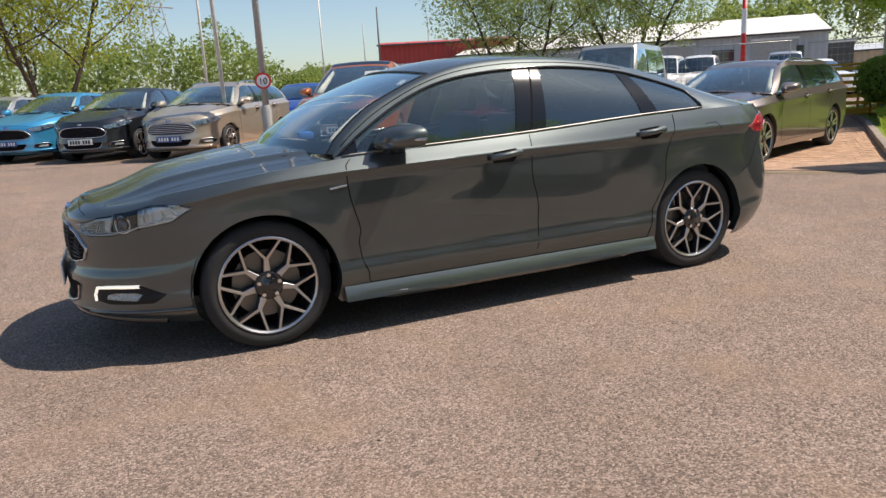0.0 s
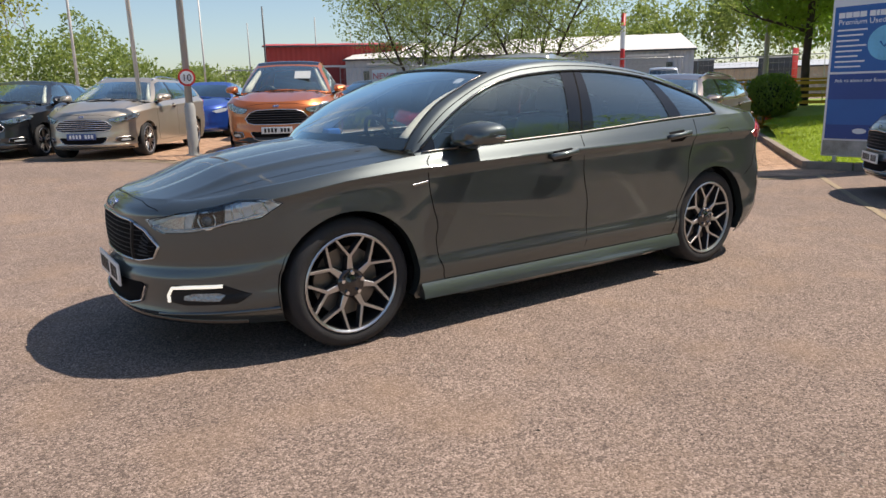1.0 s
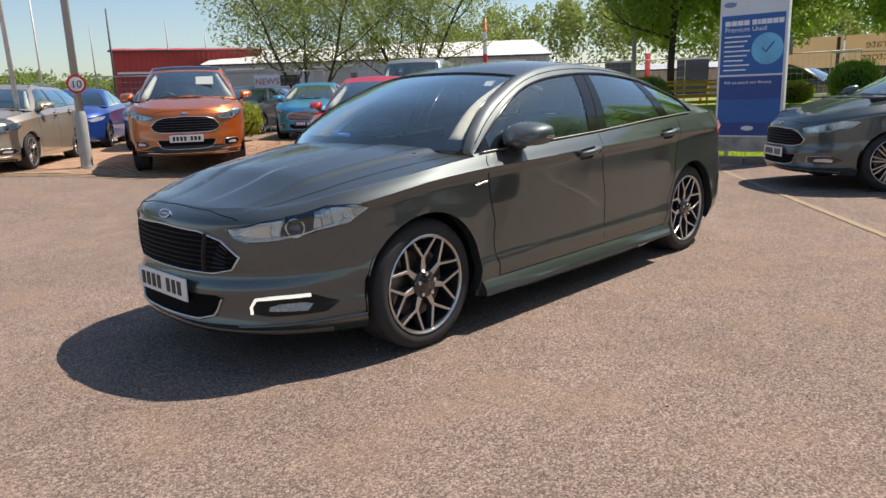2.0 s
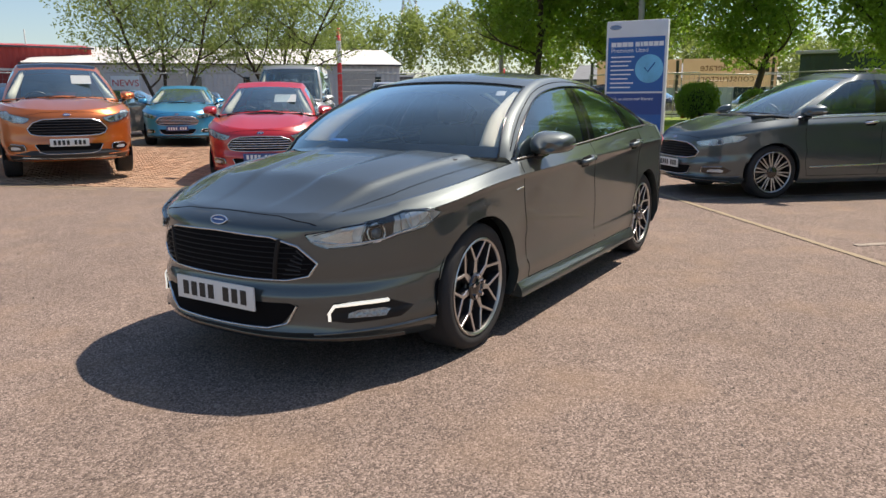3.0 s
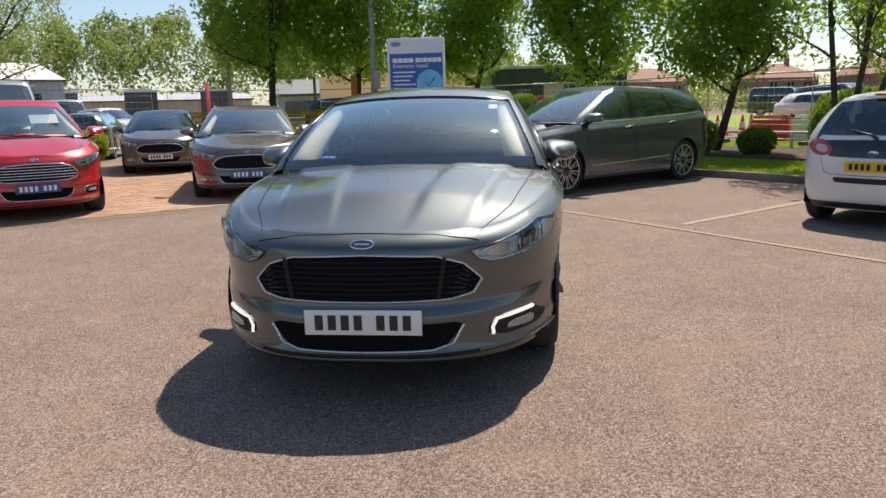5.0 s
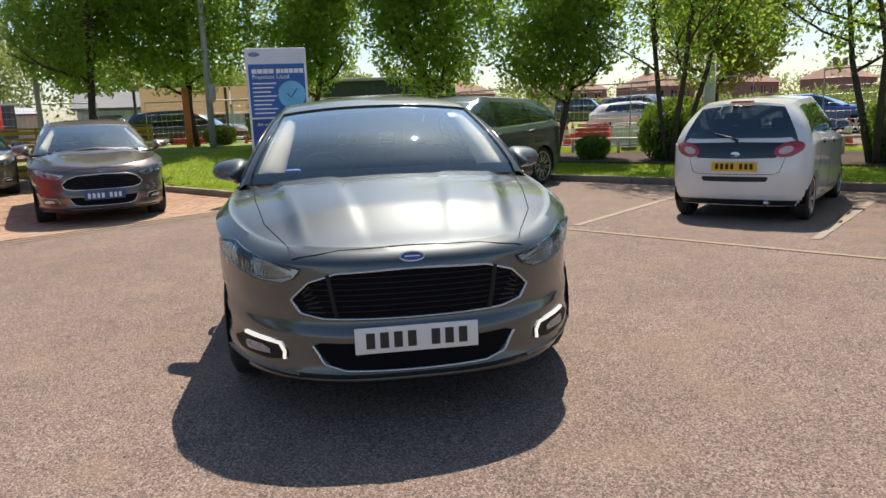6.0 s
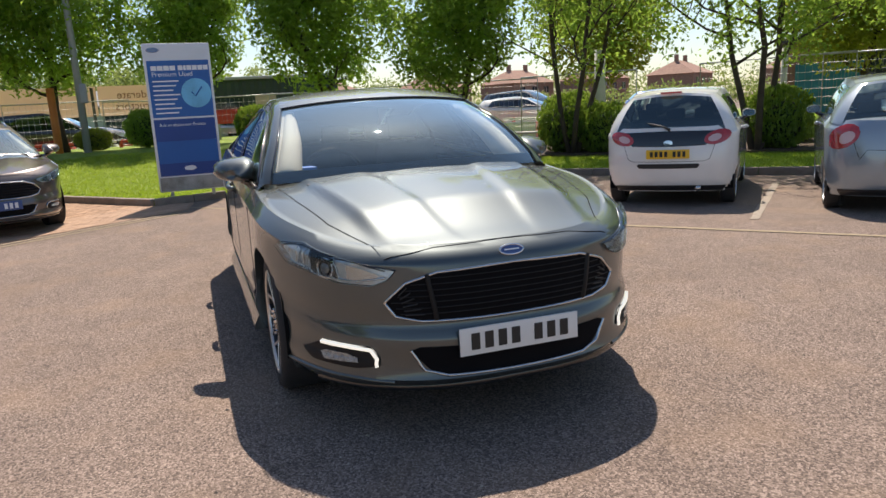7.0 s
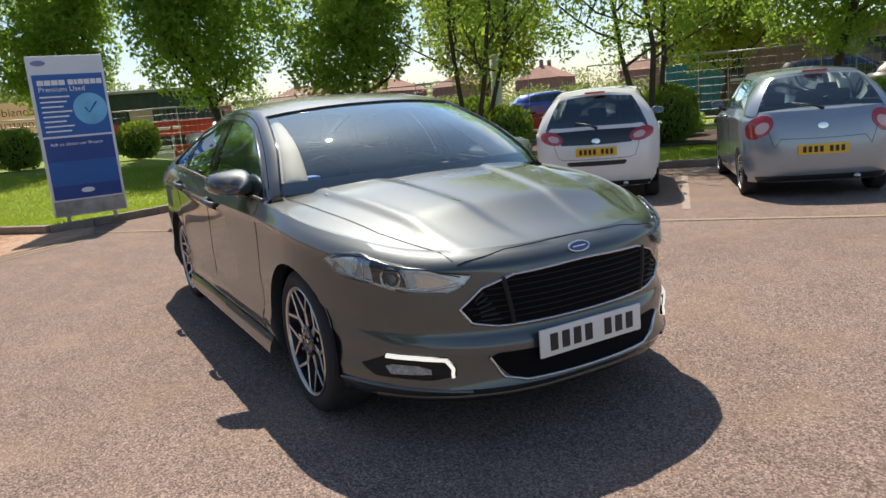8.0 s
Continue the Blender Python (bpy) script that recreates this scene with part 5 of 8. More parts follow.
def wipers(root, B, x0=None):
    p = B.p
    for y0, y1 in ((0.52, -0.10), (-0.12, -0.62)):
        bm = bmesh.new()
        z0 = p["zC"] - 0.005
        pts = []
        for i in range(6):
            t = i / 5
            y = y0 + (y1 - y0) * t
            x = p["xC"] + 0.02 + 0.10 * (y / 0.7) ** 2 + 0.05 * t
            pts.append((x, y, z0 + 0.006 - 0.03 * (abs(y) / 0.7) ** 2 + 0.012 * t))
        tube(pts, 0.0065, 6, bm)
        part("wiper", bm, M_BLACK, root)


def rear_details(B, root, style):
    """Tail lamps and what else the back shows."""
    p = B.p
    zt = B.ztop(p["XR"] - 0.1)
    if style == "hatch":
        for s in (1, -1):
            part("tail_light", B.patch([('x', 1.86, 0.925), ('x', 1.99, 0.985), ('x', 2.13, 1.005), ('r', 0.60, 1.0), ('r', 0.60, 0.90), ('x', 2.10, 0.872), ('x', 1.95, 0.880)], s, 0.006, cuts=3), M_REDLAMP, root, "red tail light wrapped round the corner")
            part("reversing_light", B.patch([('x', 2.07, 0.925), ('x', 2.13, 0.945), ('x', 2.16, 0.89), ('x', 2.09, 0.880)], s, 0.009, cuts=2), M_CLEARLAMP, root)
            part("fuel_flap_gap" if s < 0 else "rear_gap", B.strip([('x', 1.47, 0.965), ('x', 1.56, 0.972), ('x', 1.60, 0.93), ('x', 1.56, 0.905)], 0.005, 0.001, s, n=6), M_VOID, root)
            part("bumper_gap", B.strip([('x', 1.80, 0.62), ('x', 1.90, 0.68), ('x', 2.02, 0.86)], 0.006, 0.0012, s, n=8), M_VOID, root)
    if style in ("people", "estate"):
        for s in (1, -1):
            part("tail_light", B.patch([('x', p["XR"] - 0.46, zt - 0.08), ('x', p["XR"] - 0.40, zt - 0.01), ('r', 0.62, zt - 0.02), ('r', 0.60, zt - 0.20), ('x', p["XR"] - 0.28, zt - 0.19)], s, 0.006, cuts=3), M_REDLAMP, root)
    if style in ("city", "mini"):
        W = p["W"]
        round_lamp = style == "mini"
        for s in (1, -1):
            cy, cz, ry, rz = (0.70 * W, 0.86, 0.15, 0.085) if not round_lamp else (0.78 * W, 0.84, 0.15, 0.125)
            pts = []
            for k in range(14):
                a = 2 * math.pi * k / 14
                pts.append(('r', min(0.93 * W, cy + ry * math.cos(a)), cz + rz * math.sin(a) + (0.03 * math.cos(a) if not round_lamp else -0.05 * math.cos(a))))
            lamp = part("tail_light", B.patch(pts, s, 0.008, cuts=2), M_REDLAMP, root, "red tail light in the rear corner")
            small = [('r', cy + (v - cy) * 0.5 - 0.03, cz + (z - cz) * 0.5 - 0.01) for _, v, z in pts]
            part("lamp_lens", B.patch(small, s, 0.014, cuts=1), M_CLEARLAMP, lamp)
        zp = 0.665 if style == "city" else 0.57
        if style == "mini":
            pan = [('r', 0.0, 0.66), ('r', 0.34, 0.655), ('r', 0.42, 0.58), ('r', 0.36, 0.50), ('r', 0.0, 0.49)]
            part("plate_recess", B.strip(pan, 0.012, -0.001, centre=True, n=6), M_VOID, root)
        else:
            part("hatch_glass", B.patch([('r', 0.0, 0.945), ('r', 0.60, 0.935), ('r', 0.50, 0.84), ('r', 0.44, 0.765), ('r', 0.0, 0.755)], off=0.005, cuts=3, centre=True), M_GLOSSBLACK, root, "black glass lower part of the hatch")
            part("bumper_insert", B.patch([('r', 0.0, 0.545), ('r', 0.36, 0.545), ('r', 0.38, 0.525), ('r', 0.35, 0.490), ('r', 0.0, 0.485)], off=0.004, cuts=2, centre=True), M_BLACK, root)
        part("tailgate_gap", B.strip([('r', 0.70 * W, 0.92), ('r', 0.66 * W, 0.75), ('r', 0.60 * W, 0.60), ('r', 0.52 * W, 0.575 if style == "city" else 0.70), ('r', 0.0, 0.57 if style == "city" else 0.69)], 0.006, 0.0012, centre=True, n=8), M_VOID, root)
        part("rear_valance", B.strip([('r', 0.80 * W, 0.225), ('r', 0.4 * W, 0.235), ('r', 0.0, 0.235)], 0.10, 0.006, centre=True, n=8), M_BLACK, root)
        f = (zp - p["zb"]) / (zt - p["zb"])
        plate(root, B.at(2.999, f).x + 0.012, zp, False, M_PLATEY)
        u, f = B.find(('r', 0.0), 0.80 if style == "city" else 0.83)
        c = B.at(3, f)
        bm = lathe([(0.0, 0.006), (0.05, 0.004), (0.055, -0.004)], 20, 'z')
        bmesh.ops.transform(bm, matrix=Matrix.Translation(c + Vector((0.004, 0, 0))) @ pose(0, 0, 0, 0, 84, 0) @ Matrix.Diagonal((0.7, 1.1, 1, 1)), verts=bm.verts)
        part("badge", bm, M_CHROME, root)
        wip = bmesh.new()
        zg = p["zT"] + 0.06
        tube([(p["xT"] + 0.05, 0.02, zg - 0.03), (p["xT"] + 0.03, -0.06, zg + 0.01), (p["xT"] - 0.0, -0.30 if style == "mini" else -0.26, zg + 0.06)], [0.02, 0.012, 0.007], 8, wip)
        part("rear_wiper", wip, M_BLACK, root)
        part("high_brake_light", box_bm(p["roof1"] + 0.035, 0, p["zR1"] + 0.015, 0.04, 0.26, 0.022, 0.006), M_REDLAMP, root)
        ex = bmesh.new()
        tube([(p["XR"] - 0.30, 0.36, 0.24), (p["XR"] - 0.03, 0.36, 0.235)], 0.035, 12, ex)
        part("exhaust", ex, M_SATIN, root)


def make_car(name, label, category, spec, paint_mat, place, wheels="five", roof_mat=None, handle=None, skirt=False, group="", fine=0.6, rails=False, hero=False, face=None, tint=True, lite=False, rear=None, roof_rails=False, sill_trim=False):
    root = thing(name, label, category, place, group)
    B = Body(spec)
    p = B.p
    part("body", car_shell(B, fine), paint_mat, root)
    if hero:
        upper_shell(B, root, paint_mat, M_SHIELD)
    else:
        greenhouse(B, root, paint_mat, roof_mat, n=3 if lite else 5, rear_tint="all" if lite else tint)
    underside(B, root)
    add_wheels(root, p, wheels, lite)
    if lite:
        part("cabin", box_bm((p["cowl"] + p["xq"]) / 2 + 0.1, 0, 0.62, p["xq"] - p["cowl"] + 0.3, p["W"] * 1.5, 0.6, 0.03), M_DASH, root)
        if rear:
            rear_details(B, root, rear)
        for s in (1, -1):
            Y = lambda y: y * p["W"] / 0.925
            k = (p["top"][0][1] - p["zb"]) / 0.59
            part("headlight", B.patch([('y', Y(0.50), p["zb"] + 0.5 * k), ('y', Y(0.70), p["zb"] + 0.57 * k), ('y', Y(0.86), p["zb"] + 0.58 * k), ('y', Y(0.80), p["zb"] + 0.5 * k), ('y', Y(0.6), p["zb"] + 0.45 * k)], s, 0.004, cuts=1), M_LAMP, root)
        return root, B
    interior(B, root, p["xb"] - 0.28, p["xd"] - 0.35)
    side_details(B, root, handle or paint_mat, skirt, rails)
    face_details(B, root, paint_mat, hero=hero, **(face or {}))
    if rear:
        rear_details(B, root, rear)
    if hero:
        mirrors(B, root, paint_mat, -0.60, 0.935, 1.035)
    else:
        mirrors(B, root, paint_mat, p["xA"] + 0.20, p["W"] + (0.06 if p["W"] > 0.85 else 0.03), B.ztop(p["xA"]) + 0.09, 1.05 if p["W"] > 0.85 else 0.8)
    wipers(root, B)
    if sill_trim:
        for s in (1, -1):
            part("side_trim", B.strip([('x', -0.92, 0.40), ('x', 0.1, 0.42), ('x', 0.98, 0.455)], 0.026, 0.010, s, n=8), M_SATIN, root, "chrome strip along the lower doors")
            part("window_surround", B.strip([('x', p["xA"] + 0.05, B.ztop(p["xA"]) - 0.012), ('x', 0.2, B.ztop(0.2) - 0.012), ('x', 1.9, B.ztop(1.9) - 0.012)], 0.018, 0.008, s, n=8), M_CHROME, root)
    if roof_rails:
        low, high = ring_stations(B)
        for s in (1, -1):
            bm = bmesh.new()
            tube([(h.x, (h.y - 0.03) * s, h.z + (0.012 if k in (0, 5) else 0.05)) for k, h in enumerate(high[2:8])], 0.016, 8, bm)
            part("roof_rail", bm, M_CHROME, root)
    part("cowl_panel", box_bm(p["xC"] + 0.06, 0, p["zC"] - 0.05, 0.30, p["W"] * 1.35, 0.05, 0.02), M_BLACK, root)
    return root, B


M_SHIELD = glass_mat("windscreen_glass", (0.90, 0.96, 0.97), 2.8, 0.04)
M_SIDEGLASS = glass_mat("side_window_glass", (0.76, 0.87, 0.89), 2.4, 0.02)
FOCUS = dict(XF=-2.19, XR=2.17, W=0.91, axle=1.325, R=0.32, arch=0.352, zb=0.19, Lf=0.95, Lr=0.6,
             top=((-2.19, 0.80), (-2.0, 0.85), (-1.6, 0.93), (-1.2, 0.98), (-0.75, 1.01), (0.3, 1.045), (1.2, 1.08), (1.9, 1.10), (2.17, 1.07)),
             cowl=-1.0, deck=1.95, xC=-1.14, zC=1.075, xA=-0.82, roof0=-0.20, zR0=1.425, zR=1.48, xb=0.22, xd=1.02, xq=1.42, xd_top=0.86, xq_top=1.22, roof1=1.60, zR1=1.425, zq=1.40, xT=1.98, zT=1.10, yT=0.56, yG=0.62, doors=(-0.86, 0.19, 1.0))
ESTATE = dict(FOCUS, XR=2.36, Lr=0.5, xd=1.10, xq=1.88, xd_top=0.98, xq_top=1.74, zq=1.42, roof1=1.95, zR1=1.42, xT=2.2, zT=1.09, deck=2.16)
SUV = dict(XF=-2.38, XR=2.43, W=0.96, R=0.37, arch=0.41, zb=0.27, Lf=0.85, Lr=0.5,
           top=((-2.38, 0.98), (-2.2, 1.03), (-1.7, 1.10), (-1.2, 1.13), (-0.8, 1.15), (0.3, 1.18), (1.3, 1.22), (2.0, 1.25), (2.43, 1.22)),
           cowl=-1.02, deck=2.2, xC=-1.16, zC=1.215, xA=-0.85, roof0=-0.22, zR0=1.70, zR=1.77, xb=0.22, xd=1.12, xq=1.80, xd_top=0.98, xq_top=1.62, zq=1.67, roof1=1.9, zR1=1.69, xT=2.24, zT=1.24, yT=0.60, yG=0.64)
PEOPLE = dict(XF=-2.40, XR=2.40, W=0.95, R=0.345, arch=0.38, zb=0.20, Lf=0.95, Lr=0.5,
              top=((-2.40, 0.80), (-2.2, 0.87), (-1.8, 0.955), (-1.3, 1.02), (-0.8, 1.05), (0.3, 1.08), (1.3, 1.12), (2.0, 1.16), (2.4, 1.12)),
              cowl=-1.25, deck=2.2, xC=-1.48, zC=1.095, xA=-1.12, roof0=-0.30, zR0=1.545, zR=1.61, xb=0.12, xd=1.08, xq=1.92, xd_top=1.0, xq_top=1.80, zq=1.51, roof1=1.98, zR1=1.52, xT=2.25, zT=1.15, yT=0.60, yG=0.66, doors=(-0.98, 0.10, 1.05))
WAGON = dict(Lr=0.5, xd=1.15, xq=1.95, xd_top=1.0, xq_top=1.80, zq=1.40, roof1=2.02, zR1=1.40, xT=2.28, zT=1.08, deck=2.25, yG=0.64, yT=0.59)
CITY = dict(XF=-1.70, XR=1.70, W=0.815, axle=1.17, R=0.28, arch=0.31, zb=0.19, tyre=0.17, Lf=0.75, Lr=0.36, mr=3.2,
            top=((-1.70, 0.80), (-1.5, 0.88), (-1.1, 0.95), (-0.7, 0.985), (0.2, 1.0), (1.0, 1.03), (1.7, 0.98)),
            tail=((0, 0.10), (0.1, 0.03), (0.3, 0.0), (0.55, 0.0), (0.8, 0.03), (1.0, 0.08)),
            cowl=-0.86, deck=1.58, xC=-1.0, zC=1.03, xA=-0.72, roof0=-0.18, zR0=1.405, zR=1.46, xb=0.15, xd=0.80, xq=1.22, xd_top=0.72, xq_top=1.08, zq=1.39, roof1=1.36, zR1=1.40, xT=1.60, zT=0.93, yT=0.53, yG=0.67, doors=(-0.74, 0.12, 0.80))
MINI = dict(CITY, XF=-1.78, XR=1.80, W=0.83, axle=1.15, R=0.285, Lr=0.45, zR=1.49, zR0=1.43, zR1=1.43, zq=1.40, xT=1.66, zT=0.98, roof1=1.30, doors4=False,
            top=((-1.78, 0.82), (-1.5, 0.92), (-1.1, 0.98), (-0.7, 1.0), (0.2, 1.03), (1.0, 1.05), (1.8, 1.0)), doors=(-0.72, 0.38, 0.9))

TALL = dict(FOCUS, zR0=1.54, zR=1.60, zR1=1.54, zq=1.50, zC=1.11, top=tuple((x, z + 0.03) for x, z in FOCUS["top"]))
VAN = dict(SUV, XF=-2.30, XR=2.55, W=0.98, R=0.34, arch=0.375, zb=0.25, axle=1.45, cowl=-1.45, xC=-1.62, zC=1.30, xA=-1.30, roof0=-0.70, zR0=2.13, zR=2.18, xb=0.05, xd=1.1, xq=2.1, xd_top=1.05, xq_top=2.05, zq=2.13, roof1=2.2, zR1=2.12, xT=2.42, zT=1.25, deck=2.35, yT=0.74, yG=0.74,
           top=((-2.30, 0.98), (-2.1, 1.10), (-1.7, 1.20), (-1.2, 1.24), (0.3, 1.25), (1.3, 1.26), (2.55, 1.24)), doors=(-1.1, 0.0, 1.0))
DISPLAY = "display cars on the paving"
GREY_SPEC = dict(XF=-2.385, XR=2.405, cowl=-0.985, dip=0.012, rise=(0.10, 0.42), crown=0.088, ridge=0.015, flare=0.007, dome=1.85, xC=-1.16, zC=1.0, xA=-0.96,
                 top=((-2.41, 0.775), (-2.24, 0.787), (-2.12, 0.792), (-2.0, 0.808), (-1.8, 0.848), (-1.4, 0.908), (-1.02, 0.946), (-0.87, 0.955), (-0.5, 0.970), (-0.18, 0.982), (0.16, 0.996), (0.49, 1.014), (0.83, 1.034), (1.25, 1.052), (1.6, 1.060), (1.9, 1.064), (2.12, 1.060), (2.43, 1.04)),
                 crease=((-2.4, 0.90), (-1.7, 0.925), (-1.45, 0.935), (-0.9, 0.912), (0.0, 0.900), (0.7, 0.868), (1.22, 0.863), (1.76, 0.858), (2.4, 0.858)),
                 width=((0, 0.935), (0.06, 0.965), (0.13, 0.985), (0.2, 0.994), (0.235, 0.994), (0.27, 0.984), (0.4, 0.984), (0.6, 0.987), (0.8, 0.9885), (0.855, 0.9915), (0.88, 1.0), (0.9, 0.990), (0.95, 0.966), (1.0, 0.938)),
                 nose=((0, 0.09), (0.06, 0.03), (0.13, -0.006), (0.19, 0.008), (0.36, 0.0), (0.42, 0.004), (0.475, 0.026), (0.62, 0.020), (0.8, 0.024), (0.9, 0.036), (0.95, 0.058), (1.0, 0.115)),
                 doors=(-0.935, 0.150, 1.08))
hero_car, HB = make_car("hatchback_car", "dark grey metallic five-door hatchback parked on the tarmac", "car", GREY_SPEC, M_GREY, pose(0, 0, 0), "y7", skirt=True, fine=1.3, hero=True, face=dict(slats=7, slat_mat=M_GRILLE), rear="hatch")
# small things of the grey car: screen sticker, fender badge, blue tag on the dash
part("screen_sticker", box_bm(0, 0, 0, 0.05, 0.06, 0.003), M_WHITEPRINT, hero_car).matrix_local = pose(-0.485, -0.505, 1.325, 0, -32, 8)
part("fender_badge", HB.strip([('x', -1.075, 0.80), ('x', -0.985, 0.812)], 0.013, 0.004, -1, n=4), M_SATIN, hero_car)
part("dash_tag", box_bm(0, 0, 0, 0.10, 0.12, 0.05, 0.015), mat("blue_plastic_tag", (0.03, 0.16, 0.6), 0.5), hero_car).matrix_local = pose(-0.82, 0.56, 1.01)
make_car("people_carrier", "slate grey people carrier with multi-spoke alloy wheels", "car", PEOPLE, M_TEALGREY, pose(7.12, -1.83, 0, 0, 0, -47.8), "multi", rails=True, handle=M_CHROME, face=dict(slats=5), rear="people", fine=0.8, sill_trim=True)
make_car("estate_car", "bronze grey estate car with a blue dealer plate", "car", WAGON, M_BRONZE, pose(7.47, 4.29, 0, 0, 0, 20), "five", group=DISPLAY, rails=True, face=dict(plate_mat=M_PLATEB, ink=M_WHITEPRINT, chrome=True), rear="estate", roof_rails=True, fine=0.8)
make_car("saloon_car", "grey saloon car parked in the second row", "car", {}, M_BRONZE, pose(12.4, 8.5, 0, 0, 0, 25), "five", group=DISPLAY, fine=0.5)
red_car, RB = make_car("hatchback_car", "bright red hatchback with a chrome grille", "car", TALL, M_RED, pose(4.95, 6.95, 0, 0, 0, 40), "five", group=DISPLAY, face=dict(slat_mat=M_CHROME, plate_mat=M_PLATEB, ink=M_WHITEPRINT), fine=0.8)
part("price_card", box_bm(0, 0, 0, 0.30, 0.36, 0.003), M_CARD, red_car, "white paper card behind the windscreen").matrix_local = pose(-0.62, -0.30, 1.325, 0, -25, 0)
utility_car, UB = make_car("sport_utility_car", "copper orange sport utility car with a black grille", "car", SUV, M_ORANGE, pose(2.72, 9.8, 0, 0, 0, 61), "five", roof_mat=M_GLOSSBLACK, group=DISPLAY, face=dict(slat_mat=M_GLOSSBLACK))
part("price_card", box_bm(0, 0, 0, 0.26, 0.30, 0.003), M_CARD, utility_car, "white paper card behind the windscreen").matrix_local = pose(-0.66, -0.32, 1.50, 0, -33, 0)
part("bumper_cladding", UB.patch([('y', 0.0, 0.430), ('y', 0.50, 0.435), ('y', 0.62, 0.400), ('y', 0.80, 0.360), ('y', 0.78, 0.300), ('y', 0.0, 0.295)], off=0.004, cuts=3, centre=True), M_BLACK, utility_car, "black lower bumper cladding")
part("skid_plate", UB.strip([('y', 0.62, 0.318), ('y', 0.40, 0.312), ('y', 0.0, 0.310)], 0.045, 0.012, centre=True, n=8), M_SATIN, utility_car, "silver skid plate")
make_car("estate_car", "champagne gold estate car in the display row", "car", ESTATE, M_GOLD, pose(0.12, 12.1, 0, 0, 0, 56), "multi", group=DISPLAY, face=dict(slat_mat=M_CHROME, plate_mat=M_PLATEB, ink=M_WHITEPRINT), rear="estate", roof_rails=True)
make_car("hatchback_car", "black hatchback in the display row", "car", FOCUS, M_BLACKP, pose(-1.6, 13.75, 0, 0, 0, 60), "five", group=DISPLAY, fine=0.5)
make_car("hatchback_car", "light blue hatchback in the display row", "car", FOCUS, M_BLUE, pose(-3.1, 15.4, 0, 0, 0, 60), "five", group=DISPLAY, fine=0.5, face=dict(plate_mat=M_PLATEB, ink=M_WHITEPRINT))
make_car("hatchback_car", "silver hatchback at the end of the display row", "car", FOCUS, M_SILVER, pose(-4.6, 17.0, 0, 0, 0, 60), "five", group=DISPLAY, fine=0.5)
make_car("hatchback_car", "light blue hatchback in the second row", "car", FOCUS, M_BLUE, pose(8.6, 13.9, 0, 0, 0, 46), "five", group=DISPLAY, fine=0.5, face=dict(slat_mat=M_CHROME, plate_mat=M_PLATEB, ink=M_WHITEPRINT))
make_car("city_car", "small white city car with dark rear glass", "car", CITY, M_WHITEP, pose(3.36, -5.29, 0, 0, 0, 135.5) @ Matrix.Diagonal((0.95, 0.95, 0.95, 1)), "cap", rear="city", fine=0.8)
make_car("small_hatchback", "small pale blue-grey three-door hatchback", "car", MINI, M_SILVERBLUE, pose(1.41, -6.76, 0, 0, 0, 135.5) @ Matrix.Diagonal((0.96, 0.96, 0.95, 1)), "five", tint=False, rear="mini", fine=0.8)
make_car("passenger_van", "silver grey passenger van behind the red hatchback", "van", VAN, M_SILVER, pose(10.5, 11.6, 0, 0, 0, 36), "five", fine=0.5)
make_car("hatchback_car", "deep blue hatchback behind the gold estate", "car", FOCUS, M_DEEPBLUE, pose(3.3, 17.2, 0, 0, 0, 60), "five", lite=True, fine=0.4)
make_car("hatchback_car", "dark grey hatchback beside the orange car", "car", FOCUS, M_GREY, pose(4.5, 14.6, 0, 0, 0, 60), "five", lite=True, fine=0.4)
make_car("estate_car", "grey estate car in the back row", "car", ESTATE, M_TEALGREY, pose(8.9, 17.9, 0, 0, 0, 37), "five", lite=True, fine=0.4)
FAR = "far cars beyond the fence"
rng_far = random.Random(4)
for x, y, turn, sp, pm, nm in ((26, 21, 60, FOCUS, M_WHITEP, "white"), (28.5, 19.5, 62, SUV, M_WHITEP, "white"), (30.5, 17.5, 60, FOCUS, M_SILVER, "silver"), (14, 29, 40, FOCUS, M_RED, "red"), (16.6, 27.8, 40, FOCUS, M_RED, "red"), (11.6, 31, 40, SUV, M_SILVER, "silver"),
                                (19.5, 26, 45, ESTATE, M_TEALGREY, "grey"), (24.5, 25.5, 40, VAN, M_WHITEP, "white"), (28, 26.5, 40, VAN, M_WHITEP, "white"), (31, 23.5, 40, VAN, M_SILVER, "silver"), (8.5, 36, 40, FOCUS, mat("yellow_paint", (0.6, 0.4, 0.02), 0.4, coat=1), "yellow"), (17.5, 13.6, 200, ESTATE, M_TEALGREY, "dark grey"),
                                (22.5, 5.4, 100, SUV, M_BLACKP, "black"), (24.5, -5.5, 100, FOCUS, M_SILVER, "silver"), (22.5, -12.2, 60, FOCUS, M_WHITEP, "white"), (20, -18, 60, FOCUS, M_DEEPBLUE, "blue"), (54, -21.0, 70, VAN, M_BLACKP, "black"), (24.5, -13.5, 40, SUV, M_BLACKP, "black"), (9.5, -21.5, 40, SUV, M_BLACKP, "black"), (7.2, -22.5, 40, FOCUS, M_GOLD, "beige"), (26.5, 0.8, 100, FOCUS, M_SILVERBLUE, "pale blue")):
    make_car("parked_car", nm + " car parked far off beyond the fence", "car", sp, pm, pose(x, y, 0.1 if y < 12 else 0, 0, 0, turn), "five", lite=True, fine=0.3, group=FAR)


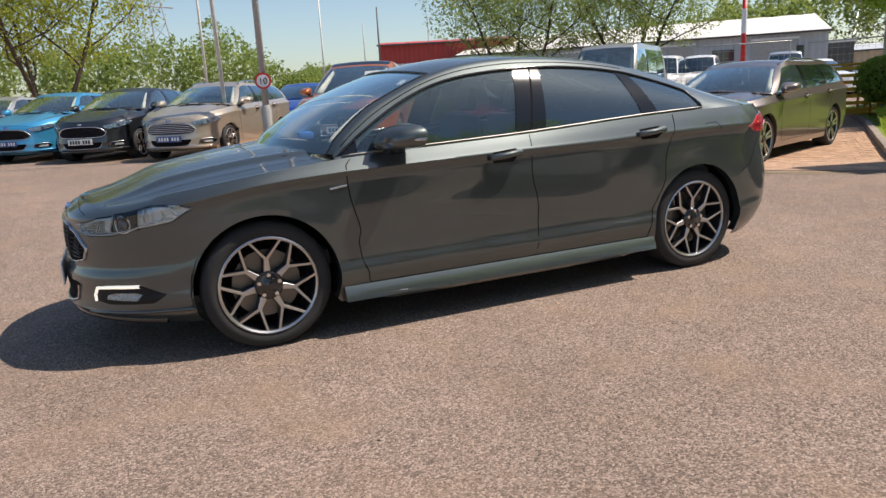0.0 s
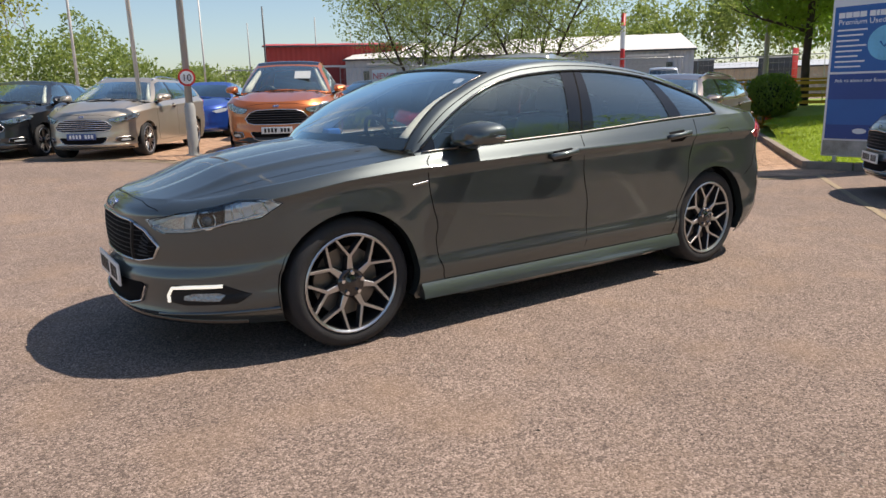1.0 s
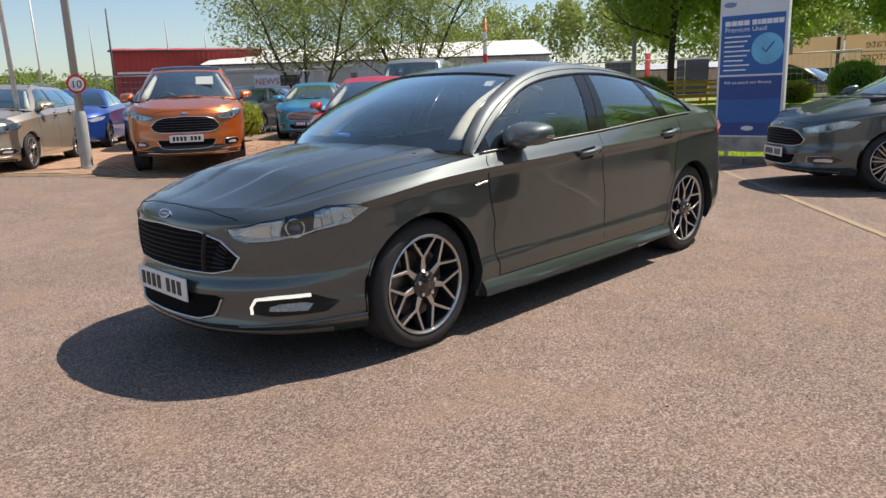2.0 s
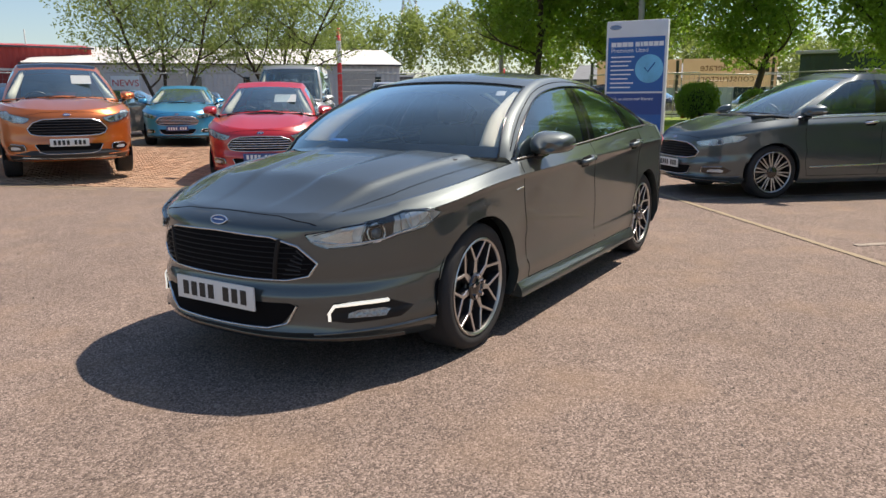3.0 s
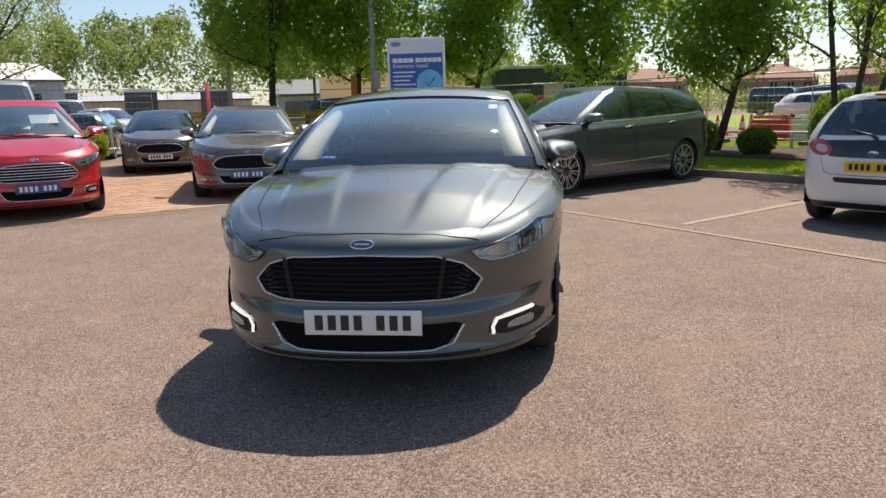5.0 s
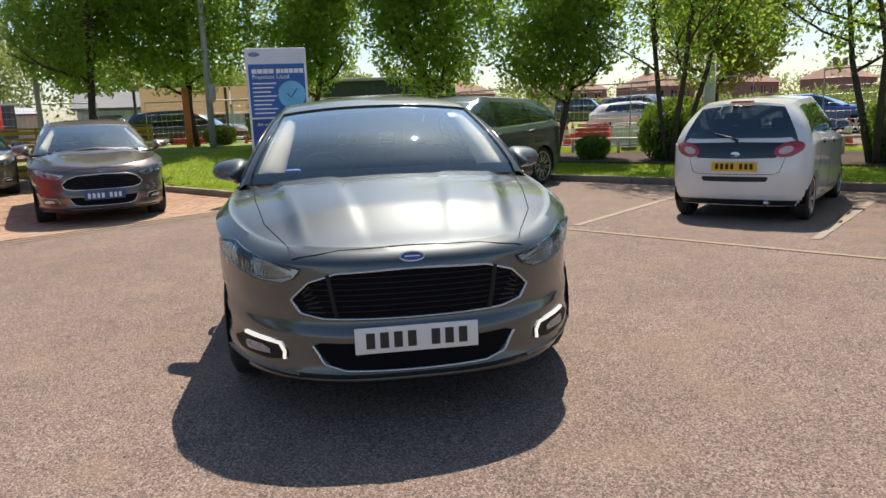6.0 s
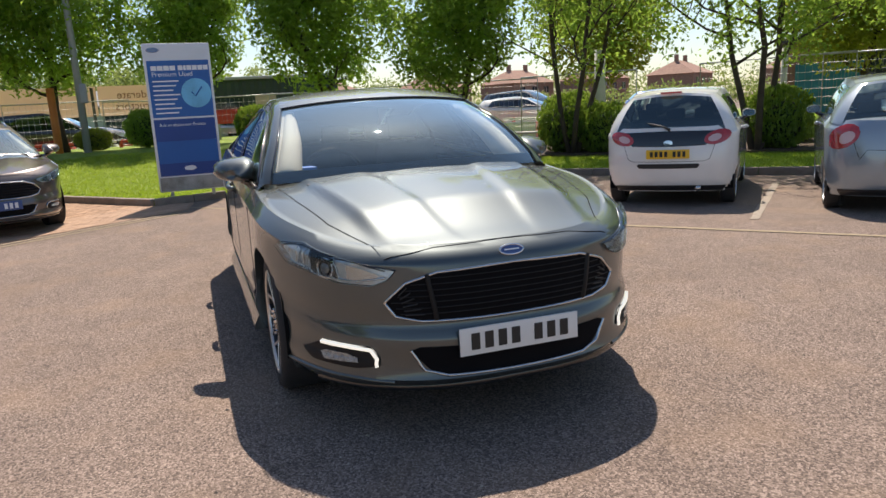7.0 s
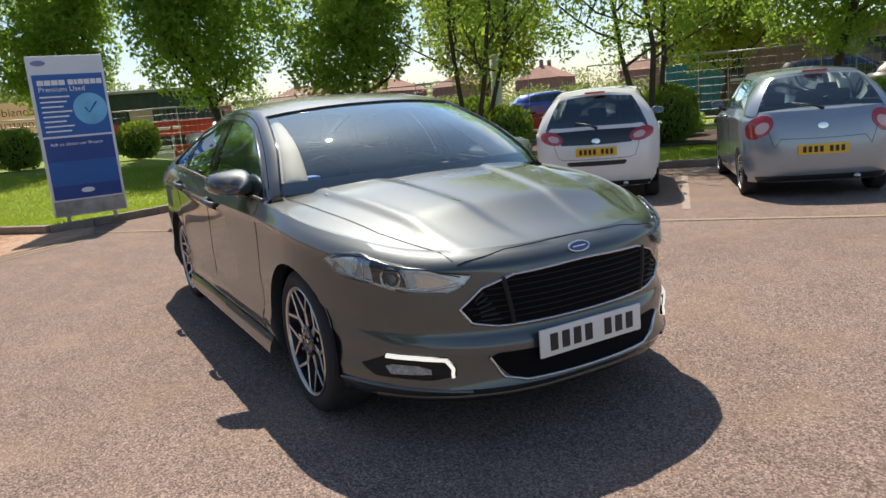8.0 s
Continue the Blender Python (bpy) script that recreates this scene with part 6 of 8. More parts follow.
# ---- trees, shrubs and far woods ----
def leaf_mat(name, color, color2, through_color, amount=0.45):
    m = bpy.data.materials.new(name)
    m.use_nodes = True
    nt = m.node_tree
    nt.nodes.remove(nt.nodes["Principled BSDF"])
    L = nt.links.new
    geo = nt.nodes.new("ShaderNodeNewGeometry")
    ramp = nt.nodes.new("ShaderNodeValToRGB")
    ramp.color_ramp.elements[0].color = (*color, 1)
    ramp.color_ramp.elements[1].color = (*color2, 1)
    L(geo.outputs["Random Per Island"], ramp.inputs[0])
    di = nt.nodes.new("ShaderNodeBsdfPrincipled")
    di.inputs["Roughness"].default_value = 0.45
    di.inputs["Specular IOR Level"].default_value = 0.35
    L(ramp.outputs[0], di.inputs["Base Color"])
    tr = nt.nodes.new("ShaderNodeBsdfTranslucent")
    mixc = nt.nodes.new("ShaderNodeMix")
    mixc.data_type = 'RGBA'
    mixc.inputs["Factor"].default_value = 0.6
    L(ramp.outputs[0], mixc.inputs["A"])
    mixc.inputs["B"].default_value = (*through_color, 1)
    L(mixc.outputs["Result"], tr.inputs["Color"])
    mx = nt.nodes.new("ShaderNodeMixShader")
    mx.inputs[0].default_value = amount
    L(di.outputs[0], mx.inputs[1])
    L(tr.outputs[0], mx.inputs[2])
    L(mx.outputs[0], nt.nodes["Material Output"].inputs["Surface"])
    return m


M_LEAF = leaf_mat("fresh_green_leaf", (0.11, 0.185, 0.028), (0.245, 0.355, 0.055), (0.56, 0.78, 0.12), 0.62)
M_LEAFO = leaf_mat("olive_green_leaf", (0.11, 0.16, 0.045), (0.24, 0.31, 0.095), (0.44, 0.54, 0.15), 0.52)
M_LEAFY = leaf_mat("yellow_green_leaf", (0.17, 0.22, 0.025), (0.33, 0.35, 0.05), (0.50, 0.56, 0.06), 0.55)
M_LEAFD = leaf_mat("dark_shrub_leaf", (0.08, 0.15, 0.02), (0.19, 0.27, 0.04), (0.32, 0.46, 0.05), 0.5)
M_WOODS = leaf_mat("woodland_leaf", (0.13, 0.19, 0.05), (0.27, 0.34, 0.095), (0.40, 0.48, 0.12), 0.5)
M_BARK = mat("grey_brown_bark", (0.075, 0.055, 0.04), 0.9, vary=0.3, scale=6, bump=0.8, bump_scale=35)


def leaves_mesh(name, spots, size, rng, material, up=0.4):
    """Many small folded leaves, each two triangles with a crease."""
    n = len(spots)
    g = np.random.RandomState(rng.randrange(1 << 30))
    s = np.array([tuple(q) for q in spots])

    def unit(v):
        return v / np.maximum(np.linalg.norm(v, axis=1, keepdims=True), 1e-9)

    d = unit(g.normal(size=(n, 3)) + np.array((0, 0, up)))
    a = unit(np.cross(d, unit(g.normal(size=(n, 3)))))
    b = np.cross(d, a)
    L = size * g.uniform(0.6, 1.3, (n, 1))
    w = L * g.uniform(0.45, 0.62, (n, 1))
    fold = d * (L * 0.14)
    verts = np.stack((s - a * L * 0.5, s + b * w * 0.5 + fold, s + a * L * 0.55, s - b * w * 0.5 + fold), axis=1).reshape(-1, 3)
    o = (np.arange(n) * 4)[:, None]
    faces = np.concatenate((o + np.array([[0, 1, 2]]), o + np.array([[0, 2, 3]])), axis=1).reshape(-1, 3)
    me = bpy.data.meshes.new(name)
    me.from_pydata(verts, [], faces)
    me.materials.append(material)
    return me


def build_tree(seed, height, spread, clear, stems=1, leaves=9000, leaf_size=0.11, lean=0.0, fill=1.0, low=0.30, kids0=10, gap=-0.12):
    """Trunk and limbs as tapered tubes, and a crown of small leaves clumped at the twig ends."""
    rng = random.Random(seed)
    wood = bmesh.new()
    tips = []

    def grow(p, d, length, radius, level):
        pts, rad = [p.copy()], [radius]
        steps = 5 if level == 0 else 4
        q, dd = p.copy(), d.normalized()
        for i in range(steps):
            wob = 0.10 if level == 0 else 0.22
            dd = (dd + Vector((rng.gauss(0, wob), rng.gauss(0, wob), rng.gauss(0, wob * 0.5) + (0.10 if level else 0.03)))).normalized()
            q = q + dd * (length / steps)
            pts.append(q.copy())
            rad.append(radius * (1 - 0.6 * (i + 1) / steps))
            if level >= 2:
                tips.append((q.copy(), level))
        tube(pts, rad, 8 if level == 0 else (6 if level == 1 else 4), wood)
        if level >= 3:
            return
        kids = (kids0 if level == 0 else 4) if level < 2 else 3
        for k in range(kids):
            t = (low + (1 - low) * (k + 0.5) / kids) if level == 0 else rng.uniform(0.3, 1.0)
            i = min(len(pts) - 2, int(t * (len(pts) - 1)))
            start = pts[i].lerp(pts[i + 1], t * (len(pts) - 1) - i)
            az = k * 2.4 + rng.uniform(-0.5, 0.5)
            out = Vector((math.cos(az), math.sin(az), rng.uniform(0.25, 0.75) if level == 0 else rng.uniform(-0.1, 0.8)))
            if level:
                out = (dd * 0.7 + out.normalized() * 0.9)
            ln = spread * rng.uniform(0.6, 0.9) * (1.0 - 0.35 * t) if level == 0 else length * rng.uniform(0.42, 0.66)
            grow(start, out, ln, rad[i] * 0.55, level + 1)

    for s in range(stems):
        a = 2 * math.pi * s / stems + rng.uniform(0, 1)
        tilt = 0.10 + 0.22 * (stems > 1)
        d = Vector((math.cos(a) * tilt * (stems > 1) + lean, math.sin(a) * tilt * (stems > 1), 1))
        grow(Vector((math.cos(a) * 0.08 * (stems > 1), math.sin(a) * 0.08 * (stems > 1), -0.1)), d, (height - spread * 0.45), 0.115 if stems == 1 else 0.075, 0)
    spots = []
    centre = Vector((lean * height * 0.5, 0, clear + (height - clear) * 0.52))
    tip_list = [t for t, l in tips if t.z > clear * 0.8]
    half = (height - clear) * 0.56
    tries = 0
    while len(spots) < leaves and tries < leaves * 40:
        tries += 1
        if len(spots) % 5 < 2:
            t = rng.choice(tip_list)
            s = 0.30 * fill
            q = t + Vector((rng.gauss(0, s), rng.gauss(0, s), rng.gauss(0, s * 0.8)))
        else:
            d = Vector((rng.gauss(0, 1), rng.gauss(0, 1), rng.gauss(0, 1))).normalized() * rng.random() ** 0.42
            q = centre + Vector((d.x * spread, d.y * spread, d.z * half))
            if noise.noise(q * 1.35 + Vector((seed, 0, 0))) < gap:
                continue
        e = ((q.x - centre.x) / spread) ** 2 + ((q.y - centre.y) / spread) ** 2 + ((q.z - centre.z) / half) ** 2
        if e < 1.0 + 0.45 * noise.noise(q * 0.9) and q.z > clear + 0.3 * noise.noise(q * 1.7):
            spots.append(q)
    wme = bpy.data.meshes.new("trunk")
    for f in wood.faces:
        f.smooth = True
    wood.to_mesh(wme)
    wood.free()
    wme.materials.append(M_BARK)
    return wme, spots, rng


TREES = {}


def tree(kind, x, y, z=0.1, turn=0, scale=1.0, material=None, label="leafy green tree with a slender trunk", tall=1.0):
    """Stands one of the tree shapes at a place."""
    material = material or M_LEAF
    key = (kind, material.name)
    if key not in TREES:
        shapes = {"round": (11, 7.6, 2.25, 1.55, 1, 25000, 0.15, 0.0, 1.0, 0.22, 12, -0.10), "wide": (23, 6.8, 3.7, 1.9, 3, 21000, 0.105, 0.0, 1.0, 0.3, 7, -0.05),
                  "open": (37, 7.0, 3.2, 1.65, 3, 17000, 0.115, 0.0, 0.95, 0.3, 6, 0.03), "lean": (41, 6.8, 2.7, 1.75, 3, 10000, 0.12, -0.2, 0.9, 0.35, 6, 0.1), "dense": (53, 8.0, 2.45, 1.6, 1, 28000, 0.155, 0.0, 1.1, 0.22, 13, -0.12)}
        wme, spots, rng = build_tree(*shapes[kind])
        TREES[key] = (wme, leaves_mesh("crown", spots, shapes[kind][6], rng, material))
    root = thing("tree", label, "tree", pose(x, y, z + (bank(x, y) if y < 8 else 0), 0, 0, turn) @ Matrix.Diagonal((scale, scale, scale * tall, 1)))
    share("trunk", TREES[key][0], root)
    share("crown", TREES[key][1], root)
    return root


SHRUBS = {}


def shrub(x, y, r, h, z=0.12, material=None, label="clipped dark green shrub in the planting bed", seed=0, squareness=2.6):
    material = material or M_LEAFD
    rng = random.Random(900 + seed)
    key = (material.name, seed % 3, squareness)
    if key not in SHRUBS:
        spots = []
        while len(spots) < 4200:
            d = Vector((rng.gauss(0, 1), rng.gauss(0, 1), rng.gauss(0, 1))).normalized()
            k = (abs(d.x) ** squareness + abs(d.y) ** squareness + abs(d.z) ** squareness) ** (-1 / squareness)
            q = d * k * (rng.uniform(0.80, 1.0) + 0.14 * noise.noise(d * 2.7 + Vector((seed, 0, 0)))) * (1 if rng.random() < 0.85 else rng.uniform(0.5, 1.08))
            if q.z > -0.98:
                spots.append(Vector((q.x, q.y, (q.z + 1) / 2)))
        me = leaves_mesh("foliage", spots, 0.11, rng, material, 0.2)
        # Dark ball inside the leaves; the shade of the interior is in its colour.
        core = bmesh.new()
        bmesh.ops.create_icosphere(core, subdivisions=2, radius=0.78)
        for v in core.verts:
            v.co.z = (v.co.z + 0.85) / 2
        ob = part("shade_core", core, M_SHRUBSHADE, None)
        SHRUBS[key] = (me, ob.data)
        bpy.data.objects.remove(ob)
    root = thing("shrub", label, "shrub", pose(x, y, z + (bank(x, y) if y < 8 else 0), 0, 0, rng.uniform(0, 360)) @ Matrix.Diagonal((r, r, h, 1)))
    share("foliage", SHRUBS[key][0], root)
    share("shade_core", SHRUBS[key][1], root)
    return root


# near-black green: shade between the leaves, put into the inner ball's colour
M_SHRUBSHADE = mat("shrub_inner_shade", (0.03, 0.04, 0.015), 0.95, vary=0.3)

# trees of the verge and the paving
tree("wide", 11.2, 17.9, 0.0, 40, 0.95, M_LEAFO, label="open-crowned tree with several thin stems")
tree("wide", 15.9, 17.3, 0.0, 130, 1.05, M_LEAFO, label="wide-crowned tree with fresh pale leaves")
tree("round", 16.6, 7.0, 0.1, 0, 1.0)
tree("dense", 17.8, 4.4, 0.1, 120, 0.95)
tree("dense", 15.9, -2.8, 0.15, 200, 0.95, label="dense green tree with a forked trunk")
tree("round", 18.0, 1.0, 0.1, 77, 0.9)
tree("round", 12.9, -5.45, 0.15, 60, 0.88)
tree("lean", 9.4, -7.0, 0.15, 20, 0.9, label="slender leaning tree with a thin crown")
tree("open", 6.6, -9.6, 0.15, 250, 0.95, label="open-crowned tree with several thin stems")
tree("dense", 5.4, -14.0, 0.15, 300, 0.95)
tree("round", 11.0, -17.0, 0.1, 30, 1.0, M_LEAFY, "yellow-green tree beyond the fence")
tree("round", 2.0, -17.0, 0.1, 30, 1.0, M_LEAFY, "yellow-green tree beyond the fence")
tree("round", 15.5, -11.5, 0.1, 140, 1.0, M_LEAFY, "yellow-green tree beyond the fence")
tree("wide", -3.9, 24.0, 0.0, 100, 1.25, M_LEAFY, "broad yellow-green tree behind the display row")
tree("wide", -8.8, 25.5, 0.0, 10, 1.2, M_LEAFY, "broad yellow-green tree behind the display row")

# shrubs
for i, (x, y, r, h, mt) in enumerate(((6.7, -10.2, 0.62, 1.25, M_LEAFD), (7.9, -11.6, 0.75, 0.75, M_LEAF), (10.0, -7.3, 0.75, 1.35, M_LEAFD), (9.2, -7.7, 0.6, 1.1, M_LEAFD),
                                      (12.1, -4.7, 0.55, 0.8, M_LEAFD), (13.4, -2.6, 0.7, 1.15, M_LEAFD), (11.3, -5.9, 0.4, 0.6, M_LEAFD), (17.2, 2.2, 0.58, 1.05, M_LEAF), (17.4, 0.7, 0.38, 0.85, M_LEAF),
                                      (16.4, -0.7, 0.55, 1.0, M_LEAFD), (17.0, 3.6, 0.45, 0.6, M_LEAFY), (13.0, 11.0, 0.5, 0.9, M_LEAFY), (11.6, 10.6, 0.5, 0.8, M_LEAFD), (14.6, 9.6, 0.55, 0.95, M_LEAFD), (6.0, 13.8, 0.6, 0.9, M_LEAFY), (4.0, -13.6, 0.9, 1.0, M_LEAF), (13.9, 6.3, 0.6, 1.0, M_LEAFD))):
    shrub(x, y, r, h, 0.12, mt, "rounded dark green shrub in the bed" if mt is M_LEAFD else "yellow-green rounded shrub in the bed", i)


def woods(name, label, arc, base, depth, n, size, seed, material=None):
    """A far belt of trees, rows deep: crowns of many leaf clumps along a line of (x, y, height)."""
    rng = random.Random(seed)
    spots = []
    crowns = []
    for (x0, y0, h0), (x1, y1, h1) in zip(arc, arc[1:]):
        d = math.hypot(x1 - x0, y1 - y0)
        for i in range(max(3, int(d / 0.8))):
            t = rng.random()
            back = rng.random()
            h = (h0 + (h1 - h0) * t) * (0.62 + 0.36 * back) * rng.uniform(0.85, 1.06)
            x, y = x0 + (x1 - x0) * t, y0 + (y1 - y0) * t
            r = math.hypot(x, y)
            x, y = x * (1 + depth * back / r), y * (1 + depth * back / r)
            crowns.append((x, y, h, rng.uniform(2.2, 4.6)))
    for _ in range(n):
        x, y, h, w = rng.choice(crowns)
        d = Vector((rng.gauss(0, 1), rng.gauss(0, 1), rng.gauss(0, 1) + 0.25)).normalized()
        r = rng.uniform(0.72, 1.03) + 0.28 * noise.noise(d * 2.3 + Vector((x, y, 0)))
        hh = min(h * 0.5, w * 1.5)
        q = Vector((x + d.x * w * r, y + d.y * w * r, base + h - hh + d.z * hh * r))
        if rng.random() < 0.12:
            q.z = base + rng.random() * (h - hh)
        if q.z > base:
            spots.append(q)
    me = leaves_mesh(name, spots, size, rng, material or M_WOODS, 0.5)
    ob = new(name, me)
    return tagged(ob, label, "woodland", kind="stuff")


woods("woodland", "distant belt of pale green trees behind the yard", ((-60, 118, 13), (-15, 115, 14), (4, 115, 15), (14, 114, 17), (19, 113, 14), (24, 113, 8.5), (40, 118, 8), (60, 120, 9), (85, 118, 11)), 0, 22, 55000, 0.7, 5)
woods("woodland", "wooded rise beyond the far sheds", ((85, 118, 13), (110, 95, 21), (120, 82, 25), (125, 74, 26), (129, 66, 27), (140, 45, 24), (150, 20, 18), (150, -20, 14)), 0, 30, 65000, 0.85, 6)
woods("woodland", "green trees behind the brick houses", ((160, -20, 11), (165, -80, 10), (110, -112, 9), (60, -120, 9), (15, -105, 9)), 0, 20, 22000, 0.75, 7)

woods("hedge", "rough green hedge in front of the brick houses", ((96, 8, 3.0), (92, -20, 3.4), (80, -44, 3.0), (62, -62, 3.4), (40, -72, 3.0)), 0, 3, 12000, 0.48, 8)


# ---- signs, posts, fences, sheds and houses ----
M_GALV = mat("galvanised_steel", (0.42, 0.43, 0.43), 0.45, metal=0.7, vary=0.15, scale=8, bump_scale=60)
M_POST = mat("grey_painted_post", (0.36, 0.37, 0.36), 0.5, vary=0.12, scale=5)
M_WHITEPOST = mat("white_painted_pole", (0.66, 0.64, 0.60), 0.5, vary=0.1, scale=4)
M_SIGNBLUE = mat("blue_sign_print", (0.015, 0.115, 0.40), 0.35, vary=0.12, scale=1.5)
M_SIGNDEEP = mat("deep_blue_sign_print", (0.014, 0.06, 0.27), 0.35, vary=0.12, scale=1.5)
M_SIGNPALE = mat("pale_blue_sign_print", (0.16, 0.50, 0.78), 0.35, vary=0.3, scale=3)
M_SIGNWHITE = mat("white_sign_sheet", (0.74, 0.76, 0.78), 0.4, vary=0.06, scale=2)
M_MOSS = mat("grimy_sign_foot", (0.55, 0.55, 0.52), 0.6, scale=5, color2=(0.16, 0.15, 0.11))
M_REDPAINT = mat("red_steel_cladding", (0.42, 0.045, 0.035), 0.55, vary=0.12, scale=0.6)
M_CLAD = mat("pale_grey_cladding", (0.42, 0.45, 0.48), 0.6, vary=0.08, scale=0.5)
M_ROOFW = mat("pale_sheet_roof", (0.66, 0.64, 0.60), 0.6, vary=0.08, scale=0.5)
M_BRICK = mat("red_house_brick", (0.29, 0.18, 0.135), 0.9, vary=0.2, scale=2, bump_scale=14)
M_TILE = mat("red_clay_roof", (0.35, 0.205, 0.15), 0.85, vary=0.2, scale=1.5, bump_scale=6)
M_PANE = mat("dark_window_pane", (0.03, 0.04, 0.05), 0.08, coat=0.5)
M_FRAMEW = mat("white_window_frame", (0.7, 0.7, 0.68), 0.5)
M_YSTEEL = mat("yellow_steel", (0.62, 0.34, 0.02), 0.5, vary=0.15, scale=6)
M_ORANGEP = mat("orange_post", (0.62, 0.20, 0.03), 0.6, vary=0.2, scale=4)
M_CONE = mat("orange_cone_plastic", (0.70, 0.09, 0.03), 0.5, vary=0.1)
M_CONEW = mat("white_cone_sleeve", (0.75, 0.73, 0.70), 0.4)
M_BARR = mat("red_barrier_plastic", (0.55, 0.04, 0.03), 0.5, vary=0.15)
M_HOARD = mat("cream_hoarding", (0.55, 0.44, 0.31), 0.7, vary=0.08, scale=1.5)
M_HOARDINK = mat("brown_hoarding_print", (0.22, 0.13, 0.08), 0.7)
M_TEAL = mat("teal_panel", (0.03, 0.20, 0.24), 0.5, vary=0.15, scale=2)
M_DARKMETAL = mat("dark_grey_metal", (0.07, 0.075, 0.08), 0.5, vary=0.1)
M_SIGNRED = mat("red_sign_ring", (0.55, 0.02, 0.02), 0.4)


def text_mesh(parent, body, size, m, material, name="lettering", align='LEFT'):
    """Words in the built-in font as a mesh part, in the xz plane of m."""
    cu = bpy.data.curves.new("letters", 'FONT')
    cu.body, cu.size, cu.extrude, cu.align_x = body, size, 0.0015, align
    tmp = bpy.data.objects.new("letters", cu)
    me = bpy.data.meshes.new_from_object(tmp)
    bpy.data.objects.remove(tmp)
    me.transform(m @ pose(0, 0, 0, 90, 0, 0))
    me.materials.clear()
    me.materials.append(material)
    ob = new(name, me)
    ob.parent = parent
    return ob


def round_post(name, label, x, y, height, r0, r1, material, category="pole", z=0.0, lean=(0, 0)):
    root = thing(name, label, category, pose(x, y, z))
    bm = tube([(0, 0, 0), (lean[0] * 0.5, lean[1] * 0.5, height * 0.5), (lean[0], lean[1], height)], [r0, (r0 + r1) / 2, r1], 12)
    part("shaft", bm, material, root)
    part("foot_plate", lathe([(0.0, 0.03), (r0 * 2.2, 0.03), (r0 * 2.2, 0.0)], 16, 'z'), material, root)
    return root


# lamp post with the speed limit sign
lamp = round_post("lamp_post", "grey lamp post with a round speed limit sign", 0.72, 9.85, 8.5, 0.07, 0.045, M_POST, "lamp post")
part("base_sleeve", lathe([(0.0, 0.98), (0.075, 0.98), (0.10, 0.9), (0.10, 0.0)], 16, 'z'), M_POST, lamp)
fx = math.atan2(9.85 + 4.0, 0.72 + 2.9)
sm = pose(0, 0, 1.44, 0, 0, math.degrees(fx) - 90)
bm = lathe([(0.0, -0.085), (0.155, -0.085), (0.155, -0.075), (0.0, -0.075)], 32)
bmesh.ops.transform(bm, matrix=sm, verts=bm.verts)
plate10 = part("sign_face", bm, M_SIGNRED, lamp, "red-ringed round sign face")
bm = lathe([(0.0, -0.088), (0.118, -0.088), (0.118, -0.084)], 32)
bmesh.ops.transform(bm, matrix=sm, verts=bm.verts)
part("sign_centre", bm, M_SIGNWHITE, plate10)
text_mesh(plate10, "10", 0.175, sm @ pose(0, -0.0905, -0.061), M_INK, align='CENTER')
flag = round_post("flag_pole", "thin white flag pole beside the gold car", 0.15, 11.2, 9, 0.045, 0.03, M_WHITEPOST, lean=(-0.12, 0.0))

# tall posts far off
for x, y, h, r, mt in ((5.9, 62, 17, 0.13, M_WHITEPOST), (21.5, 80, 12.5, 0.12, M_WHITEPOST), (23.5, 66, 9.6, 0.12, M_DARKMETAL), (22.6, 68, 8.2, 0.08, M_POST), (29, 66, 8.8, 0.08, M_POST), (33, 66, 7.6, 0.08, M_POST)):
    round_post("mast", "tall thin mast standing beyond the yard", x, y, h, r, r * 0.6, mt)

# totem sign on the grass
totem = thing("totem_sign", "tall white and blue dealer sign on the grass", "sign", pose(7.80, 1.18, 0.1, 0, 0, 90 + 3.5) @ pose(0, 0, 0, 0, 0, 180))
part("panel", box_bm(0, 0, 1.285, 1.03, 0.13, 2.38, 0.02), M_SIGNWHITE, totem)
part("foot_band", box_bm(0, -0.067, 0.22, 0.99, 0.006, 0.22), M_MOSS, totem, "grimy white foot of the sign")
for s in (-1, 1):
    part("leg", box_bm(s * 0.33, 0, 0.05, 0.05, 0.05, 0.12), M_GALV, totem)
up = part("blue_field", box_bm(0, -0.068, 1.755, 0.95, 0.006, 0.90), M_SIGNBLUE, totem, "blue printed upper field")
dn = part("blue_field", box_bm(0, -0.068, 0.815, 0.95, 0.006, 0.92), M_SIGNDEEP, totem, "deep blue printed lower field")
part("pale_field", box_bm(0, -0.070, 0.74, 0.95, 0.006, 0.36), M_SIGNBLUE, dn)
bm = lathe([(0.0, -0.0745), (0.235, -0.0745), (0.235, -0.068)], 40)
bmesh.ops.transform(bm, matrix=pose(0.235, 0, 1.68), verts=bm.verts)
disc = part("pale_disc", bm, M_SIGNPALE, up, "pale blue disc with a tick")
tick = bmesh.new()
tube([(0.16, -0.076, 1.70), (0.215, -0.076, 1.63), (0.33, -0.076, 1.78)], 0.012, 6, tick)
part("tick", tick, M_SIGNBLUE, disc)
bars(up, pose(-0.42, -0.0725, 2.085), [0.085, 0.085, 0.085, 0.085, -0.02, 0.075, 0.04, 0.075, 0.075, 0.075, 0.075], 0.075, M_WHITEPRINT, 0.010, left=True)
text_mesh(up, "Premium Used", 0.105, pose(-0.42, -0.0725, 1.955), M_WHITEPRINT)
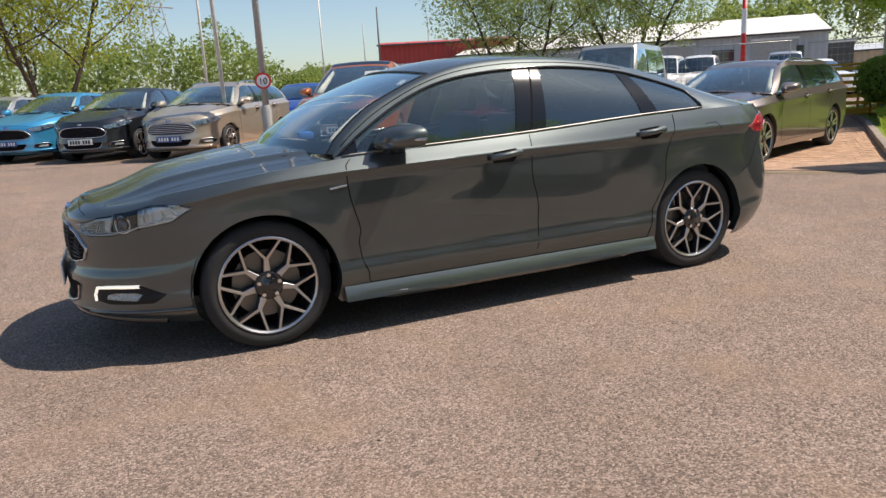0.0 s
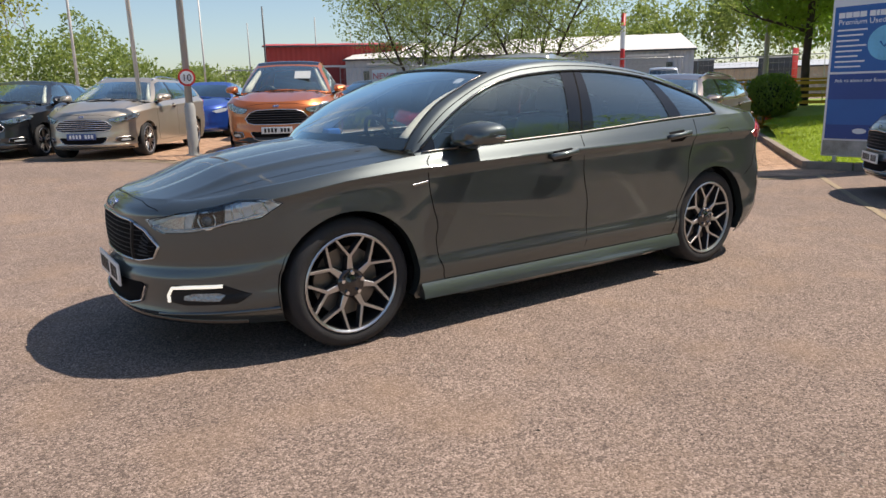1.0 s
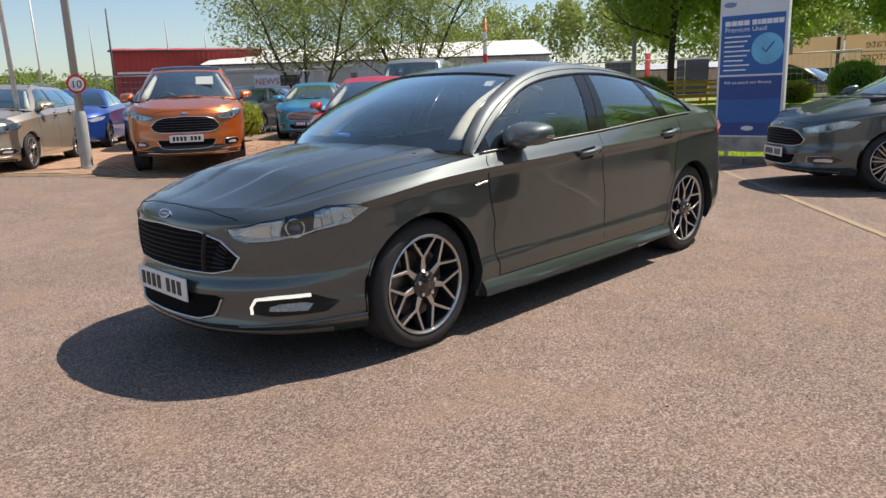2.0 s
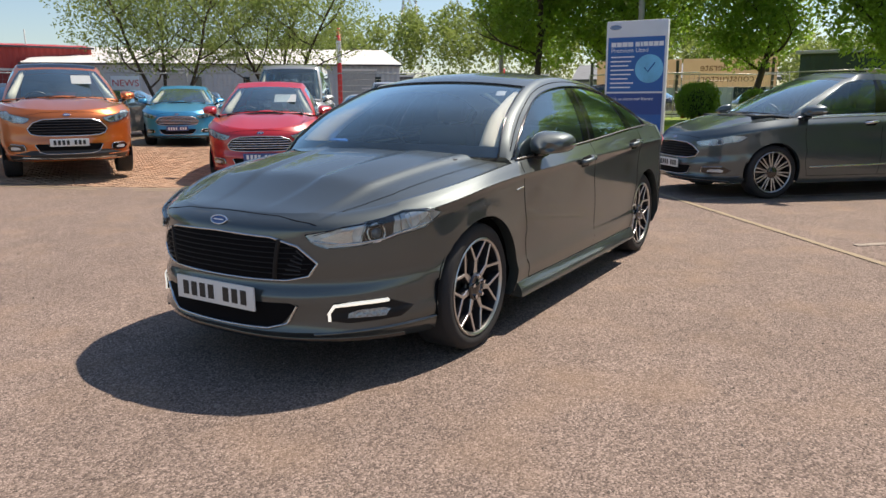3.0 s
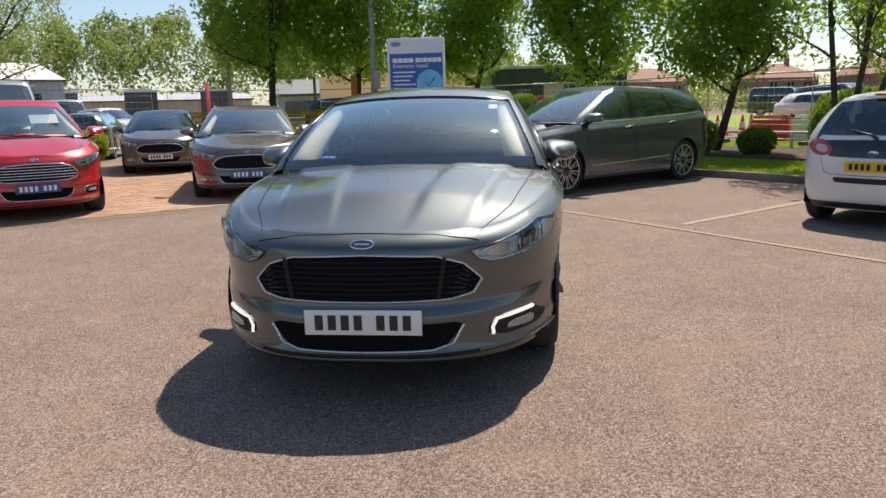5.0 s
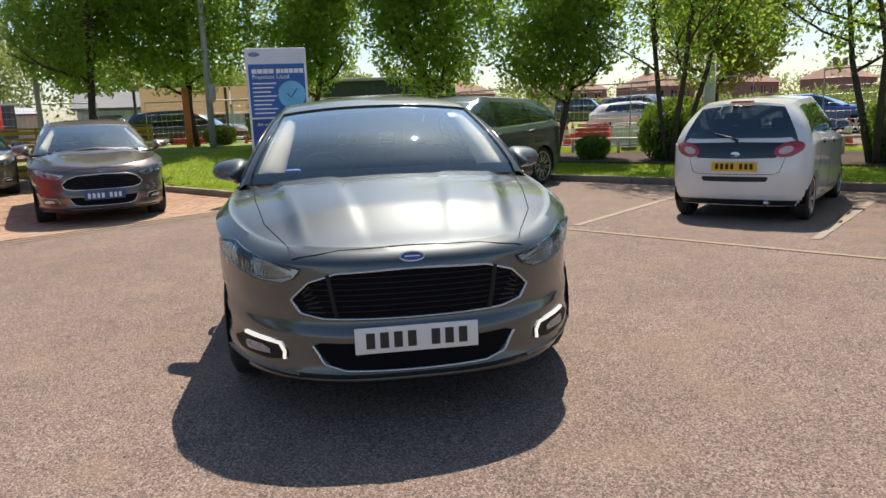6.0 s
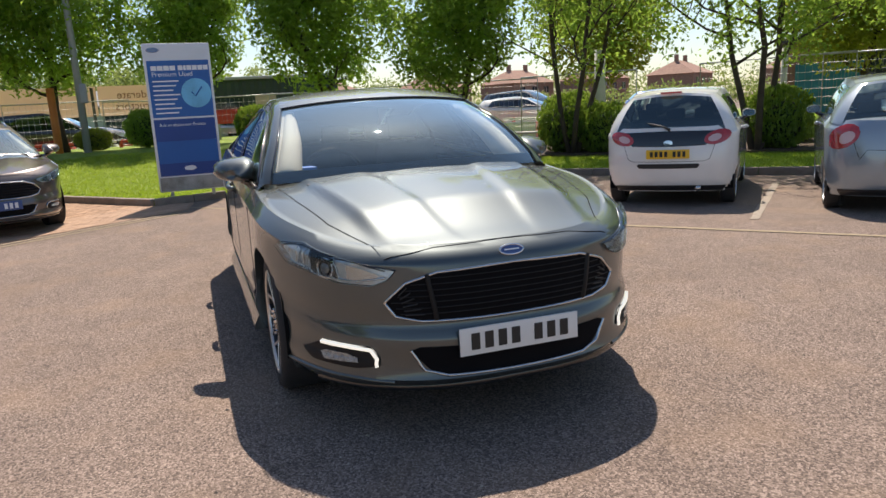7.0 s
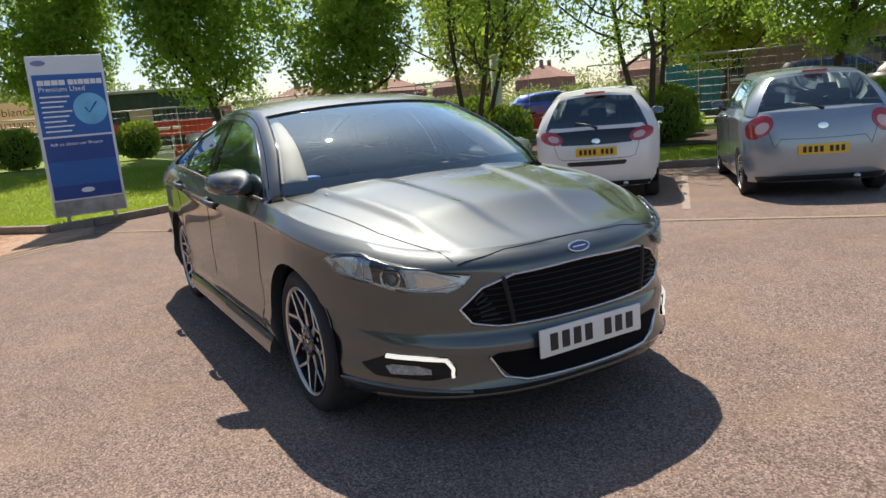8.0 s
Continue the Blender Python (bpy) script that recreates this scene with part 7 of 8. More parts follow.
for k in range(8):
    part("print_bar", box_bm(-0.42 + (0.40 - 0.05 * ((k * 7) % 3)) / 2, -0.0725, 1.88 - 0.072 * k, 0.40 - 0.05 * ((k * 7) % 3), 0.003, 0.022), M_WHITEPRINT, up)
text_mesh(dn, "Ask us about our finance", 0.072, pose(-0.40, -0.0725, 1.16), M_WHITEPRINT)
for zz in (0.47, 2.37):
    bm = lathe([(0.0, -0.076), (0.085, -0.076), (0.09, -0.064)], 28)
    bmesh.ops.transform(bm, matrix=pose(-0.36 if zz > 1 else 0.0, 0, zz) @ Matrix.Diagonal((1.1, 1, 0.45, 1)), verts=bm.verts)
    part("oval_mark", bm, M_BADGE if zz > 1 else M_WHITEPRINT, totem)

# lamp post and orange post behind the sign
p2 = round_post("lamp_post", "tall grey lamp post behind the verge", 16.3, 3.7, 9, 0.10, 0.06, M_POST, "lamp post", 0.1)
part("sensor_box", box_bm(0, -0.1, 2.1, 0.22, 0.16, 0.5, 0.02), M_POST, p2)
round_post("marker_post", "orange painted steel post in the bed", 17.1, 4.5, 2.3, 0.10, 0.10, M_ORANGEP, "post", 0.1)
round_post("gate_post", "pale concrete gate post behind the shrubs", 10.8, -8.6, 2.4, 0.13, 0.13, M_WHITEPOST, "post", 0.1)
round_post("marker_post", "white painted post behind the white car", 9.6, -13.2, 2.3, 0.08, 0.08, M_WHITEPOST, "post", 0.1)
round_post("mast", "grey mast behind the verge trees", 17.2, 8.6, 8, 0.08, 0.06, M_POST)

# temporary site fence: framed mesh panels end to end
M_WIRE = mat("fence_wire", (0.35, 0.35, 0.35), 0.5, metal=0.6)


def fence_panel(length=3.45, height=1.95):
    root = new("fence_panel")
    fr = bmesh.new()
    tube([(0, 0, 0.08), (0, 0, height), (length, 0, height), (length, 0, 0.08)], 0.021, 8, fr)
    tube([(0, 0, 0.2), (length, 0, 0.2)], 0.016, 6, fr)
    part("frame", fr, M_GALV, root)
    wires = bmesh.new()
    for i in range(1, 23):
        tube([(length * i / 23, 0, 0.2), (length * i / 23, 0, height)], 0.0028, 3, wires)
    for i in range(1, 9):
        tube([(0, 0, 0.2 + (height - 0.2) * i / 9), (length, 0, 0.2 + (height - 0.2) * i / 9)], 0.0028, 3, wires)
    tagged(part("mesh_infill", wires, M_WIRE, root, smooth=False), kind="stuff")
    for x in (0, length):
        part("fence_foot", box_bm(x, 0, 0.06, 0.22, 0.55, 0.12, 0.02), M_DARKMETAL, root)
    return tagged(root, "galvanised temporary fence panel on block feet", "fence", "temporary site fence")


panel = fence_panel()
FENCE = [(5.0, 21.0), (11.5, 16.5), (16.2, 10.2), (18.6, 6.0), (20.3, 1.0), (18.6, -4.0), (14.5, -8.2), (10.4, -11.3), (6.0, -14.6), (0, -19.5)]
first = True
for (x0, y0), (x1, y1) in zip(FENCE, FENCE[1:]):
    d = math.hypot(x1 - x0, y1 - y0)
    n = max(1, round(d / 3.5))
    ang = math.degrees(math.atan2(y1 - y0, x1 - x0))
    for i in range(n):
        m = pose(x0 + (x1 - x0) * i / n, y0 + (y1 - y0) * i / n, (0.1 if x0 > 12 or y0 < -3 else lie(x0, y0)), random.uniform(-2, 2), random.uniform(-0.8, 0.8), ang)
        if first:
            panel.matrix_basis = m
            first = False
        else:
            copy_thing(panel, m)

# yellow steel cages by the fence
def cage(x, y, turn, L=2.6, W=1.1, H=1.35):
    root = thing("steel_cage", "yellow steel storage cage standing by the fence", "cage", pose(x, y, 0.02, 0, 0, turn), "yellow cages")
    bm = bmesh.new()
    for sx in (0, L):
        for sy in (0, W):
            tube([(sx, sy, 0), (sx, sy, H)], 0.03, 6, bm)
    for z in (0.15, H):
        tube([(0, 0, z), (L, 0, z), (L, W, z), (0, W, z), (0, 0, z)], 0.028, 6, bm)
    part("frame", bm, M_YSTEEL, root)
    for i in range(7):
        z = 0.25 + (H - 0.35) * i / 6
        part("side_rail", box_bm(L / 2, 0, z, L, 0.02, 0.085), M_YSTEEL, root)
        part("end_rail", box_bm(0, W / 2, z, 0.02, W, 0.085), M_YSTEEL, root)
    return root


cage(12.9, 9.0, -40)
cage(15.0, 7.2, -40)

# hoarding, seen from behind
M_BANNER = leaf_mat("cream_banner_cloth", (0.60, 0.50, 0.39), (0.64, 0.54, 0.42), (0.80, 0.66, 0.52), 0.6)
hoard = thing("hoarding", "cream printed hoarding seen from behind", "hoarding", pose(21.9, 4.5, 0.1, 0, 0, 93))
for k in range(2):
    sheet = part("sheet", box_bm(-2.2 + 3.1 * k, 0, 2.05, 3.05, 0.004, 0.98), M_BANNER, hoard)
for k in range(3):
    part("stake", box_bm(-3.6 + 3.1 * k, 0.06, 1.2, 0.09, 0.09, 2.6), M_DARKMETAL, hoard)
text_mesh(hoard, "considerate", 0.36, pose(-2.1, 0.03, 2.12), M_HOARDINK, align='CENTER')
text_mesh(hoard, "constructors", 0.36, pose(-2.1, 0.03, 1.74), M_HOARDINK, align='CENTER')
part("patch_square", box_bm(-3.3, 0.035, 2.2, 0.36, 0.012, 0.32), M_DARKMETAL, hoard)

def ribbed_wall(bm, x0, x1, y, z0, z1, step=0.5, depth=0.06):
    n = max(2, int((x1 - x0) / step))
    rows = []
    for i in range(n * 2 + 1):
        x = x0 + (x1 - x0) * i / (n * 2)
        yy = y - (depth if (i // 1) % 2 else 0)
        rows.append([bm.verts.new((x, yy, z0)), bm.verts.new((x, yy, z1))])
    grid_faces(bm, rows)


# cones and barriers of the road works
cone_root = new("traffic_cone")
part("cone", lathe([(0.0, 0.75), (0.03, 0.75), (0.15, 0.04), (0.15, 0.0)], 16, 'z'), M_CONE, cone_root)
part("base", box_bm(0, 0, 0.02, 0.4, 0.4, 0.04, 0.01), M_CONE, cone_root)
part("sleeve", lathe([(0.072, 0.56), (0.108, 0.36)], 16, 'z'), M_CONEW, cone_root)
tagged(cone_root, "orange traffic cone with a white sleeve", "traffic cone", "cones of the road works")
spots = [(19.6, -6.6), (20.3, -7.4), (19.2, -7.9), (20.6, -8.6), (19.3, -9.2), (18.2, -9.7), (21.6, -8.0), (22.4, -9.8), (18.4, 6.9), (17.9, 8.8), (19.2, 3.1), (21.4, -6.2), (22.8, -7.2), (12.2, -13.4)]
for i, (x, y) in enumerate(spots):
    if i:
        copy_thing(cone_root, pose(x, y, 0.1, 0, 0, 17 * i))
    else:
        cone_root.matrix_basis = pose(x, y, 0.1)


def barrier(x, y, turn, material):
    root = thing("road_barrier", "plastic road works barrier in red and white" if material is M_BARR else "white plastic road works barrier", "barrier", pose(x, y, 0.1, 0, 0, turn), "barriers of the road works")
    bm = bmesh.new()
    add_box(bm, 0, 0, 0.32, 1.2, 0.26, 0.62, 0.05)
    add_box(bm, 0, 0, 0.06, 1.2, 0.46, 0.12, 0.03)
    part("block", bm, material, root)
    part("top_rail", box_bm(0, 0, 0.72, 1.1, 0.08, 0.10, 0.02), material, root)
    return root


for i in range(9):
    barrier(20.6 - 0.02 * i, 6.4 - 1.25 * i + (0 if i < 4 else -3.0), 92, M_BARR if i % 2 else M_CONEW)
for i in range(5):
    barrier(17.4 - 0.9 * i, -8.2 - 0.9 * i, 45, M_CONEW if i % 2 else M_BARR)

# red board on posts, green site cabin and a small news sign
M_CABIN = mat("dark_green_cabin_paint", (0.035, 0.065, 0.05), 0.55, vary=0.2, scale=2, bump_scale=30)
board = thing("barrier_board", "long red board on posts with white print", "barrier", pose(20.9, 0.2, 0.1, 0, 0, -92))
part("board", box_bm(1.9, 0, 1.32, 3.9, 0.05, 0.46, 0.01), M_BARR, board)
for k in range(4):
    part("post", box_bm(0.1 + 1.2 * k, 0.05, 0.75, 0.08, 0.08, 1.6, 0.01), M_GALV, board)
bars(board, pose(1.9, -0.03, 1.34), [0.5, 0.34, 0.42, 0.26], 0.10, M_CONEW, 0.09)
cabin = thing("site_cabin", "dark green steel site cabin beyond the fence", "cabin", pose(26.2, 0.6, 0.1, 0, 0, -92))
wall = bmesh.new()
add_box(wall, 2.9, 1.3, 1.45, 5.7, 2.5, 2.7, 0.02)
ribbed_wall(wall, 0.1, 5.7, 0.04, 0.2, 2.7, 0.3, 0.05)
part("wall", wall, M_CABIN, cabin, smooth=False)
part("roof", box_bm(2.9, 1.3, 2.86, 6.0, 2.8, 0.12, 0.03), M_CLAD, cabin)
for k in (1.2, 4.2):
    w = part("window", box_bm(k, -0.03, 1.75, 1.1, 0.08, 0.8, 0.01), M_PANE, cabin)
    part("window_frame", box_bm(k, -0.05, 1.32, 1.2, 0.06, 0.07), M_FRAMEW, w)
part("door", box_bm(2.7, -0.03, 1.15, 0.85, 0.08, 2.0, 0.01), M_HOARD, cabin)
news = round_post("sign_post", "small white sign with red letters on a post", 8.9, 16.9, 1.45, 0.03, 0.03, M_POST, "sign")
face_m = pose(0, -0.04, 1.62, 0, 0, -30)
bm = box_bm(0, 0, 0, 0.78, 0.02, 0.40, 0.006)
bmesh.ops.transform(bm, matrix=face_m, verts=bm.verts)
news_face = part("sign_face", bm, M_SIGNWHITE, news)
text_mesh(news_face, "NEWS", 0.27, face_m @ pose(0, -0.014, -0.095), M_SIGNRED, align='CENTER')

# low rail along the bed
rail = thing("knee_rail", "low white knee rail behind the bed", "rail", pose(0, 0, 0.1))
RAIL = [(17.8, -2.5), (14.2, -6.4), (11.2, -9.2), (8.2, -11.8), (3.5, -15.8)]
for (x0, y0), (x1, y1) in zip(RAIL, RAIL[1:]):
    bm = tube([(x0, y0, 0.42), (x1, y1, 0.42)], 0.035, 8)
    part("bar", bm, M_WHITEPOST, rail)
    for k in range(3):
        t = k / 3
        part("short_post", tube([(x0 + (x1 - x0) * t, y0 + (y1 - y0) * t, 0), (x0 + (x1 - x0) * t, y0 + (y1 - y0) * t, 0.45)], 0.045, 8), M_WHITEPOST, rail)
M_TURF2 = mat("dry_turf", (0.13, 0.15, 0.04), 0.95, scale=0.6, color2=(0.22, 0.20, 0.08), bump=0.6, bump_scale=30)
far_road = flat_poly([(18.5, -6.0), (30, -2), (30, -22), (16, -22), (12, -13.5)], 0.0, 0.104, M_ASPHALT, "road")
tagged(far_road, "tarmac road with road works beyond the fence", "road", kind="structure")


# ---- buildings ----
def shed(name, label, x, y, turn, L, D, H, rise, wall, roof, doors=0, door_mat=None, windows=0, overhang=0.3):
    """A clad industrial shed, long side along its own x axis, facing its -y."""
    root = thing(name, label, "building", pose(x, y, 0, 0, 0, turn))
    bm = bmesh.new()
    ribbed_wall(bm, 0, L, 0, 0, H)
    for xx in (0, L):
        vs = [bm.verts.new(c) for c in ((xx, 0, 0), (xx, D, 0), (xx, D, H), (xx, D / 2, H + rise), (xx, 0, H))]
        bm.faces.new(vs)
    vs = [bm.verts.new(c) for c in ((0, D, 0), (L, D, 0), (L, D, H), (0, D, H))]
    bm.faces.new(vs)
    part("wall", bm, wall, root, smooth=False)
    for a, b in ((0, 1), (1, 0)):
        y0, y1 = (-overhang, D / 2) if a == 0 else (D + overhang, D / 2)
        bm = bmesh.new()
        rows = []
        n = int(L / 1.2)
        for i in range(n + 1):
            xx = -0.2 + (L + 0.4) * i / n
            e = 0.04 if i % 2 else 0.0
            rows.append([bm.verts.new((xx, y0, H - 0.05 + e)), bm.verts.new((xx, y1, H + rise + 0.05 + e))])
        grid_faces(bm, rows)
        part("roof_slope", bm, roof, root, smooth=False)
    part("gutter", box_bm(L / 2, -overhang, H - 0.08, L + 0.4, 0.14, 0.16), M_DARKMETAL, root)
    for k in range(doors):
        xx = L * (k + 0.5) / doors
        d = part("roller_door", box_bm(xx, -0.10, 1.9, 3.4, 0.08, 3.8), door_mat or M_DARKMETAL, root)
        part("door_frame", box_bm(xx, -0.12, 3.9, 3.8, 0.1, 0.2), M_FRAMEW, d)
    for k in range(windows):
        xx = L * (k + 0.5) / windows
        w = part("window", box_bm(xx, -0.09, H * 0.62, 1.8, 0.06, 1.0), M_PANE, root)
        part("window_frame", box_bm(xx, -0.10, H * 0.62 - 0.55, 2.0, 0.1, 0.1), M_FRAMEW, w)
    return root


shed("shed", "red clad industrial shed beyond the yard", 24.0, 67.5, -23, 14, 12, 6.0, 0.5, M_REDPAINT, M_REDPAINT, doors=3, door_mat=mat("dark_red_door", (0.22, 0.03, 0.03), 0.6))
shed("shed", "low grey annex beside the red shed", 31.5, 61.0, -30, 7, 5, 4.3, 0.2, M_DARKMETAL, M_CLAD, windows=2)
shed("shed", "long pale grey shed with a white roof", 30.0, 61.5, -44.5, 33, 22, 4.4, 2.0, M_CLAD, M_ROOFW, doors=4, door_mat=M_POST, windows=6)
shed("shed", "low orange-brown retail building", 66.0, 52.0, -63, 24, 14, 2.9, 0.7, M_HOARD, M_CLAD, doors=3)
shed("shed", "low grey roofed garage building", 40.0, 15.0, -75, 12, 8, 2.5, 1.0, M_CLAD, mat("grey_slate_roof", (0.20, 0.21, 0.22), 0.8, vary=0.15, scale=2), windows=4)
pil = round_post("sign_pylon", "red and white steel sign pylon", 38, 32.9, 6.3, 0.17, 0.16, M_SIGNRED, "sign")
part("white_band", lathe([(0.18, 3.8), (0.18, 5.4)], 12, 'z'), M_SIGNWHITE, pil)
fl = thing("feather_flag", "red feather flag beside parked cars", "flag", pose(29.5, 14.8, 0))
part("cloth", box_bm(-0.06, 0, 2.1, 0.46, 0.03, 1.5, 0.012), M_SIGNRED, fl)
part("stick", tube([(-0.32, 0, 0), (-0.32, 0, 3.1)], 0.02, 6), M_DARKMETAL, fl)


def house(x, y, turn, L=9.0, D=7.5, H=4.6, rise=2.3, label="red brick house with a hipped clay tile roof"):
    root = thing("house", label, "house", pose(x, y, 0, 0, 0, turn), "brick houses across the road")
    part("wall", box_bm(L / 2, D / 2, H / 2, L, D, H), M_BRICK, root, smooth=False)
    bm = bmesh.new()
    o = 0.4
    b = [bm.verts.new(c) for c in ((-o, -o, H), (L + o, -o, H), (L + o, D + o, H), (-o, D + o, H))]
    r = [bm.verts.new(c) for c in ((D / 2 * 0.8, D / 2, H + rise), (L - D / 2 * 0.8, D / 2, H + rise))]
    for f in ((b[0], b[1], r[1], r[0]), (b[1], b[2], r[1]), (b[2], b[3], r[0], r[1]), (b[3], b[0], r[0]), (b[3], b[2], b[1], b[0])):
        bm.faces.new(f)
    roof = part("roof", bm, M_TILE, root, smooth=False)
    for cx in (L * 0.3, L * 0.72):
        part("chimney", box_bm(cx, D / 2, H + rise + 0.2, 0.6, 0.6, 1.5), M_BRICK, roof, smooth=False)
    for zz in (1.3, 3.5):
        for xx in (L * 0.2, L * 0.5, L * 0.8):
            w = part("window", box_bm(xx, -0.01, zz, 1.3, 0.08, 1.15), M_PANE, root)
            part("window_frame", box_bm(xx, -0.04, zz, 0.07, 0.06, 1.15), M_FRAMEW, w)
            part("sill", box_bm(xx, -0.05, zz - 0.62, 1.5, 0.16, 0.08), M_FRAMEW, w)
    part("door", box_bm(L * 0.35, -0.02, 1.0, 0.95, 0.08, 2.0), M_DARKMETAL, root)
    return root


for x, y, turn in ((101, -16, -70), (98, -33, -68), (93, -45, -66), (89, -57, -60), (82, -68, -56), (74, -82, -50), (104, 0, -75)):
    house(x * 1.18, y * 1.18, turn, 11, 8, 4.8, 2.4)
blk = shed("shop_block", "flat brown brick block with a teal panel", 16.6, -20.0, 216, 10, 6, 3.1, 0.1, M_BRICK, M_DARKMETAL, windows=2)
part("teal_panel", box_bm(1.6, -0.12, 1.2, 2.2, 0.08, 1.9), M_TEAL, blk, "teal printed panel")

# lattice pylons on the skyline
def pylon(x, y, h, w):
    root = thing("pylon", "steel lattice electricity pylon on the skyline", "pylon", pose(x, y, 0, 0, 0, 30))
    bm = bmesh.new()
    for sx in (-1, 1):
        for sy in (-1, 1):
            tube([(sx * w, sy * w, 0), (sx * w * 0.25, sy * w * 0.25, h)], 0.14, 4, bm)
    for k in range(9):
        t0, t1 = k / 9, (k + 1) / 9
        a, b = w * (1 - 0.75 * t0), w * (1 - 0.75 * t1)
        for sx, sy, ex, ey in ((-1, -1, 1, -1), (1, -1, 1, 1), (1, 1, -1, 1), (-1, 1, -1, -1)):
            tube([(sx * a, sy * a, h * t0), (ex * b, ey * b, h * t1)], 0.07, 3, bm)
            tube([(ex * a, ey * a, h * t0), (sx * b, sy * b, h * t1)], 0.07, 3, bm)
    part("lattice", bm, M_GALV, root, smooth=False)
    for z in (0.66, 0.8, 0.93):
        part("cross_arm", tube([(-w * 1.5, 0, h * z), (w * 1.5, 0, h * z)], 0.16, 4), M_GALV, root)


pylon(8, 170, 34, 4.5)
pylon(172, 118, 36, 4.5)


# ---- paving blocks, grass blades and loose chips, laid last ----
def lay_blocks():
    """Stretcher courses along the yellow line; the stretch by the estate and the red car are single parts, the rest one mesh."""
    brick = box_bm(0, 0, 0, 0.196, 0.096, 0.03, 0.004)
    first = part("paving_block", brick, M_BLOCK, paving_bed)
    me = first.data
    base = [v.co.copy() for v in me.vertices]
    polys = [tuple(p.vertices) for p in me.polygons]
    outline = [tuple(v) for v in PAVE]
    ang = math.atan2(ROW_T.y, ROW_T.x)
    verts, faces = [], []
    mask = outline
    singles = 0
    rng = random.Random(77)
    for r in range(78):
        for c in range(120):
            along = c * 0.2 + (0.1 if r % 2 else 0)
            q = ROW_A + ROW_N * (0.36 + r * 0.1) + ROW_T * (along - 1.6)
            if not within(q.x, q.y, outline):
                continue
            m = pose(q.x, q.y, lie(q.x, q.y) - 0.006 + rng.uniform(-0.0025, 0.0025), rng.uniform(-0.5, 0.5), rng.uniform(-0.5, 0.5), math.degrees(ang) + rng.uniform(-0.8, 0.8))
            if r < 12 and 0.8 < along < 5.8 and singles < 300:
                if singles:
                    share("paving_block", me, paving_bed, m)
                else:
                    first.matrix_local = m
                singles += 1
            else:
                o = len(verts)
                verts += [tuple(m @ v) for v in base]
                faces += [tuple(o + k for k in f) for f in polys]
    rest = bpy.data.meshes.new("paving_blocks_rest")
    rest.from_pydata(verts, [], faces)
    rest.materials.append(M_BLOCKREST)
    ob = new("paving_blocks_rest", rest)
    ob.parent = paving_bed
    tagged(ob, kind="stuff")


def island_vary(m, amount):
    """Shifts the brightness piece by piece."""
    nt = m.node_tree
    b = nt.nodes["Principled BSDF"]
    link = b.inputs["Base Color"].links[0]
    src = link.from_socket
    hsv = nt.nodes.new("ShaderNodeHueSaturation")
    geo = nt.nodes.new("ShaderNodeNewGeometry")
    r = nt.nodes.new("ShaderNodeMapRange")
    r.inputs["To Min"].default_value, r.inputs["To Max"].default_value = 1 - amount, 1 + amount
    nt.links.new(geo.outputs["Random Per Island"], r.inputs["Value"])
    nt.links.new(r.outputs[0], hsv.inputs["Value"])
    nt.links.new(src, hsv.inputs["Color"])
    nt.links.new(hsv.outputs["Color"], b.inputs["Base Color"])
    return m


M_BLOCKREST = island_vary(mat("red_block_paving_rest", (0.40, 0.255, 0.165), 0.9, vary=0.22, scale=9, bump=0.4, bump_scale=150), 0.2)
lay_blocks()


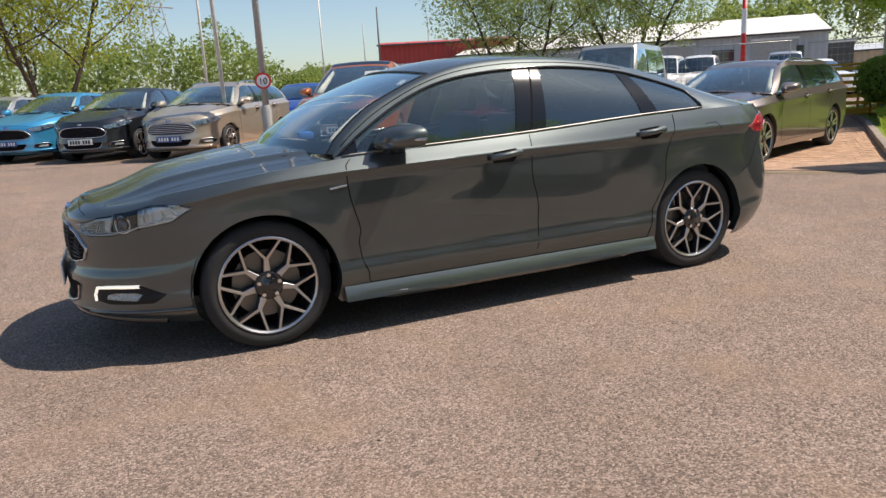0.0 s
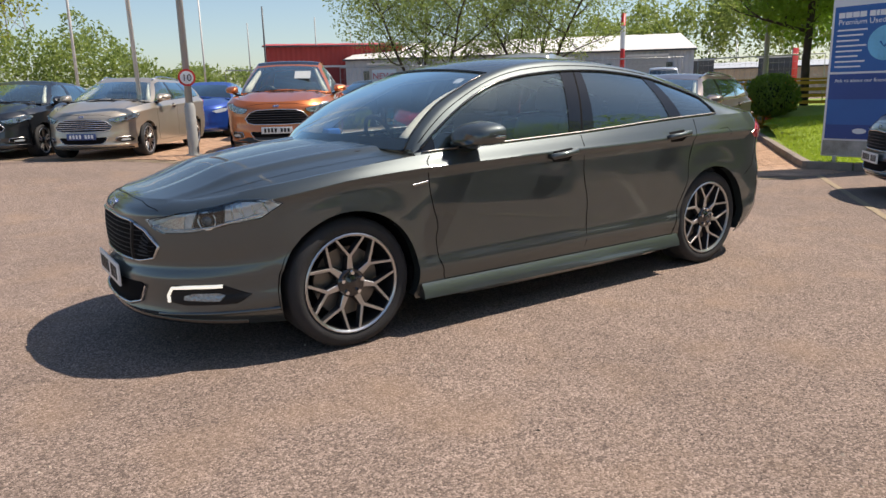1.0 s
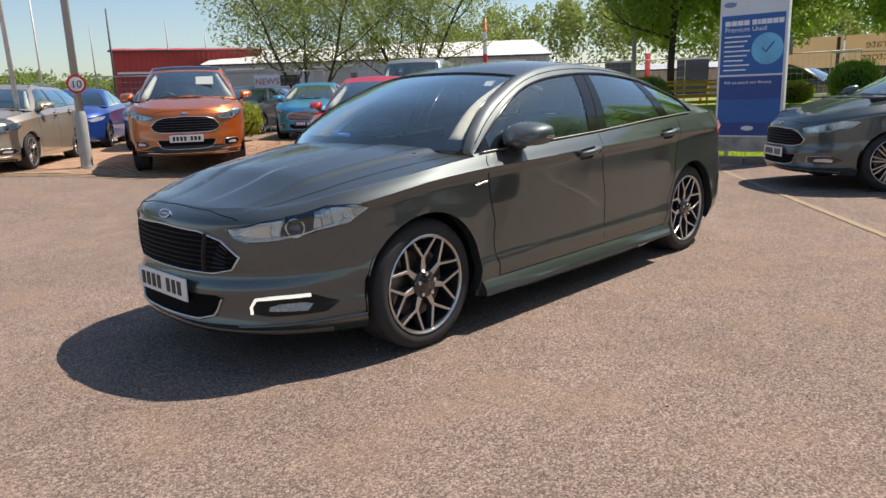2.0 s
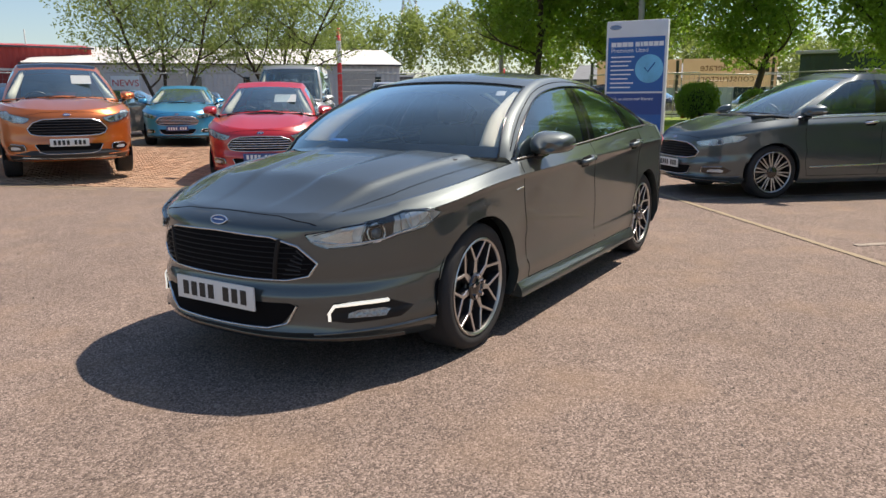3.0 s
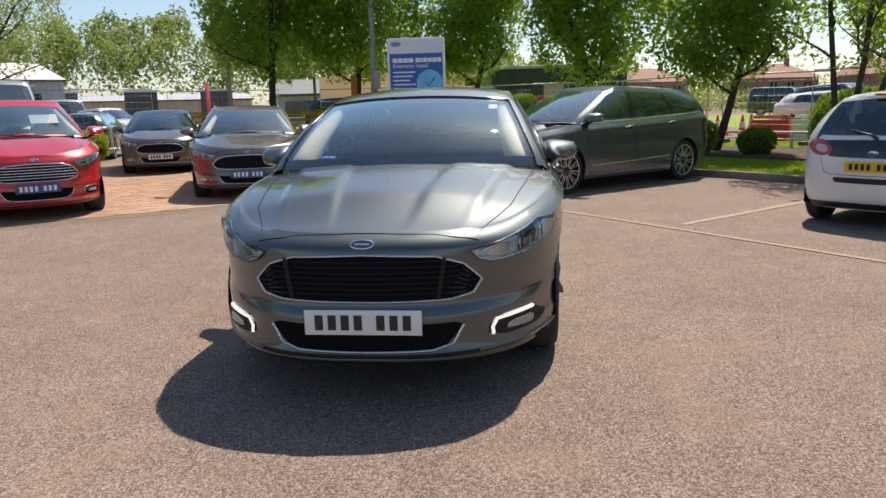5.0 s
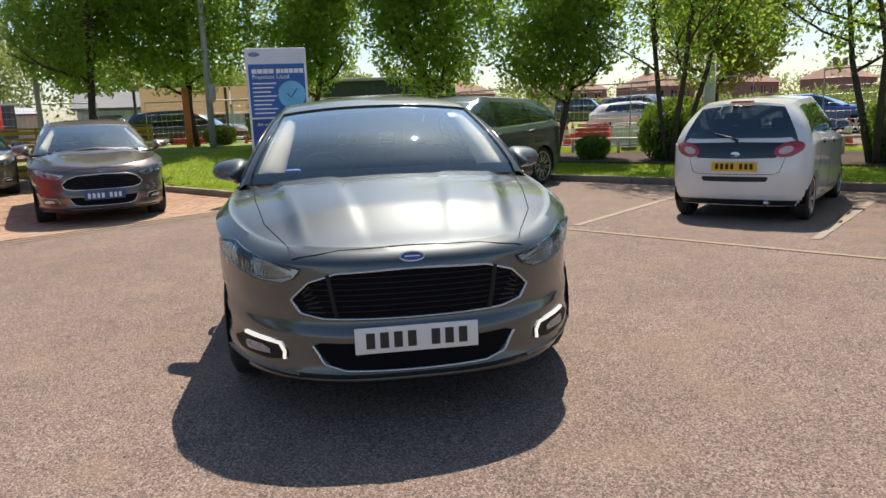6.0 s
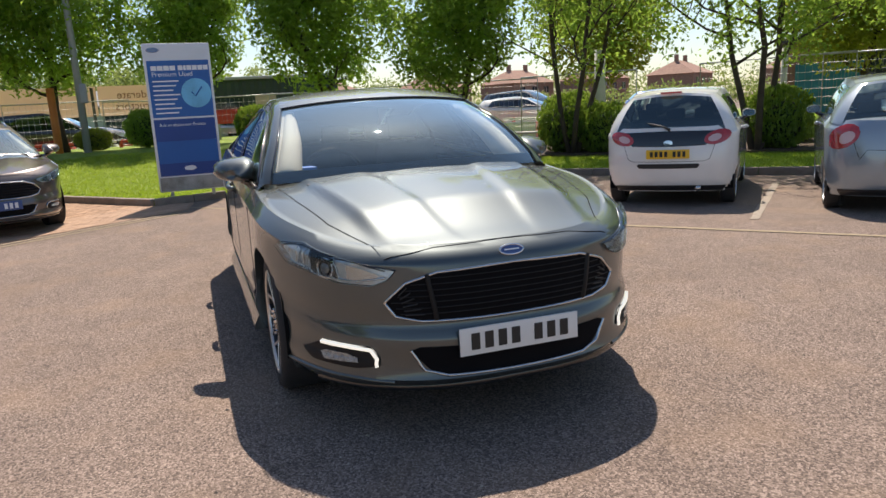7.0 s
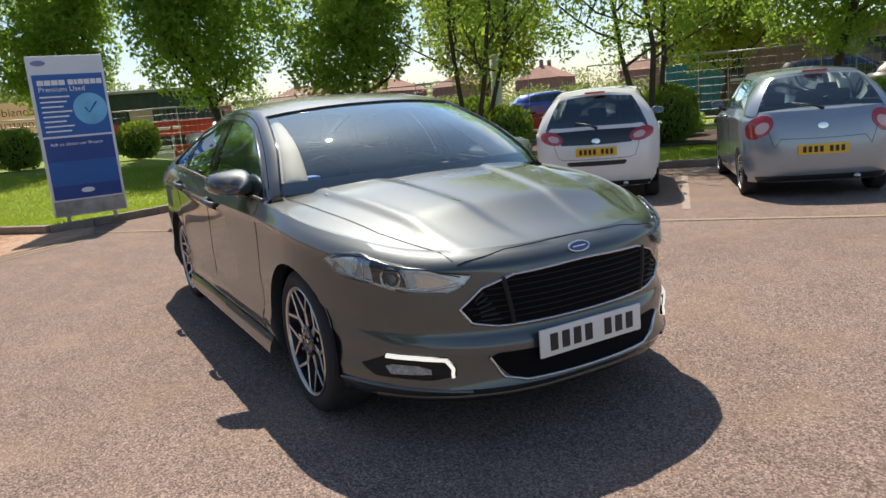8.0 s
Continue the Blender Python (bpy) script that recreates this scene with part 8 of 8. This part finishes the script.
def blades(name, label, poly, n, seed, low, high, z0=0.1):
    rng = random.Random(seed)
    xs, ys = [p[0] for p in poly], [p[1] for p in poly]
    verts, faces = [], []
    while len(faces) < n:
        x, y = rng.uniform(min(xs), max(xs)), rng.uniform(min(ys), max(ys))
        if not within(x, y, poly):
            continue
        h = rng.uniform(low, high)
        a = rng.uniform(0, 6.28)
        w = rng.uniform(0.004, 0.009)
        o = len(verts)
        z = z0 + (bank(x, y) if x > 8.7 and y < 6 else 0)
        lx, ly = rng.gauss(0, h * 0.45), rng.gauss(0, h * 0.45)
        verts += [(x - w * math.cos(a), y - w * math.sin(a), z), (x + w * math.cos(a), y + w * math.sin(a), z), (x + lx, y + ly, z + h)]
        faces.append((o, o + 1, o + 2))
    me = bpy.data.meshes.new(name)
    me.from_pydata(verts, [], faces)
    me.materials.append(M_BLADE)
    return tagged(new(name, me), label, "grass", kind="stuff")


M_BLADE = leaf_mat("grass_blade", (0.17, 0.26, 0.02), (0.33, 0.41, 0.045), (0.48, 0.62, 0.06), 0.5)
LAWN = [(7.62, 1.75), (7.8, 1.2), (8.2, 0.25), (9.15, -1.6), (9.6, -2.5), (9.25, -3.05), (8.1, -4.0), (6.8, -5.05), (4.1, -7.4), (1.3, -9.85), (-1, -12), (2.0, -13.2), (7.2, -8.6), (10.3, -5.5), (12.3, -4.0), (13.3, -1.2), (14.6, 3.2), (13.4, 6.2), (8.35, 2.35)]
blades("grass_blades", "short green grass blades on the verge", LAWN, 90000, 31, 0.02, 0.055)
BANK = [(18, -3), (14.4, -6.8), (11.4, -9.6), (8.4, -12.2), (10, -14), (14, -11), (18, -7)]
blades("grass_blades", "short grass beyond the knee rail", BANK, 25000, 32, 0.03, 0.08, 0.1)


def chips():
    rng = random.Random(12)
    verts, faces = [], []
    for _ in range(1500):
        x, y = rng.uniform(-5, 4), rng.uniform(-4.4, 2.0)
        if rng.random() < 0.3:
            x, y = rng.uniform(-4, 8), rng.uniform(-6, 6)
        s = rng.uniform(0.003, 0.009) * (1.6 if rng.random() < 0.05 else 1)
        o = len(verts)
        for k in range(4):
            a = k * 1.57 + rng.uniform(-0.4, 0.4)
            verts.append((x + s * math.cos(a), y + s * math.sin(a), 0.0))
        verts.append((x + rng.uniform(-s, s) * 0.3, y + rng.uniform(-s, s) * 0.3, s * rng.uniform(0.6, 1.0)))
        faces += [(o + k, o + (k + 1) % 4, o + 4) for k in range(4)]
    me = bpy.data.meshes.new("loose_chips")
    me.from_pydata(verts, [], faces)
    me.materials.append(M_CHIP)
    return tagged(new("loose_chips", me), "loose stone chips lying on the tarmac", "gravel", kind="stuff")


M_CHIP = island_vary(mat("stone_chip", (0.30, 0.25, 0.20), 0.9, vary=0.3, scale=40), 0.6)
chips()
